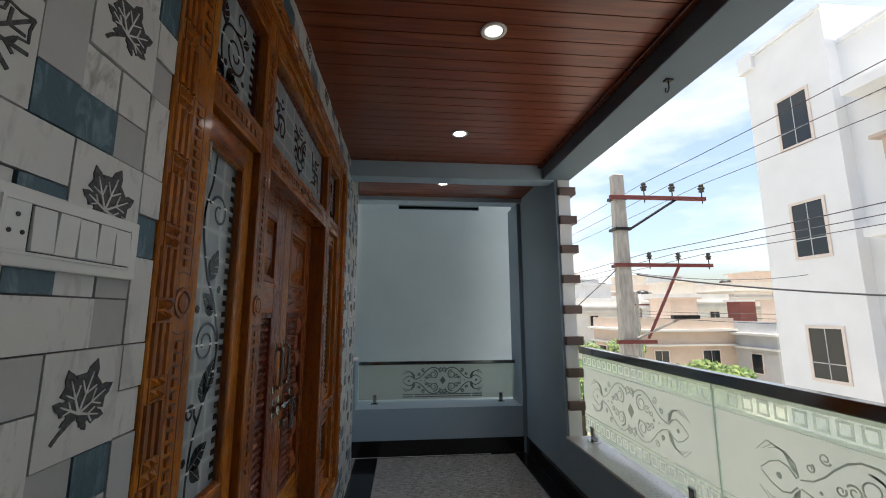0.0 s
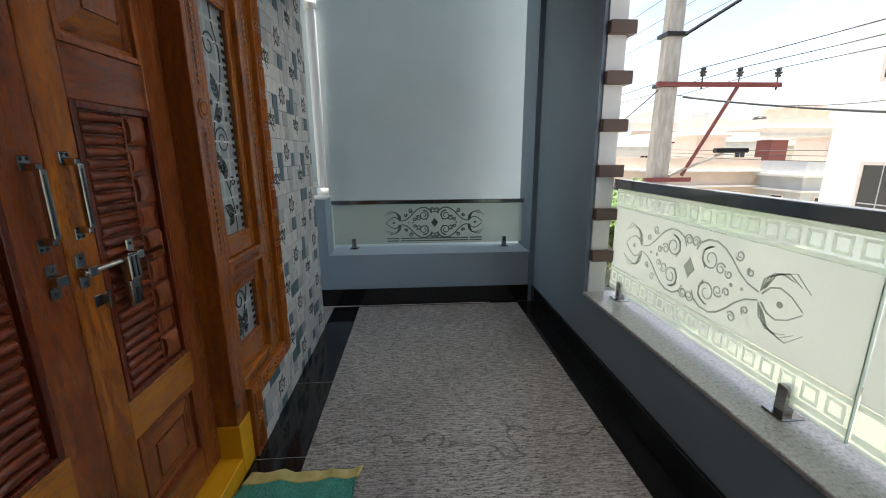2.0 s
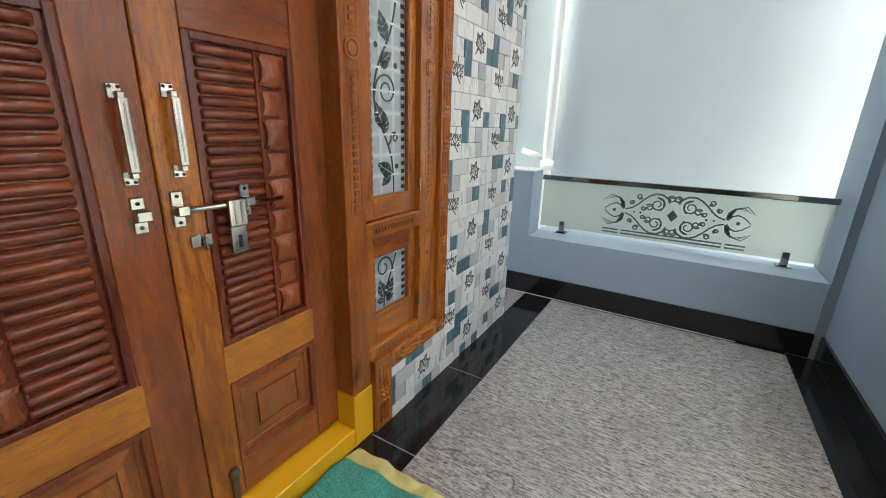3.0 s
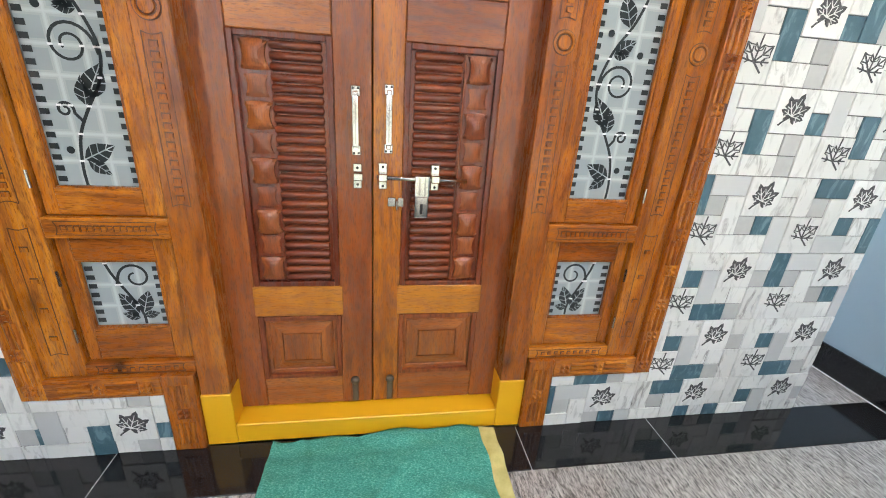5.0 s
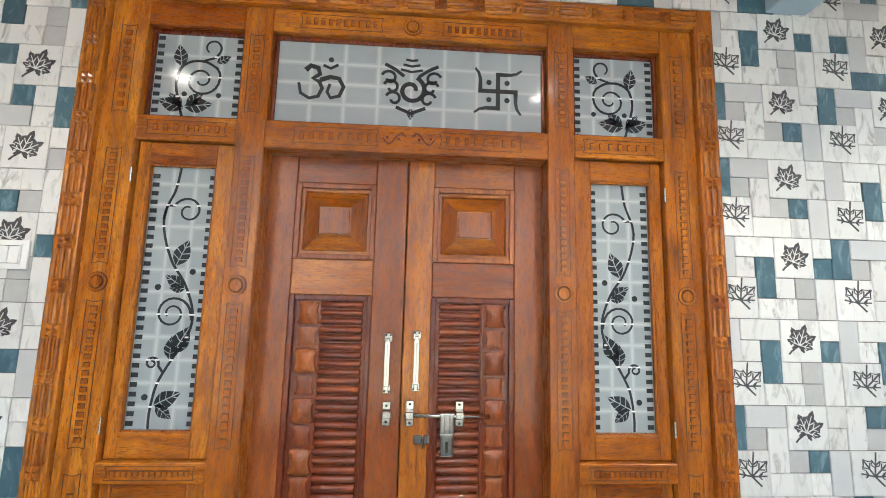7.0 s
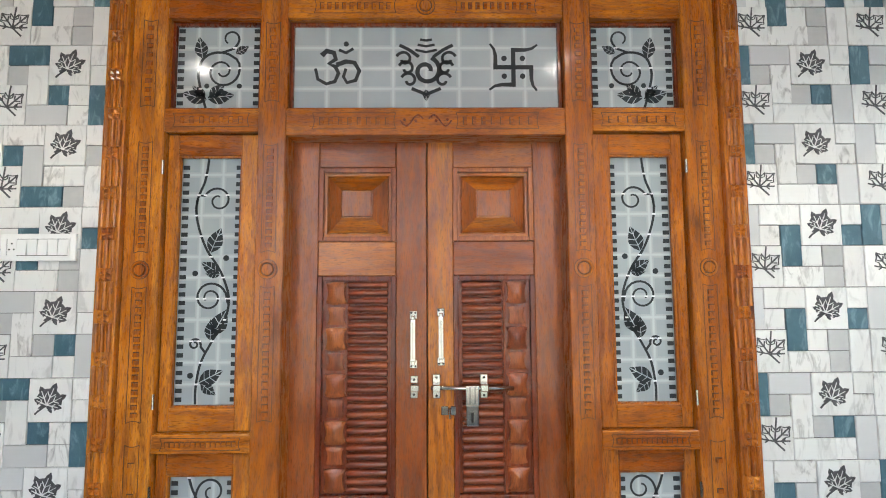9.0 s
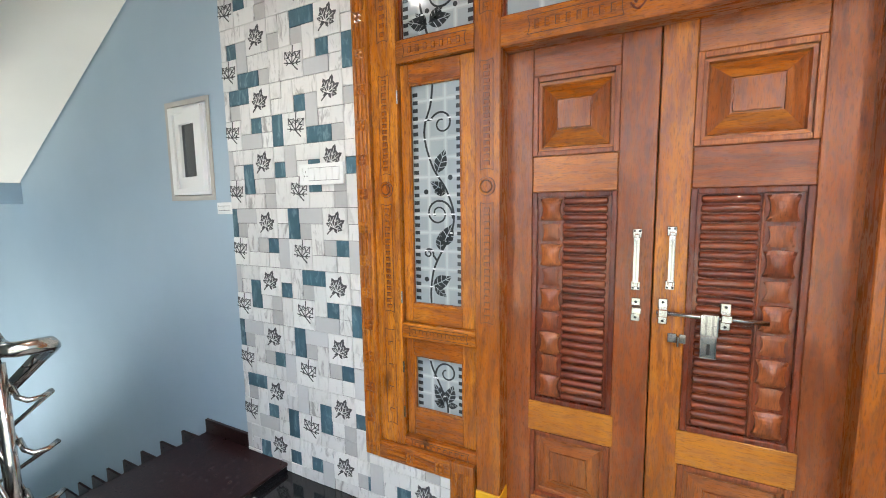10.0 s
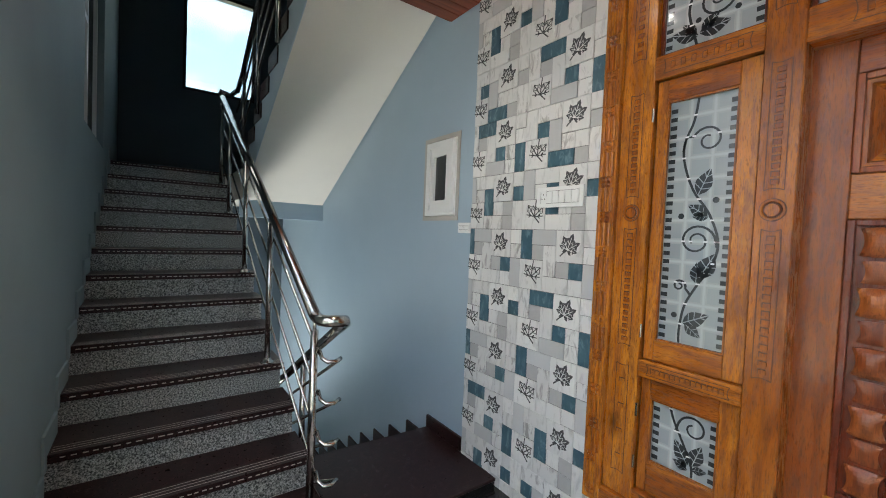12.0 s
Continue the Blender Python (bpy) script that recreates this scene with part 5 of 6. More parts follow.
def scrollwork(bm, c, zc, L, H, f, k=1.0):
    """A symmetrical panel of fine scrolls round a diamond, ending in feather eyes."""
    d = H * 0.15
    plate(bm, [(c - d * 0.8, zc), (c, zc - d), (c + d * 0.8, zc), (c, zc + d)], f)
    for i in (-1, 1):
        for j in (-1, 1):
            P = lambda a, b: (c + i * a * L, zc + j * b * H)
            ribbon(bm, [P(0.045, 0.30), P(0.07, 0.41), P(0.13, 0.485), P(0.20, 0.49), P(0.26, 0.43), P(0.32, 0.32), P(0.37, 0.20), P(0.43, 0.10), P(0.50, 0.05)], 0.011 * k, f, taper=0.007 * k)
            for (a, b, r, a0, tn) in ((0.165, 0.235, 0.17, 1.4, 1.5), (0.03, 0.40, 0.085, 0.0, 1.4), (0.245, 0.15, 0.085, 0.5, 1.3), (0.305, 0.12, 0.06, 2.6, 1.2), (0.36, 0.40, 0.07, 3.6, 1.3), (0.44, 0.24, 0.055, 2.0, 1.3)):
                p = P(a, b)
                pts = spiral(0, 0, r * H, a0, tn, 0.3, 22)
                ribbon(bm, [(p[0] + i * q[0], p[1] + j * q[1]) for q in pts], 0.009 * k, f, taper=0.006 * k)
            ribbon(bm, [P(0.165, 0.405), P(0.105, 0.33), P(0.10, 0.20), P(0.13, 0.09)], 0.009 * k, f)
            # half of the eye and its feathers
            ribbon(bm, [P(0.52, 0.05), P(0.56, 0.15), P(0.61, 0.185), P(0.67, 0.13), P(0.73, 0.015)], 0.009 * k, f, taper=0.005 * k)
            for n in range(4):
                ribbon(bm, [P(0.51 + 0.008 * n, 0.07 + 0.02 * n), P(0.52 + 0.02 * n, 0.22 + 0.035 * n), P(0.57 + 0.035 * n, 0.33 + 0.02 * n), P(0.63 + 0.04 * n, 0.33 - 0.035 * n)], 0.008 * k, f, taper=0.003 * k)
        dot(bm, c + i * 0.33 * L, zc, 0.009, f)
        dot(bm, c + i * 0.40 * L, zc, 0.007, f)
        dot(bm, c + i * 0.62 * L, zc, 0.013, f)


def squares_band(bm, u0, u1, z0, z1, f, pitch=0.085):
    """A key band: square rings and a line under and over them."""
    n = int((u1 - u0) / pitch)
    h = z1 - z0
    for i in range(n):
        u = u0 + pitch * (i + 0.15)
        w = pitch * 0.72
        t = 0.011
        for a, b, c, d in ((u, u + w, z0, z0 + t), (u, u + w, z1 - t, z1), (u, u + t, z0 + t, z1 - t), (u + w - t, u + w, z0 + t, z1 - t)):
            plate(bm, [(a, c), (b, c), (b, d), (a, d)], f)
    return bm


def clamp(parent, u, base, f, h=0.075):
    """A square spigot that grips the foot of the pane."""
    bm = bmesh.new()
    p = f(u, base, 0)
    ax = f(1, 0, 0) - f(0, 0, 0)
    if abs(ax.y) > 0.5:
        box(bm, p.x - 0.022, p.x + 0.022, p.y - 0.02, p.y + 0.02, base + 0.008, base + h + 0.04)
        pl = boxes((p.x - 0.045, p.x + 0.045, p.y - 0.045, p.y + 0.045, base, base + 0.008), bevel=0.003)
    else:
        box(bm, p.x - 0.02, p.x + 0.02, p.y - 0.022, p.y + 0.022, base + 0.008, base + h + 0.04)
        pl = boxes((p.x - 0.045, p.x + 0.045, p.y - 0.045, p.y + 0.045, base, base + 0.008), bevel=0.003)
    bmesh.ops.bevel(bm, geom=bm.edges[:], offset=0.003, segments=1, affect="EDGES")
    k = part("spigot", bm, CHROME, parent, "dark steel glass spigot")
    part("spigot_base", pl, CHROME, k)


XG = 2.10
rail = thing("glass_railing", (XG, 2.6, PAR), "frosted scroll-patterned glass railing with a dark steel handrail", "railing")
part("handrail", boxes((XG - 0.028, XG + 0.028, 0.988, 4.288, 1.205, 1.262), bevel=0.006, seg=2), CHROME, rail, "dark polished steel handrail")
part("rail_flange", lathe([(0.05, 0.0), (0.05, 0.006), (0.04, 0.010), (0.034, 0.010)], (XG, 0.987, 1.233), "y", 20), STEEL, rail, "steel wall flange", True)
for u0, u1 in ((2.728, 4.27), (1.02, 2.712)):
    pane = part("pane", boxes((XG - 0.005, XG + 0.005, u0, u1, 0.695, 1.085)), RAILGLASS, rail, "frosted middle of the pane")
    pane.visible_shadow = False
    c1 = part("clear_strip", boxes((XG - 0.005, XG + 0.005, u0, u1, 1.087, 1.203)), CLEAR, rail, "clear strip with etched squares")
    c2 = part("clear_strip", boxes((XG - 0.005, XG + 0.005, u0, u1, 0.545, 0.693)), CLEAR, rail, "clear strip with etched squares")
    c1.visible_shadow = c2.visible_shadow = False
    f = plane_x(XG - 0.005, -1)
    bm = bmesh.new()
    squares_band(bm, u0, u1, 1.115, 1.178, f)
    plate(bm, [(u0, 1.184), (u1, 1.184), (u1, 1.200), (u0, 1.200)], f)
    plate(bm, [(u0, 1.088), (u1, 1.088), (u1, 1.104), (u0, 1.104)], f)
    part("etched_band", bm, RAILGLASS, c1)
    bm = bmesh.new()
    squares_band(bm, u0, u1, 0.60, 0.665, f)
    plate(bm, [(u0, 0.672), (u1, 0.672), (u1, 0.690), (u0, 0.690)], f)
    plate(bm, [(u0, 0.57), (u1, 0.57), (u1, 0.592), (u0, 0.592)], f)
    part("etched_band", bm, RAILGLASS, c2)
    bm = bmesh.new()
    scrollwork(bm, (u0 + u1) / 2 + 0.02, 0.885, 0.80, 0.33, f, 0.85)
    part("scroll_pattern", bm, ETCH, pane, "clear etched scroll pattern")
    part("pane_edge", boxes((XG - 0.0055, XG + 0.0055, u0 - 0.004, u0 - 0.0005, 0.545, 1.203)), GLASSEDGE, pane)
for u in (4.13, 2.937, 2.45, 1.35):
    clamp(rail, u, PAR, lambda a, b, d: Vector((XG, a, b)))

YG = 5.755
rail2 = thing("glass_railing_end", (0.9, YG, PAR), "low frosted scroll-patterned glass railing in the end opening", "railing")
part("handrail", boxes((-0.03, 1.88, YG - 0.022, YG + 0.022, 0.945, 0.985), bevel=0.005, seg=2), CHROME, rail2, "dark polished steel handrail")
pane = part("pane", boxes((-0.02, 1.87, YG - 0.005, YG + 0.005, 0.545, 0.944)), RAILGLASSSHADE, rail2, "frosted glass pane")
pane.visible_shadow = False
bm = bmesh.new()
f = plane_y(YG - 0.005, -1)
scrollwork(bm, 0.98, 0.755, 0.66, 0.31, f, 1.45)
for z in (0.565, 0.590):
    for a, b in ((0.5, 0.62), (0.64, 1.32), (1.34, 1.46)):
        plate(bm, [(a, z), (b, z), (b, z + 0.012), (a, z + 0.012)], f)
part("scroll_pattern", bm, ETCHSHADE, pane, "etched scroll pattern, darkened for the shade behind it")
for u in (0.17, 1.69):
    clamp(rail2, u, PAR, lambda a, b, d: Vector((a, YG, b)), 0.06)


# ---- stair rails ----
def rail_run(name, x, posts, slope_top, bars, label, ends, up=1):
    """Posts (y, base z) with a top rail and thin bars between."""
    t = thing(name, (x, posts[0][0], posts[0][1]), label, "railing")
    for y, z in posts:
        p = part("post", tube(bmesh.new(), [(x, y, z), (x, y, z + slope_top - 0.03)], 0.019, 14), STEEL, t, "polished steel post", True)
        part("post_flange", lathe([(0.045, 0.0), (0.045, 0.006), (0.030, 0.012), (0.022, 0.03)], (x, y, z)), STEEL, p, smooth=True)
        part("post_pin", tube(bmesh.new(), [(x, y, z + slope_top - 0.03), (x, y, z + slope_top + 0.03)], 0.009, 8), STEEL, p, smooth=True)
    a, b = posts[0], posts[-1]
    part("handrail", tube(bmesh.new(), [(x, a[0], a[1] + slope_top + 0.04), (x, b[0], b[1] + slope_top + 0.04)], 0.027, 16), CHROME, t, "dark polished steel handrail", True)
    for k in range(bars):
        h = slope_top * (0.26 + 0.62 * k / max(1, bars - 1)) - 0.03
        part("bar", tube(bmesh.new(), [(x - 0.024, a[0] + ends, a[1] + h - ends * 0.555), (x - 0.024, b[0], b[1] + h)], 0.0085, 10), STEEL, t, "thin steel bar", True)
    return t


XP = 1.03
posts = [(0.74, LAND_Z), (-0.20, LAND_Z + RISE * 3), (-1.10, LAND_Z + RISE * 6), (-2.04, LAND_Z + RISE * 9), (-2.70, LAND_Z + RISE * 11)]
r1 = rail_run("stair_railing", XP, posts, 0.965, 4, "polished steel stair railing with thin bars and a dark handrail", 0.0)
ztop = LAND_Z + 0.965 + 0.04
part("handrail_bend", tube(bmesh.new(), [(XP, 0.740, ztop), (XP, 0.820, ztop - 0.006), (XP - 0.015, 0.862, ztop - 0.004), (XP - 0.055, 0.878, ztop - 0.004), (XP - 0.10, 0.862, ztop - 0.010), (XP - 0.12, 0.820, ztop - 0.03), (XP - 0.12, 0.736, ztop - 0.075)], 0.027, 16), STEEL, r1, "bright bend of the handrail", True)
for k in range(4):
    h = LAND_Z + 0.965 * (0.26 + 0.62 * k / 3) - 0.04
    part("bar_bend", tube(bmesh.new(), [(XP - 0.024, 0.746, h + 0.03), (XP - 0.024, 0.786, h + 0.0), (XP - 0.04, 0.816, h - 0.012), (XP - 0.075, 0.826, h - 0.012), (XP - 0.11, 0.806, h - 0.006)], 0.0095, 10), STEEL, r1, "curled end of a bar", True)
posts = [(0.20 - 0.84 * i, LAND_Z - 0.158 * (1 + 3 * i)) for i in range(3)]
r2 = thing("stair_railing_down", (XP - 0.12, 0.2, LAND_Z), "steel railing of the way down", "railing")
part("handrail", tube(bmesh.new(), [(XP - 0.12, 0.736, ztop - 0.075), (XP - 0.12, -1.9, ztop - 0.075 - 2.64 * 0.564)], 0.025, 14), CHROME, r2, "dark polished steel handrail", True)
for k in range(4):
    h = LAND_Z + 0.965 * (0.26 + 0.62 * k / 3) - 0.05
    part("bar", tube(bmesh.new(), [(XP - 0.11, 0.806, h), (XP - 0.12, -1.9, h - 2.68 * 0.564)], 0.0085, 8), STEEL, r2, "thin steel bar", True)
for y, z in posts[:1]:
    part("post", tube(bmesh.new(), [(XP - 0.12, y, z), (XP - 0.12, y, z + 0.75)], 0.018, 12), STEEL, r2, "polished steel post", True)
# rail of the flight back
zb = Z_HALF + 0.04
r3 = thing("stair_railing_return", (0.86, -2.2, zb), "dark steel railing of the return flight", "railing")
SL = 0.56
for h, r in ((0.95, 0.026), (0.72, 0.010), (0.50, 0.010), (0.28, 0.010)):
    part("handrail" if h > 0.9 else "bar", tube(bmesh.new(), [(0.905, -2.55, zb + h - 0.1), (0.905, -2.2, zb + h), (0.905, 0.3, zb + h + 2.5 * SL)], r, 12), CHROME, r3, smooth=True)
for i in range(4):
    y = -2.1 + 0.7 * i
    part("post", tube(bmesh.new(), [(0.905, y, zb + 0.0 + (y + 2.2) * SL - 0.1), (0.905, y, zb + 0.95 + (y + 2.2) * SL)], 0.018, 12), CHROME, r3, smooth=True)
part("handrail_bend", tube(bmesh.new(), [(XP, -2.70, LAND_Z + RISE * 11 + 1.005), (XP, -3.0, LAND_Z + RISE * 12 + 0.99), (0.96, -3.05, zb + 0.95), (0.905, -3.0, zb + 0.92), (0.905, -2.55, zb + 0.86)], 0.026, 12), STEEL, r3, smooth=True)

# ---- small things on the house wall ----
w = thing("small_window", (-0.012, 0.26, 1.575), "small white plastic casement window left slightly open", "window")
RAW = paint("raw_plaster", (0.50, 0.48, 0.44), (0.38, 0.36, 0.33), 0.9, 25.0, 0.5)
part("reveal", wall_with_holes("x", -0.245, -0.005, 0.045, 0.475, 1.57, 2.175, [(0.072, 0.448, 1.60, 2.145)]), RAW, w, "rough plaster round the frame")
part("window_frame", wall_with_holes("x", -0.08, -0.002, 0.075, 0.445, 1.605, 2.14, [(0.115, 0.405, 1.645, 2.10)]), PVC, w, "white plastic frame")
bm = wall_with_holes("x", -0.02, 0.022, -0.36, -0.01, 1.625, 2.125, [(-0.275, -0.095, 1.715, 2.035)])
bmesh.ops.bevel(bm, geom=bm.edges[:], offset=0.003, segments=1, affect="EDGES")
bmesh.ops.rotate(bm, cent=(0, 0, 0), matrix=Matrix.Rotation(radians(-7), 3, "Z"), verts=bm.verts)
bmesh.ops.translate(bm, verts=bm.verts, vec=(0.0, 0.437, 0))
cs = part("casement", bm, PVC, w, "white casement, ajar")
bm = boxes((-0.004, 0.004, -0.28, -0.09, 1.71, 2.04))
bmesh.ops.rotate(bm, cent=(0, 0, 0), matrix=Matrix.Rotation(radians(-7), 3, "Z"), verts=bm.verts)
bmesh.ops.translate(bm, verts=bm.verts, vec=(0.0, 0.437, 0))
part("pane", bm, DARKGLASS, cs, "dark glass")


def switch_plate(y0, y1, z0, z1, x, n, label, name="switch_plate"):
    t = thing(name, (x, (y0 + y1) / 2, z0), label, "switch")
    part("plate", boxes((x, x + 0.010, y0, y1, z0, z1), bevel=0.003, seg=2), PVC, t, "white plastic plate")
    m0, m1 = y0 + (y1 - y0) * 0.09, y1 - (y1 - y0) * 0.09
    e = 0.004
    part("bezel", boxes((x + 0.009, x + 0.0135, m0 - e, m0, z0 + 0.016, z1 - 0.016), (x + 0.009, x + 0.0135, m1, m1 + e, z0 + 0.016, z1 - 0.016), (x + 0.009, x + 0.0133, m0, m1, z0 + 0.016, z0 + 0.020), (x + 0.009, x + 0.0133, m0, m1, z1 - 0.020, z1 - 0.016)), PVC, t)
    part("module_gap", boxes((x + 0.0098, x + 0.0104, m0, m1, z0 + 0.020, z1 - 0.020)), DARKMETAL, t, "dark gaps between the modules")
    for i in range(n):
        a = m0 + (m1 - m0) * i / n + 0.0015
        b = m0 + (m1 - m0) * (i + 1) / n - 0.0015
        if n > 3 and i == 0:
            s0 = part("socket", boxes((x + 0.010, x + 0.012, a, b, z0 + 0.02, z1 - 0.02), bevel=0.0006), PVC, t, "socket outlet")
            for dy, dz in ((0, 0.014), (-0.009, -0.008), (0.009, -0.008)):
                part("socket_hole", lathe([(0.0032, 0.0), (0.0032, 0.0008)], (x + 0.012, (a + b) / 2 + dy, (z0 + z1) / 2 + dz), "x", 8), BLACKPL, s0)
        else:
            bm = bmesh.new()
            vs = box(bm, x + 0.010, x + 0.013, a, b, z0 + 0.022, z1 - 0.022)
            for v in vs:
                if v.co.x > x + 0.012:
                    v.co.x += 0.0022 if (v.co.z > (z0 + z1) / 2) == (i % 2 == 0) else 0.0
            bmesh.ops.recalc_face_normals(bm, faces=bm.faces)
            part("rocker", bm, PVC, t, "white rocker switch")
    return t


switch_plate(1.191, 1.474, 1.630, 1.734, 0.010, 6, "long white plastic switchboard on the leaf tiles", "switchboard")
switch_plate(0.492, 0.622, 1.486, 1.554, -0.012, 2, "small white plastic switch plate beside the window")


# ---- leaf-patterned wall tiles ----
U, UZ, Z_TILE = 0.0803, 0.08055, -0.0958
def stone(name, a, b, rough=0.35, vein=None, bump=0.1, scale=9.0):
    m = Mat(name, a, rough)
    r = m.random()
    c = m.t.nodes.new("ShaderNodeCombineXYZ")
    for i in range(3):
        m.link(m.calc("MULTIPLY", r, 20.0 + 13 * i), c.inputs[i])
    v = m.mapped((1, 1, 1), shift=c.outputs[0])
    n = m.noise(scale, 5.0, 0.6, v)
    n2 = m.noise(150.0, 2.0, 0.6, v)
    col = m.mix(n, a, b)
    if vein:
        w = m.noise(1.0, 4.0, 0.6, m.mapped((1, 26, 9), (35, 0, 0), shift=c.outputs[0]), 1.0)
        col = m.mix(m.ramp(w, [(0.52, (0, 0, 0)), (0.68, (0.8, 0.8, 0.8))]), col, vein)
    tone = m.ramp(r, [(0.0, (0.90, 0.90, 0.90)), (1.0, (1.06, 1.06, 1.06))])
    m.colour(m.mix(1.0, col, tone, "MULTIPLY"))
    m.bump(m.calc("ADD", m.calc("MULTIPLY", n, 2.0), n2), bump, 0.003)
    return m.m


T_WHITE = stone("tile_white", (0.76, 0.76, 0.745), (0.68, 0.685, 0.675), vein=(0.52, 0.52, 0.515))
T_PALE = stone("tile_pale_grey", (0.57, 0.58, 0.585), (0.50, 0.51, 0.52), scale=5.0)
T_GREY = stone("tile_grey", (0.40, 0.405, 0.41), (0.50, 0.505, 0.50), scale=30.0)
T_MARBLE = stone("tile_marble", (0.74, 0.74, 0.725), (0.66, 0.66, 0.65), vein=(0.26, 0.255, 0.25))
T_BLUE = stone("tile_blue", (0.025, 0.075, 0.108), (0.085, 0.175, 0.22), 0.4, (0.18, 0.29, 0.33), 0.35, 16.0)
m = Mat("leaf_relief", (0.05, 0.05, 0.055), 0.6)
n = m.noise(120.0, 3.0, 0.7)
m.colour(m.ramp(n, [(0.35, (0.032, 0.032, 0.036)), (0.65, (0.10, 0.10, 0.106))]))
LEAFM = m.m

def maple_mesh(filled):
    """A maple leaf in relief on a tile, facing +x, about 0.11 m across: solid lobes with pale veins, or its outline and veins alone."""
    bm = bmesh.new()
    f = lambda u, v, d: Vector((d, u, v))
    s = 0.081 if filled else 0.088
    centre = (-0.004, -0.018) if filled else (0.008, -0.010)
    lobes = [(1.45, 1.0, 0.34), (0.72, 0.92, 0.30), (2.20, 0.86, 0.30), (0.02, 0.66, 0.24), (2.95, 0.62, 0.24), (-0.75, 0.40, 0.20), (3.75, 0.40, 0.20)]
    for i, (a, ln, wd) in enumerate(lobes):
        ca, sa = math.cos(a), math.sin(a)
        P = lambda p, q: (centre[0] + s * ln * (p * ca - q * sa), centre[1] + s * ln * (p * sa + q * ca))
        h = 0.0014 + 0.0001 * i
        if filled:
            for k in (1, -1):
                pts = [P(0.0, 0.0), P(0.28, 0.30 * wd / 0.3 * k), P(0.46, 0.20 * wd / 0.3 * k), P(0.62, 0.34 * wd / 0.3 * k), P(0.74, 0.15 * k), P(0.88, 0.13 * k), P(1.06, 0.0), P(0.5, 0.0)]
                plate(bm, pts if k > 0 else pts[::-1], f, h + 0.00005 * k)
        elif ln > 0.5:
            ribbon(bm, [P(0.02, 0), P(1.0, 0.0)], 0.0054, f, h)
            for k in (1, -1):
                ribbon(bm, [P(0.45, 0.0), P(0.66, 0.20 * k)], 0.0042, f, h + 0.0001)
                if i in (1, 2):
                    ribbon(bm, [P(0.36, 0.26 * k), P(0.50, 0.20 * k), P(0.66, 0.30 * k), P(0.80, 0.13 * k), P(1.0, 0.0)], 0.0036, f, h + 0.0003)
    ribbon(bm, [centre, (centre[0] - 0.026, centre[1] - 0.030), (centre[0] - 0.034, centre[1] - 0.044)] if filled else [centre, (centre[0] + 0.036, centre[1] - 0.034)], 0.0065, f, 0.0012)
    if filled:
        n0 = len(bm.faces)
        for i, (a, ln, wd) in enumerate(lobes[:5]):
            ca, sa = math.cos(a), math.sin(a)
            P = lambda p, q: (centre[0] + s * ln * (p * ca - q * sa), centre[1] + s * ln * (p * sa + q * ca))
            ribbon(bm, [P(0.0, 0.0), P(0.80, 0.0)], 0.0042, f, 0.0024 + 0.0001 * i, taper=0.002)
            for k in (1, -1):
                ribbon(bm, [P(0.36, 0.0), P(0.58, 0.20 * k)], 0.0024, f, 0.0026 + 0.0001 * i)
        bm.faces.ensure_lookup_table()
        for fa in bm.faces[n0:]:
            fa.material_index = 1
    bmesh.ops.recalc_face_normals(bm, faces=bm.faces)
    bmesh.ops.rotate(bm, cent=(0, 0, 0), matrix=Matrix.Rotation(radians(-14 if filled else 0), 3, "X"), verts=bm.verts)
    return mesh_of(bm, "leaf", [LEAFM, T_WHITE])


MAPLE, TWIG = maple_mesh(True), maple_mesh(False)
# the layout of one printed tile: column, row from the top, width, height, kind
LAYOUT = [(3, 0, 2, 2, "M"), (0, 2, 2, 2, "T"), (0, 0, 1, 2, "a"), (1, 0, 2, 1, "b"), (5, 0, 1, 1, "c"), (1, 1, 1, 1, "d"), (2, 1, 1, 2, "e"), (5, 1, 1, 1, "f"),
          (3, 2, 1, 1, "g"), (4, 2, 1, 1, "h"), (5, 2, 1, 2, "i"), (2, 3, 2, 1, "j"), (4, 3, 1, 1, "k")]
FACES = [dict(a=T_BLUE, b=T_PALE, c=T_WHITE, d=T_GREY, e=T_MARBLE, f=T_MARBLE, g=T_GREY, h=T_BLUE, i=T_PALE, j=T_WHITE, k=T_WHITE),
         dict(a=T_PALE, b=T_WHITE, c=T_WHITE, d=T_MARBLE, e=T_BLUE, f=T_BLUE, g=T_WHITE, h=T_GREY, i=T_WHITE, j=T_MARBLE, k=T_GREY),
         dict(a=T_WHITE, b=T_MARBLE, c=T_WHITE, d=T_BLUE, e=T_PALE, f=T_GREY, g=T_MARBLE, h=T_WHITE, i=T_MARBLE, j=T_BLUE, k=T_GREY),
         dict(a=T_MARBLE, b=T_BLUE, c=T_WHITE, d=T_GREY, e=T_WHITE, f=T_WHITE, g=T_BLUE, h=T_MARBLE, i=T_BLUE, j=T_PALE, k=T_MARBLE)]
DEPTH = {"M": 0.010, "T": 0.010, "a": 0.008, "b": 0.009, "c": 0.010, "d": 0.005, "e": 0.009, "f": 0.006, "g": 0.005, "h": 0.007, "i": 0.0085, "j": 0.0095, "k": 0.0065}
tiles = thing("wall_tiles", (0.0, 0.7, 0.0), "relief wall tiles with maple leaves in white, grey and slate blue", "tiled wall", kind="structure")
GROUT = Mat("tile_grout", (0.16, 0.16, 0.16), 0.9).m
REGIONS = [(Y_TILE0, YC - BR, 0.0, CEIL), (YC - BR, YC - 0.786, 0.0, 0.277), (YC + 0.786, YC + BR, 0.0, 0.277), (YC + BR, Y_TILE1, 0.0, CEIL), (YC - BR, YC + BR, BT, CEIL)]
bm = bmesh.new()
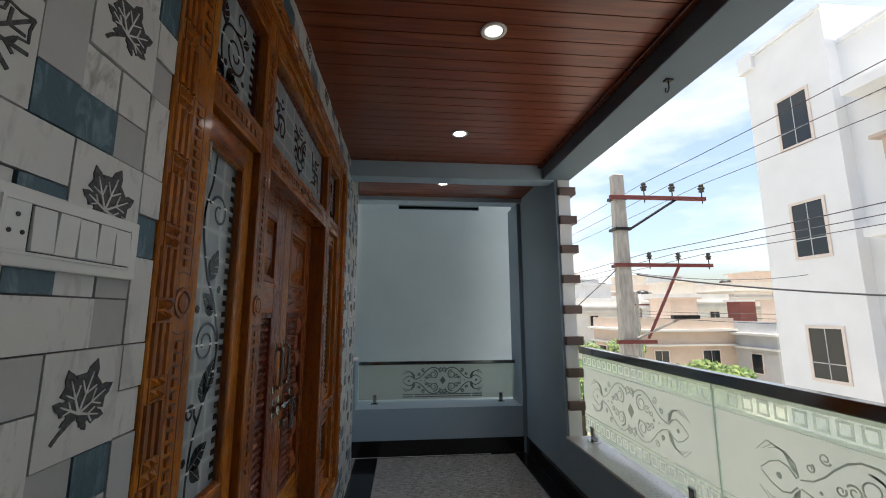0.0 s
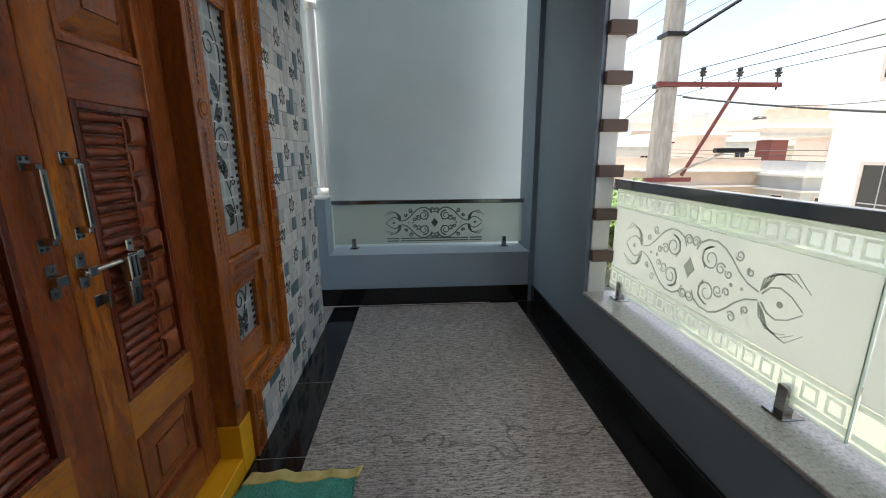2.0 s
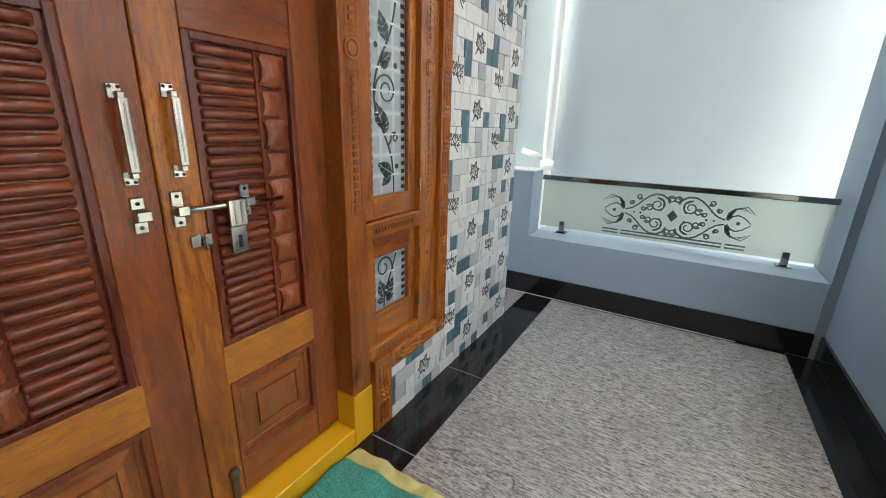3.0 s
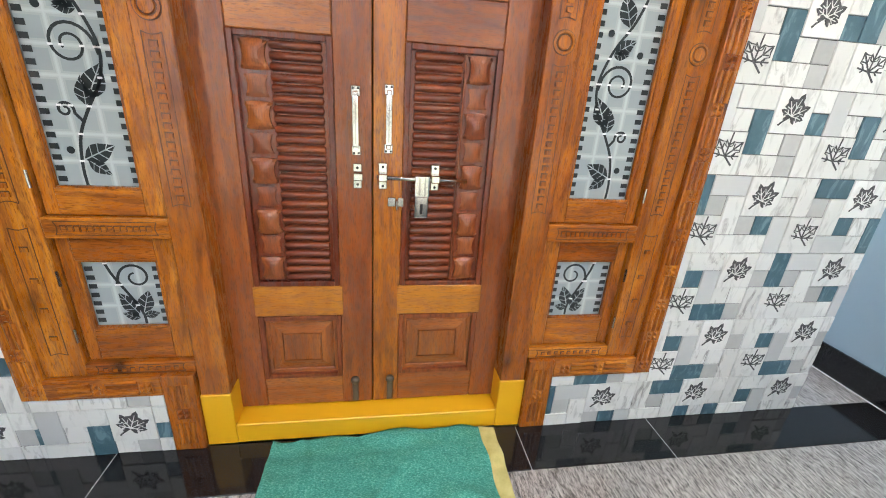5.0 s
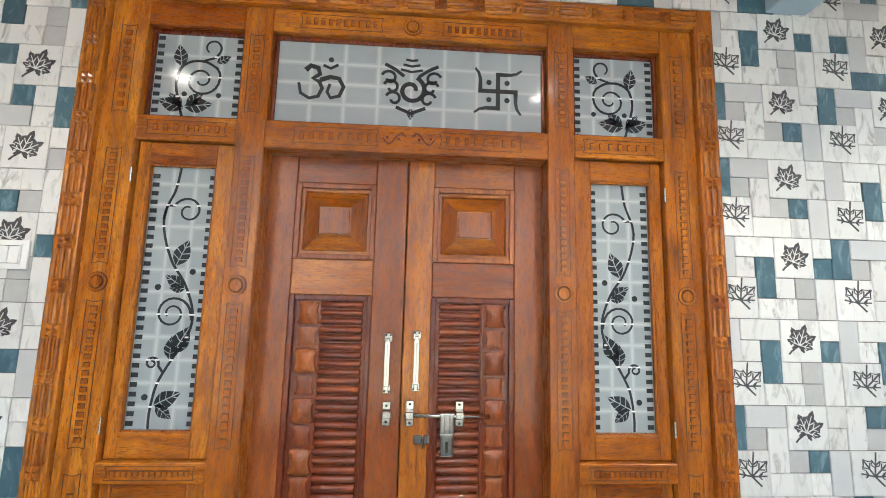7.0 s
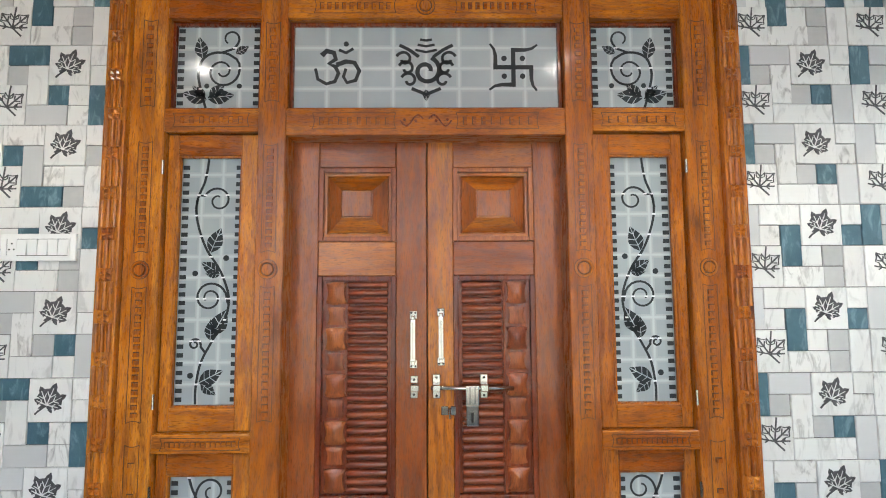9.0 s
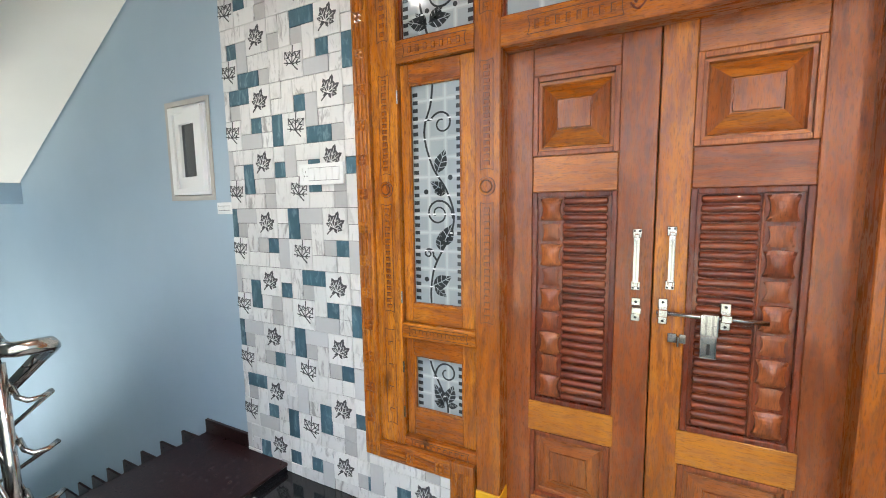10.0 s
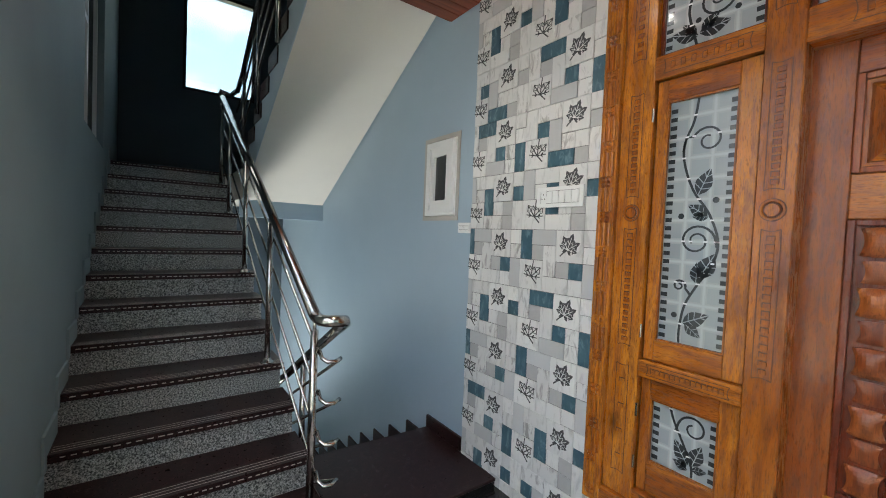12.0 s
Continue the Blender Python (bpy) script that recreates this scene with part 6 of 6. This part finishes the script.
for a, b, c, d in REGIONS:
    box(bm, -0.0115, 0.0025, a, b, c, d)
part("grout_bed", bm, GROUT, tiles, "grey grout between the tiles")
shared = {}
rest = {}
count = 0
rt = random.Random(5)
DOOR_RIGHT, DOOR_LEFT = [3, 2, 2, 0, 1, 1, 0, 0, 1, 2], [2, 1, 0, 3, 0, 1, 2, 3, 1, 0]      # printed faces up the columns beside the door
Y_LEFT, Y_RIGHT = 1.08 - 6 * U, 4.015
for y0, cols, spans in ((Y_RIGHT, 2, (3, 2)), (Y_LEFT, 2, (0,)), (Y_LEFT + 6 * U, 2, (1,)), (Y_RIGHT - 6 * U, 1, (2,)), (Y_LEFT + 6 * U, 7, (4,))):
    for ci in range(cols):
        for ri in range(0, 10):
            face = FACES[DOOR_RIGHT[ri] if y0 == Y_RIGHT and ci == 0 else DOOR_LEFT[ri] if y0 == Y_LEFT and ci == 1 else rt.randrange(4)]
            for (cx, ry, w, h, kind) in LAYOUT:
                ya, yb = y0 + (6 * ci + cx) * U, y0 + (6 * ci + cx + w) * U
                zb = Z_TILE + 4 * UZ * (ri + 1) - ry * UZ
                za = zb - h * UZ
                for (ra, rb, rc, rd) in [REGIONS[k] for k in spans]:
                    p, q, r, s = max(ya, ra), min(yb, rb), max(za, rc), min(zb, rd)
                    g = 0.0015
                    if q - p < 0.012 or s - r < 0.012:
                        continue
                    mat = T_WHITE if kind in "MT" else face[kind]
                    d = DEPTH[kind]
                    whole = (q - p) * (s - r) > 0.68 * w * U * h * UZ
                    if s < 2.12 and count < 300:
                        key = (round(q - p, 4), round(s - r, 4), mat.name, d)
                        if key not in shared:
                            hw, hh, b = (q - p) / 2 - g, (s - r) / 2 - g, 0.0016
                            tb = bmesh.new()
                            lo = [tb.verts.new((0.0, i * hw, j * hh)) for i, j in ((-1, -1), (1, -1), (1, 1), (-1, 1))]
                            mi = [tb.verts.new((d - b, i * hw, j * hh)) for i, j in ((-1, -1), (1, -1), (1, 1), (-1, 1))]
                            hi = [tb.verts.new((d, i * (hw - b), j * (hh - b))) for i, j in ((-1, -1), (1, -1), (1, 1), (-1, 1))]
                            tb.faces.new(hi)
                            for i in range(4):
                                k = (i + 1) % 4
                                tb.faces.new((lo[i], lo[k], mi[k], mi[i]))
                                tb.faces.new((mi[i], mi[k], hi[k], hi[i]))
                            shared[key] = mesh_of(tb, "tile", mat)
                        ob = piece("tile", shared[key], tiles, (0.0, (p + q) / 2, (r + s) / 2))
                        count += 1
                        if kind in "MT" and whole:
                            piece("leaf", MAPLE if kind == "M" else TWIG, ob, (d, (ya + yb) / 2, (za + zb) / 2))
                    else:
                        rb_ = rest.setdefault(mat.name, bmesh.new())
                        box(rb_, 0.0, d, p + g, q - g, r + g, s - g)
                        if kind in "MT" and whole:
                            piece("leaf", MAPLE if kind == "M" else TWIG, tiles, (d, (ya + yb) / 2, (za + zb) / 2))
for name, b in rest.items():
    part("upper_tiles", b, MATS[name], tiles, kind="stuff")

# ---- floor stones ----
for (a, b, c, d) in ((0.236, 1.768, 0.97, 1.40), (0.236, 1.768, 1.403, 3.362), (0.236, 1.768, 3.365, 5.432)):
    part("granite_slab", boxes((a, b, c, d, -0.02, 0.0), bevel=0.0008), GRANITE, floor, "polished grey veined granite slab")
JOINTS = (0.97, 1.798, 3.453, 4.116, 5.46)
for c, d in zip(JOINTS, [q - 0.003 for q in JOINTS[1:]]):
    part("border_stone", boxes((-0.0, 0.233, c, d, -0.02, 0.0), bevel=0.0008), BLACK, floor, "polished black granite border")
for c, d in ((0.97, 2.4), (2.403, 3.9), (3.903, 5.46)):
    part("border_stone", boxes((1.771, 1.912, c, d, -0.02, 0.0), bevel=0.0008), BLACK, floor, "polished black granite border")
part("border_stone", boxes((0.236, 1.768, 5.435, 5.482, -0.02, 0.0), bevel=0.0008), BLACK, floor, "polished black granite border")
for q in JOINTS[1:4]:
    part("joint", boxes((0.0, 0.233, q - 0.003, q, -0.015, -0.0006)), SILL, floor, "pale joint between the border stones")
part("white_strip", boxes((-0.9, 1.5, 5.446, 5.456, -0.001, 0.0014)), WHITE, floor, "thin white paint line at the end wall")
part("side_slab", boxes((-1.9, -0.003, 4.953, 5.46, -0.02, 0.0), bevel=0.0008), GRANITE, floor, "polished grey granite slab")


# ---- outdoors ----
GZ = -3.6
m = Mat("street_ground", (0.3, 0.28, 0.24), 0.95)
a, b2 = m.noise(0.12, 5.0), m.noise(1.6, 5.0)
c = m.ramp(a, [(0.48, (0.36, 0.32, 0.26)), (0.60, (0.20, 0.21, 0.11)), (0.72, (0.11, 0.15, 0.05))])
m.colour(m.mix(m.calc("MULTIPLY", b2, 0.6), c, (0.34, 0.31, 0.26)))
m.bump(b2, 0.5, 0.05)
GROUND = m.m
solid("ground", boxes((-400, 600, -400, 900, GZ - 0.5, GZ)), GROUND, "dusty ground with patches of grass", "ground", "structure")
m = Mat("concrete_road", (0.36, 0.35, 0.33), 0.9)
n = m.noise(2.0, 6.0)
m.colour(m.ramp(n, [(0.3, (0.28, 0.27, 0.255)), (0.7, (0.42, 0.41, 0.385))]))
m.bump(m.noise(40.0), 0.3, 0.01)
solid("road", boxes((3.2, 8.2, -60, 120, GZ, GZ + 0.04)), m.m, "pale concrete village street", "road", "structure")

HW = [paint("house_white", (0.70, 0.69, 0.66), (0.60, 0.59, 0.56), 0.85, 8.0), paint("house_cream", (0.60, 0.55, 0.48), (0.53, 0.48, 0.42), 0.85, 8.0),
      paint("house_peach", (0.56, 0.45, 0.37), (0.49, 0.40, 0.33), 0.85, 8.0), paint("house_grey", (0.48, 0.49, 0.50), (0.40, 0.41, 0.42), 0.85, 8.0)]
MAROONP = paint("maroon_house_paint", (0.20, 0.06, 0.05), (0.16, 0.05, 0.04), 0.8)
WINFR = paint("window_surround_paint", (0.70, 0.62, 0.56), (0.64, 0.56, 0.50), 0.8)


def house(x, y, w, d, h, wall, label, floors=2, tank=True, face="both", seed=0, porch=False):
    """A flat-roofed house with parapet, windows and a roof tank."""
    rr = random.Random(seed)
    t = thing("house", (x + w / 2, y + d / 2, GZ), label, "house", "houses along the street")
    z1 = GZ + h
    part("wall", boxes((x, x + w, y, y + d, GZ, z1)), wall, t)
    part("roof", boxes((x - 0.35, x + w + 0.35, y - 0.35, y + d + 0.35, z1, z1 + 0.15)), HW[0], t)
    part("roof_parapet", wall_with_holes("y", y - 0.05, y + 0.1, x, x + w, z1 + 0.15, z1 + 0.85, []), wall, t)
    part("roof_parapet", boxes((x, x + 0.15, y + 0.1, y + d, z1 + 0.15, z1 + 0.85)), wall, t)
    part("stair_head", boxes((x + w * 0.55, x + w * 0.85, y + d * 0.3, y + d * 0.7, z1 + 0.15, z1 + 2.1), (x + w * 0.52, x + w * 0.88, y + d * 0.26, y + d * 0.74, z1 + 2.1, z1 + 2.22)), HW[(seed + 1) % 4], t)
    fh = h / floors
    for fl in range(floors):
        zc = GZ + fh * fl + fh * 0.55
        part("ledge", boxes((x - 0.3, x + w, y - 0.3, y, zc + 0.85, zc + 0.95), (x - 0.3, x, y, y + d, zc + 0.85, zc + 0.95)), HW[0], t)
        n = max(2, int(w / 2.2))
        for i in range(n):
            u = x + w * (i + 0.5) / n + rr.uniform(-0.2, 0.2)
            ww = rr.choice((0.45, 0.55, 0.35))
            wn = part("window", boxes((u - ww - 0.07, u + ww + 0.07, y - 0.05, y - 0.004, zc - 0.62, zc + 0.62)), WINFR, t)
            part("pane", boxes((u - ww, u - 0.02, y - 0.065, y - 0.051, zc - 0.55, zc + 0.55), (u + 0.02, u + ww, y - 0.065, y - 0.051, zc - 0.55, zc + 0.55)), DARKGLASS, wn)
        n = max(2, int(d / 2.4))
        for i in range(n):
            u = y + d * (i + 0.5) / n + rr.uniform(-0.2, 0.2)
            ww = rr.choice((0.45, 0.55, 0.35))
            wn = part("window", boxes((x - 0.05, x - 0.004, u - ww - 0.07, u + ww + 0.07, zc - 0.62, zc + 0.62)), WINFR, t)
            part("pane", boxes((x - 0.065, x - 0.051, u - ww, u + ww, zc - 0.55, zc + 0.55)), DARKGLASS, wn)
    if tank:
        part("water_tank", lathe([(0.55, 0.0), (0.6, 0.3), (0.6, 0.9), (0.5, 1.1), (0.2, 1.2)], (x + w * 0.25, y + d * 0.4, z1 + 0.15)), BLACKPL, t, "black plastic water tank", True)
    return t


house(15.2, 25.5, 6.6, 6, 3.9, HW[2], "low peach house with a flat roof", 1, False, seed=1)
house(12.6, 35, 8.6, 8, 5.5, HW[0], "white two-storey house with a flat roof", 2, seed=2)
house(22.0, 36, 8.6, 8, 5.9, HW[0], "white two-storey house with roof rooms", 2, seed=4)
house(31.5, 36, 8, 8, 5.6, HW[1], "cream two-storey house with a flat roof", 2, seed=3)
house(21.8, 22.5, 4.6, 5, 3.7, HW[3], "low grey house with a flat roof", 1, False, seed=5)
house(8.6, 40, 3.4, 6, 5.0, HW[1], "narrow cream house with a flat roof", 2, False, seed=15)
house(1.5, 46, 9, 9, 7.6, HW[0], "white three-storey house with a flat roof", 3, seed=6)
house(12.0, 48, 9, 9, 9.2, HW[0], "tall white house with roof rooms", 3, seed=7)
house(23.0, 46, 9, 9, 7.4, HW[2], "peach house with a flat roof", 2, seed=8)
house(33.0, 38, 9, 9, 7.2, HW[1], "cream house with a flat roof", 2, seed=9)
house(34.0, 58, 12, 9, 8.5, HW[0], "white house far down the street", 3, seed=10)
house(20.0, 64, 12, 9, 9.5, HW[3], "grey house far down the street", 3, seed=11)
house(6.0, 66, 10, 9, 8.2, HW[1], "cream house far down the street", 2, seed=12)
house(46.0, 50, 10, 10, 8.0, HW[0], "white house far down the street", 2, seed=13)
tower = thing("stair_tower", (27.05, 30.65, GZ), "narrow maroon stair tower with a white cap", "tower")
part("wall", boxes((26.4, 27.7, 30, 31.3, GZ, 2.3)), MAROONP, tower)
part("cap", boxes((26.25, 27.85, 29.85, 31.45, 2.3, 2.45)), HW[0], tower)

# the white block across the street
XA = 10.5
tw = thing("apartment_block", (XA + 3, 6, GZ), "tall white apartment block with dark windows", "building")
TWW = paint("block_white_paint", (0.76, 0.77, 0.78), (0.70, 0.71, 0.72), 0.8, 6.0)
part("wall", boxes((XA, XA + 8, 8.62, 10.85, GZ, 8.85)), TWW, tw)
part("wall", boxes((XA + 0.30, XA + 8, -6.0, 8.62, GZ, 7.9)), TWW, tw, "recessed white wall")
part("roof_parapet", boxes((XA - 0.06, XA + 8.1, 8.55, 10.92, 8.85, 8.95), (XA - 0.12, XA + 0.4, 10.5, 10.96, 8.5, 9.0)), TWW, tw)
part("roof_parapet", boxes((XA + 0.22, XA + 8, -6.0, 8.54, 7.9, 8.0)), TWW, tw)
for z0, z1 in ((5.80, 7.11), (2.92, 4.25), (-0.03, 1.15), (-2.8, -1.6)):
    wn = part("window", wall_with_holes("x", XA - 0.03, XA + 0.02, 9.15, 10.06, z0 - 0.07, z1 + 0.07, [(9.22, 9.99, z0, z1)]), WINFR, tw, "dark window with a thin surround")
    part("pane", boxes((XA - 0.012, XA - 0.004, 9.22, 9.99, z0, z1)), DARKGLASS, wn)
    part("glazing_bar", boxes((XA - 0.02, XA - 0.011, 9.595, 9.615, z0, z1), (XA - 0.02, XA - 0.0115, 9.22, 9.99, z0 + 0.30 * (z1 - z0), z0 + 0.30 * (z1 - z0) + 0.025)), HW[3], wn)
for z0, z1 in ((4.13, 5.15), (1.17, 2.27), (-1.9, -0.8)):
    for yb in (7.85, 5.2, 2.4):
        ya = yb - 1.45
        X = XA + 0.30
        wn = part("window", wall_with_holes("x", X - 0.10, X - 0.004, ya - 0.14, yb + 0.14, z0 - 0.16, z1 + 0.10, [(ya, yb, z0, z1)]), HW[2], tw, "window with a peach surround")
        part("shade", boxes((X - 0.28, X - 0.004, ya - 0.2, yb + 0.25, z1 + 0.10, z1 + 0.18)), HW[2], wn)
        part("window_frame", wall_with_holes("x", X - 0.06, X - 0.02, ya, yb, z0, z1, [(ya + 0.05, ya + 0.62, z0 + 0.06, z1 - 0.06), (ya + 0.68, ya + 1.0, z0 + 0.06, z1 - 0.06), (ya + 1.06, yb - 0.05, z0 + 0.06, z1 - 0.06)]), PVC, wn)
        part("pane", boxes((X - 0.03, X - 0.022, ya + 0.04, yb - 0.04, z0 + 0.05, z1 - 0.05)), DARKGLASS, wn)
for z in (6.3, 3.1, 0.0):
    part("ledge", boxes((XA - 0.35, XA + 0.30, -6.0, 8.2, z, z + 0.22)), TWW, tw)
# far end of our own street side, so that the place is closed behind
house(9.5, -18, 9, 8, 7.0, HW[0], "white house behind across the street", 2, seed=20)

# ---- electric poles and wires ----
m = Mat("pole_concrete", (0.45, 0.42, 0.38), 0.9)
n = m.noise(6.0, 6.0, 0.6, m.mapped((3, 3, 0.6)))
m.colour(m.ramp(n, [(0.3, (0.30, 0.275, 0.24)), (0.6, (0.46, 0.43, 0.39)), (0.8, (0.55, 0.52, 0.47))]))
m.bump(m.noise(50.0), 0.4, 0.01)
POLE = m.m
REDIRON = paint("red_oxide_iron", (0.20, 0.045, 0.04), (0.14, 0.035, 0.03), 0.6, 30.0)
PORC = Mat("insulator_porcelain", (0.05, 0.045, 0.035), 0.25).m
WIRE = Mat("weathered_wire", (0.07, 0.07, 0.075), 0.7).m
PX, PY = 4.93, 8.5


def insulator(parent, x, y, z, s=1.0):
    k = part("insulator", lathe([(0.012 * s, 0.0), (0.012 * s, 0.10 * s), (0.05 * s, 0.11 * s), (0.055 * s, 0.14 * s), (0.03 * s, 0.15 * s), (0.065 * s, 0.17 * s), (0.068 * s, 0.20 * s), (0.03 * s, 0.21 * s), (0.05 * s, 0.23 * s), (0.045 * s, 0.27 * s), (0.01 * s, 0.29 * s)], (x, y, z), "z", 12), PORC, parent, "dark porcelain insulator", True)
    part("insulator_pin", tube(bmesh.new(), [(x, y, z - 0.14 * s), (x, y, z + 0.02)], 0.012, 6), DARKMETAL, k)


pole = thing("electric_pole", (PX, PY, GZ), "concrete electric pole with red iron cross-arms", "utility pole", "electric poles")
bm = bmesh.new()
lo = [bm.verts.new((PX + i * 0.20, PY + j * 0.13, GZ)) for i, j in ((-1, -1), (1, -1), (1, 1), (-1, 1))]
hi = [bm.verts.new((PX + i * 0.115, PY + j * 0.09, 4.42)) for i, j in ((-1, -1), (1, -1), (1, 1), (-1, 1))]
bm.faces.new(lo[::-1]), bm.faces.new(hi)
for i in range(4):
    bm.faces.new((lo[i], lo[(i + 1) % 4], hi[(i + 1) % 4], hi[i]))
bmesh.ops.bevel(bm, geom=bm.edges[:], offset=0.02, segments=1, affect="EDGES")
part("shaft", bm, POLE, pole, "weathered concrete shaft")
part("cross_arm", boxes((PX - 0.25, PX + 1.85, PY - 0.17, PY - 0.10, 3.86, 3.94), bevel=0.004), REDIRON, pole, "red iron cross-arm")
part("cross_arm", boxes((PX - 0.25, PX + 1.85, PY - 0.17, PY - 0.10, 2.46, 2.53), bevel=0.004), REDIRON, pole, "red iron cross-arm")
part("brace", tube(bmesh.new(), [(PX + 0.12, PY - 0.14, 3.22), (PX + 1.20, PY - 0.14, 3.88)], 0.028, 6), DARKMETAL, pole, "dark iron brace")
part("brace", tube(bmesh.new(), [(PX + 0.35, PY - 0.14, 1.05), (PX + 1.12, PY - 0.14, 2.48)], 0.03, 6), REDIRON, pole, "red iron brace")
for z in (3.90, 3.24, 2.49):
    part("clamp_band", boxes((PX - 0.17, PX + 0.17, PY - 0.15, PY + 0.14, z - 0.03, z + 0.03), bevel=0.004), DARKMETAL, pole)
part("cross_arm_low", boxes((PX - 0.30, PX + 0.50, PY - 0.18, PY - 0.11, 0.95, 1.02)), REDIRON, pole)
XI = [PX + 0.50, PX + 1.12, PX + 1.78]
for x in XI:
    insulator(pole, x, PY - 0.135, 3.94)
    insulator(pole, x, PY - 0.135, 2.53, 0.8)
lampa = part("street_lamp_arm", tube(bmesh.new(), [(PX + 0.15, PY - 0.1, 1.05), (PX + 0.75, PY - 0.2, 1.32), (PX + 0.95, PY - 0.25, 1.42)], 0.025, 8), POLE, pole, "street lamp arm")
part("street_lamp_head", boxes((PX + 0.80, PX + 1.35, PY - 0.32, PY - 0.18, 1.42, 1.50), bevel=0.02), DARKMETAL, lampa)


def wire(pts, r=0.0065, sag=0.0, n=14, name="overhead_wire", label="thin overhead electric wire"):
    a, b = Vector(pts[0]), Vector(pts[1])
    P = [a.lerp(b, i / n) - Vector((0, 0, sag * 4 * (i / n) * (1 - i / n))) for i in range(n + 1)]
    return solid(name, tube(bmesh.new(), P, r, 5), WIRE, label, "cable", group="overhead wires")


for i, x in enumerate(XI):
    wire([(x, PY - 0.135, 4.21), (x + 0.1, -14.0, 5.0)], sag=0.35)
    wire([(x, PY - 0.135, 4.21), (x - 1.5, 42.0, 4.4)], sag=0.5)
    wire([(x, PY - 0.135, 2.75), (x + 0.1, -14.0, 3.5)], sag=0.35)
    wire([(x, PY - 0.135, 2.75), (x - 1.5, 42.0, 3.3)], sag=0.5)
wire([(PX + 0.2, PY - 0.15, 2.3), (PX + 4.5, 2.5, 1.7)], 0.016, 0.25, label="thick black service cable")
wire([(PX + 0.2, PY, 2.35), (XA + 0.3, 9.9, 2.5)], 0.007, 0.15)
wire([(PX - 0.1, PY, 2.45), (PX - 2.4, PY + 0.6, 0.4)], 0.010, 0.05, label="slanting stay wire of the pole")
for z in (1.4, 1.25, 1.1):
    wire([(13.2, 22.0, z + 0.2), (PX + 4.2, -12.0, z + 0.6)], 0.010, 0.3)
p2 = thing("electric_pole", (13.2, 22.0, GZ), "slim concrete electric pole farther down the street", "utility pole", "electric poles")
part("shaft", tube(bmesh.new(), [(13.2, 22, GZ), (13.2, 22, 2.6)], 0.17, 8, r1=0.12), POLE, p2)
part("cross_arm", boxes((12.6, 13.9, 21.9, 21.97, 1.9, 1.97)), REDIRON, p2)

# ---- trees and scrub ----
LEAFG = Mat("leaf_green", (0.07, 0.13, 0.03), 0.6)
r = LEAFG.t.nodes.new("ShaderNodeNewGeometry").outputs["Random Per Island"]
LEAFG.colour(LEAFG.ramp(r, [(0.0, (0.045, 0.10, 0.02)), (0.5, (0.09, 0.16, 0.035)), (1.0, (0.19, 0.25, 0.06))]))
BARK = paint("tree_bark", (0.10, 0.075, 0.05), (0.07, 0.05, 0.035), 0.95, 12.0, 0.6)


def leaves(bm, centre, rad, n, rr, size):
    for _ in range(n):
        v = Vector((rr.gauss(0, 1), rr.gauss(0, 1), rr.gauss(0, 1))).normalized() * (rr.random() ** 0.4)
        p = Vector(centre) + Vector((v.x * rad[0], v.y * rad[1], v.z * rad[2]))
        u = Vector((rr.gauss(0, 1), rr.gauss(0, 1), rr.gauss(0, 1))).normalized()
        w = u.orthogonal().normalized()
        s = size * rr.uniform(0.6, 1.4)
        vs = [bm.verts.new(p + q) for q in (-u * s, w * s * 0.45, u * s, -w * s * 0.45)]
        bm.faces.new(vs)


def tree(x, y, h, r, seed, label="green leafy tree beside the street"):
    rr = random.Random(seed)
    t = thing("tree", (x, y, GZ), label, "tree", "trees by the street")
    top = GZ + h
    bm = bmesh.new()
    tube(bm, [(x, y, GZ), (x + 0.1, y, GZ + h * 0.3), (x + rr.uniform(-0.2, 0.2), y + 0.1, GZ + h * 0.65)], 0.14, 8, r1=0.06)
    for _ in range(6):
        a = rr.uniform(0, 6.28)
        tube(bm, [(x + 0.05, y, GZ + h * rr.uniform(0.3, 0.5)), (x + r * 0.5 * math.cos(a), y + r * 0.5 * math.sin(a), GZ + h * rr.uniform(0.6, 0.85))], 0.05, 6, r1=0.02)
    part("trunk", bm, BARK, t)
    bm = bmesh.new()
    for _ in range(16):
        a, q = rr.uniform(0, 6.28), r * math.sqrt(rr.random())
        leaves(bm, (x + q * math.cos(a), y + q * math.sin(a), GZ + h * rr.uniform(0.5, 0.95)), (r * 0.42, r * 0.42, h * 0.13), 190, rr, 0.13)
    part("crown", bm, LEAFG.m, t, "uneven crown of small green leaves")


tree(9.2, 14.0, 2.9, 1.6, 1)
tree(7.6, 17.0, 3.2, 1.7, 2)
tree(11.5, 16.5, 2.8, 1.8, 3)
tree(9.8, 19.5, 3.0, 1.9, 4)
tree(6.6, 20.5, 3.6, 1.6, 5)
tree(13.5, 18.0, 2.8, 1.6, 6)
tree(13.2, 25.0, 3.4, 1.9, 7)
bm = bmesh.new()
rr = random.Random(9)
for _ in range(70):
    leaves(bm, (rr.uniform(8.4, 15), rr.uniform(11.2, 22), GZ + rr.uniform(0.2, 0.9)), (0.8, 0.8, 0.5), 60, rr, 0.14)
solid("scrub", bm, LEAFG.m, "rough green scrub on the empty plot", "bushes", "stuff")
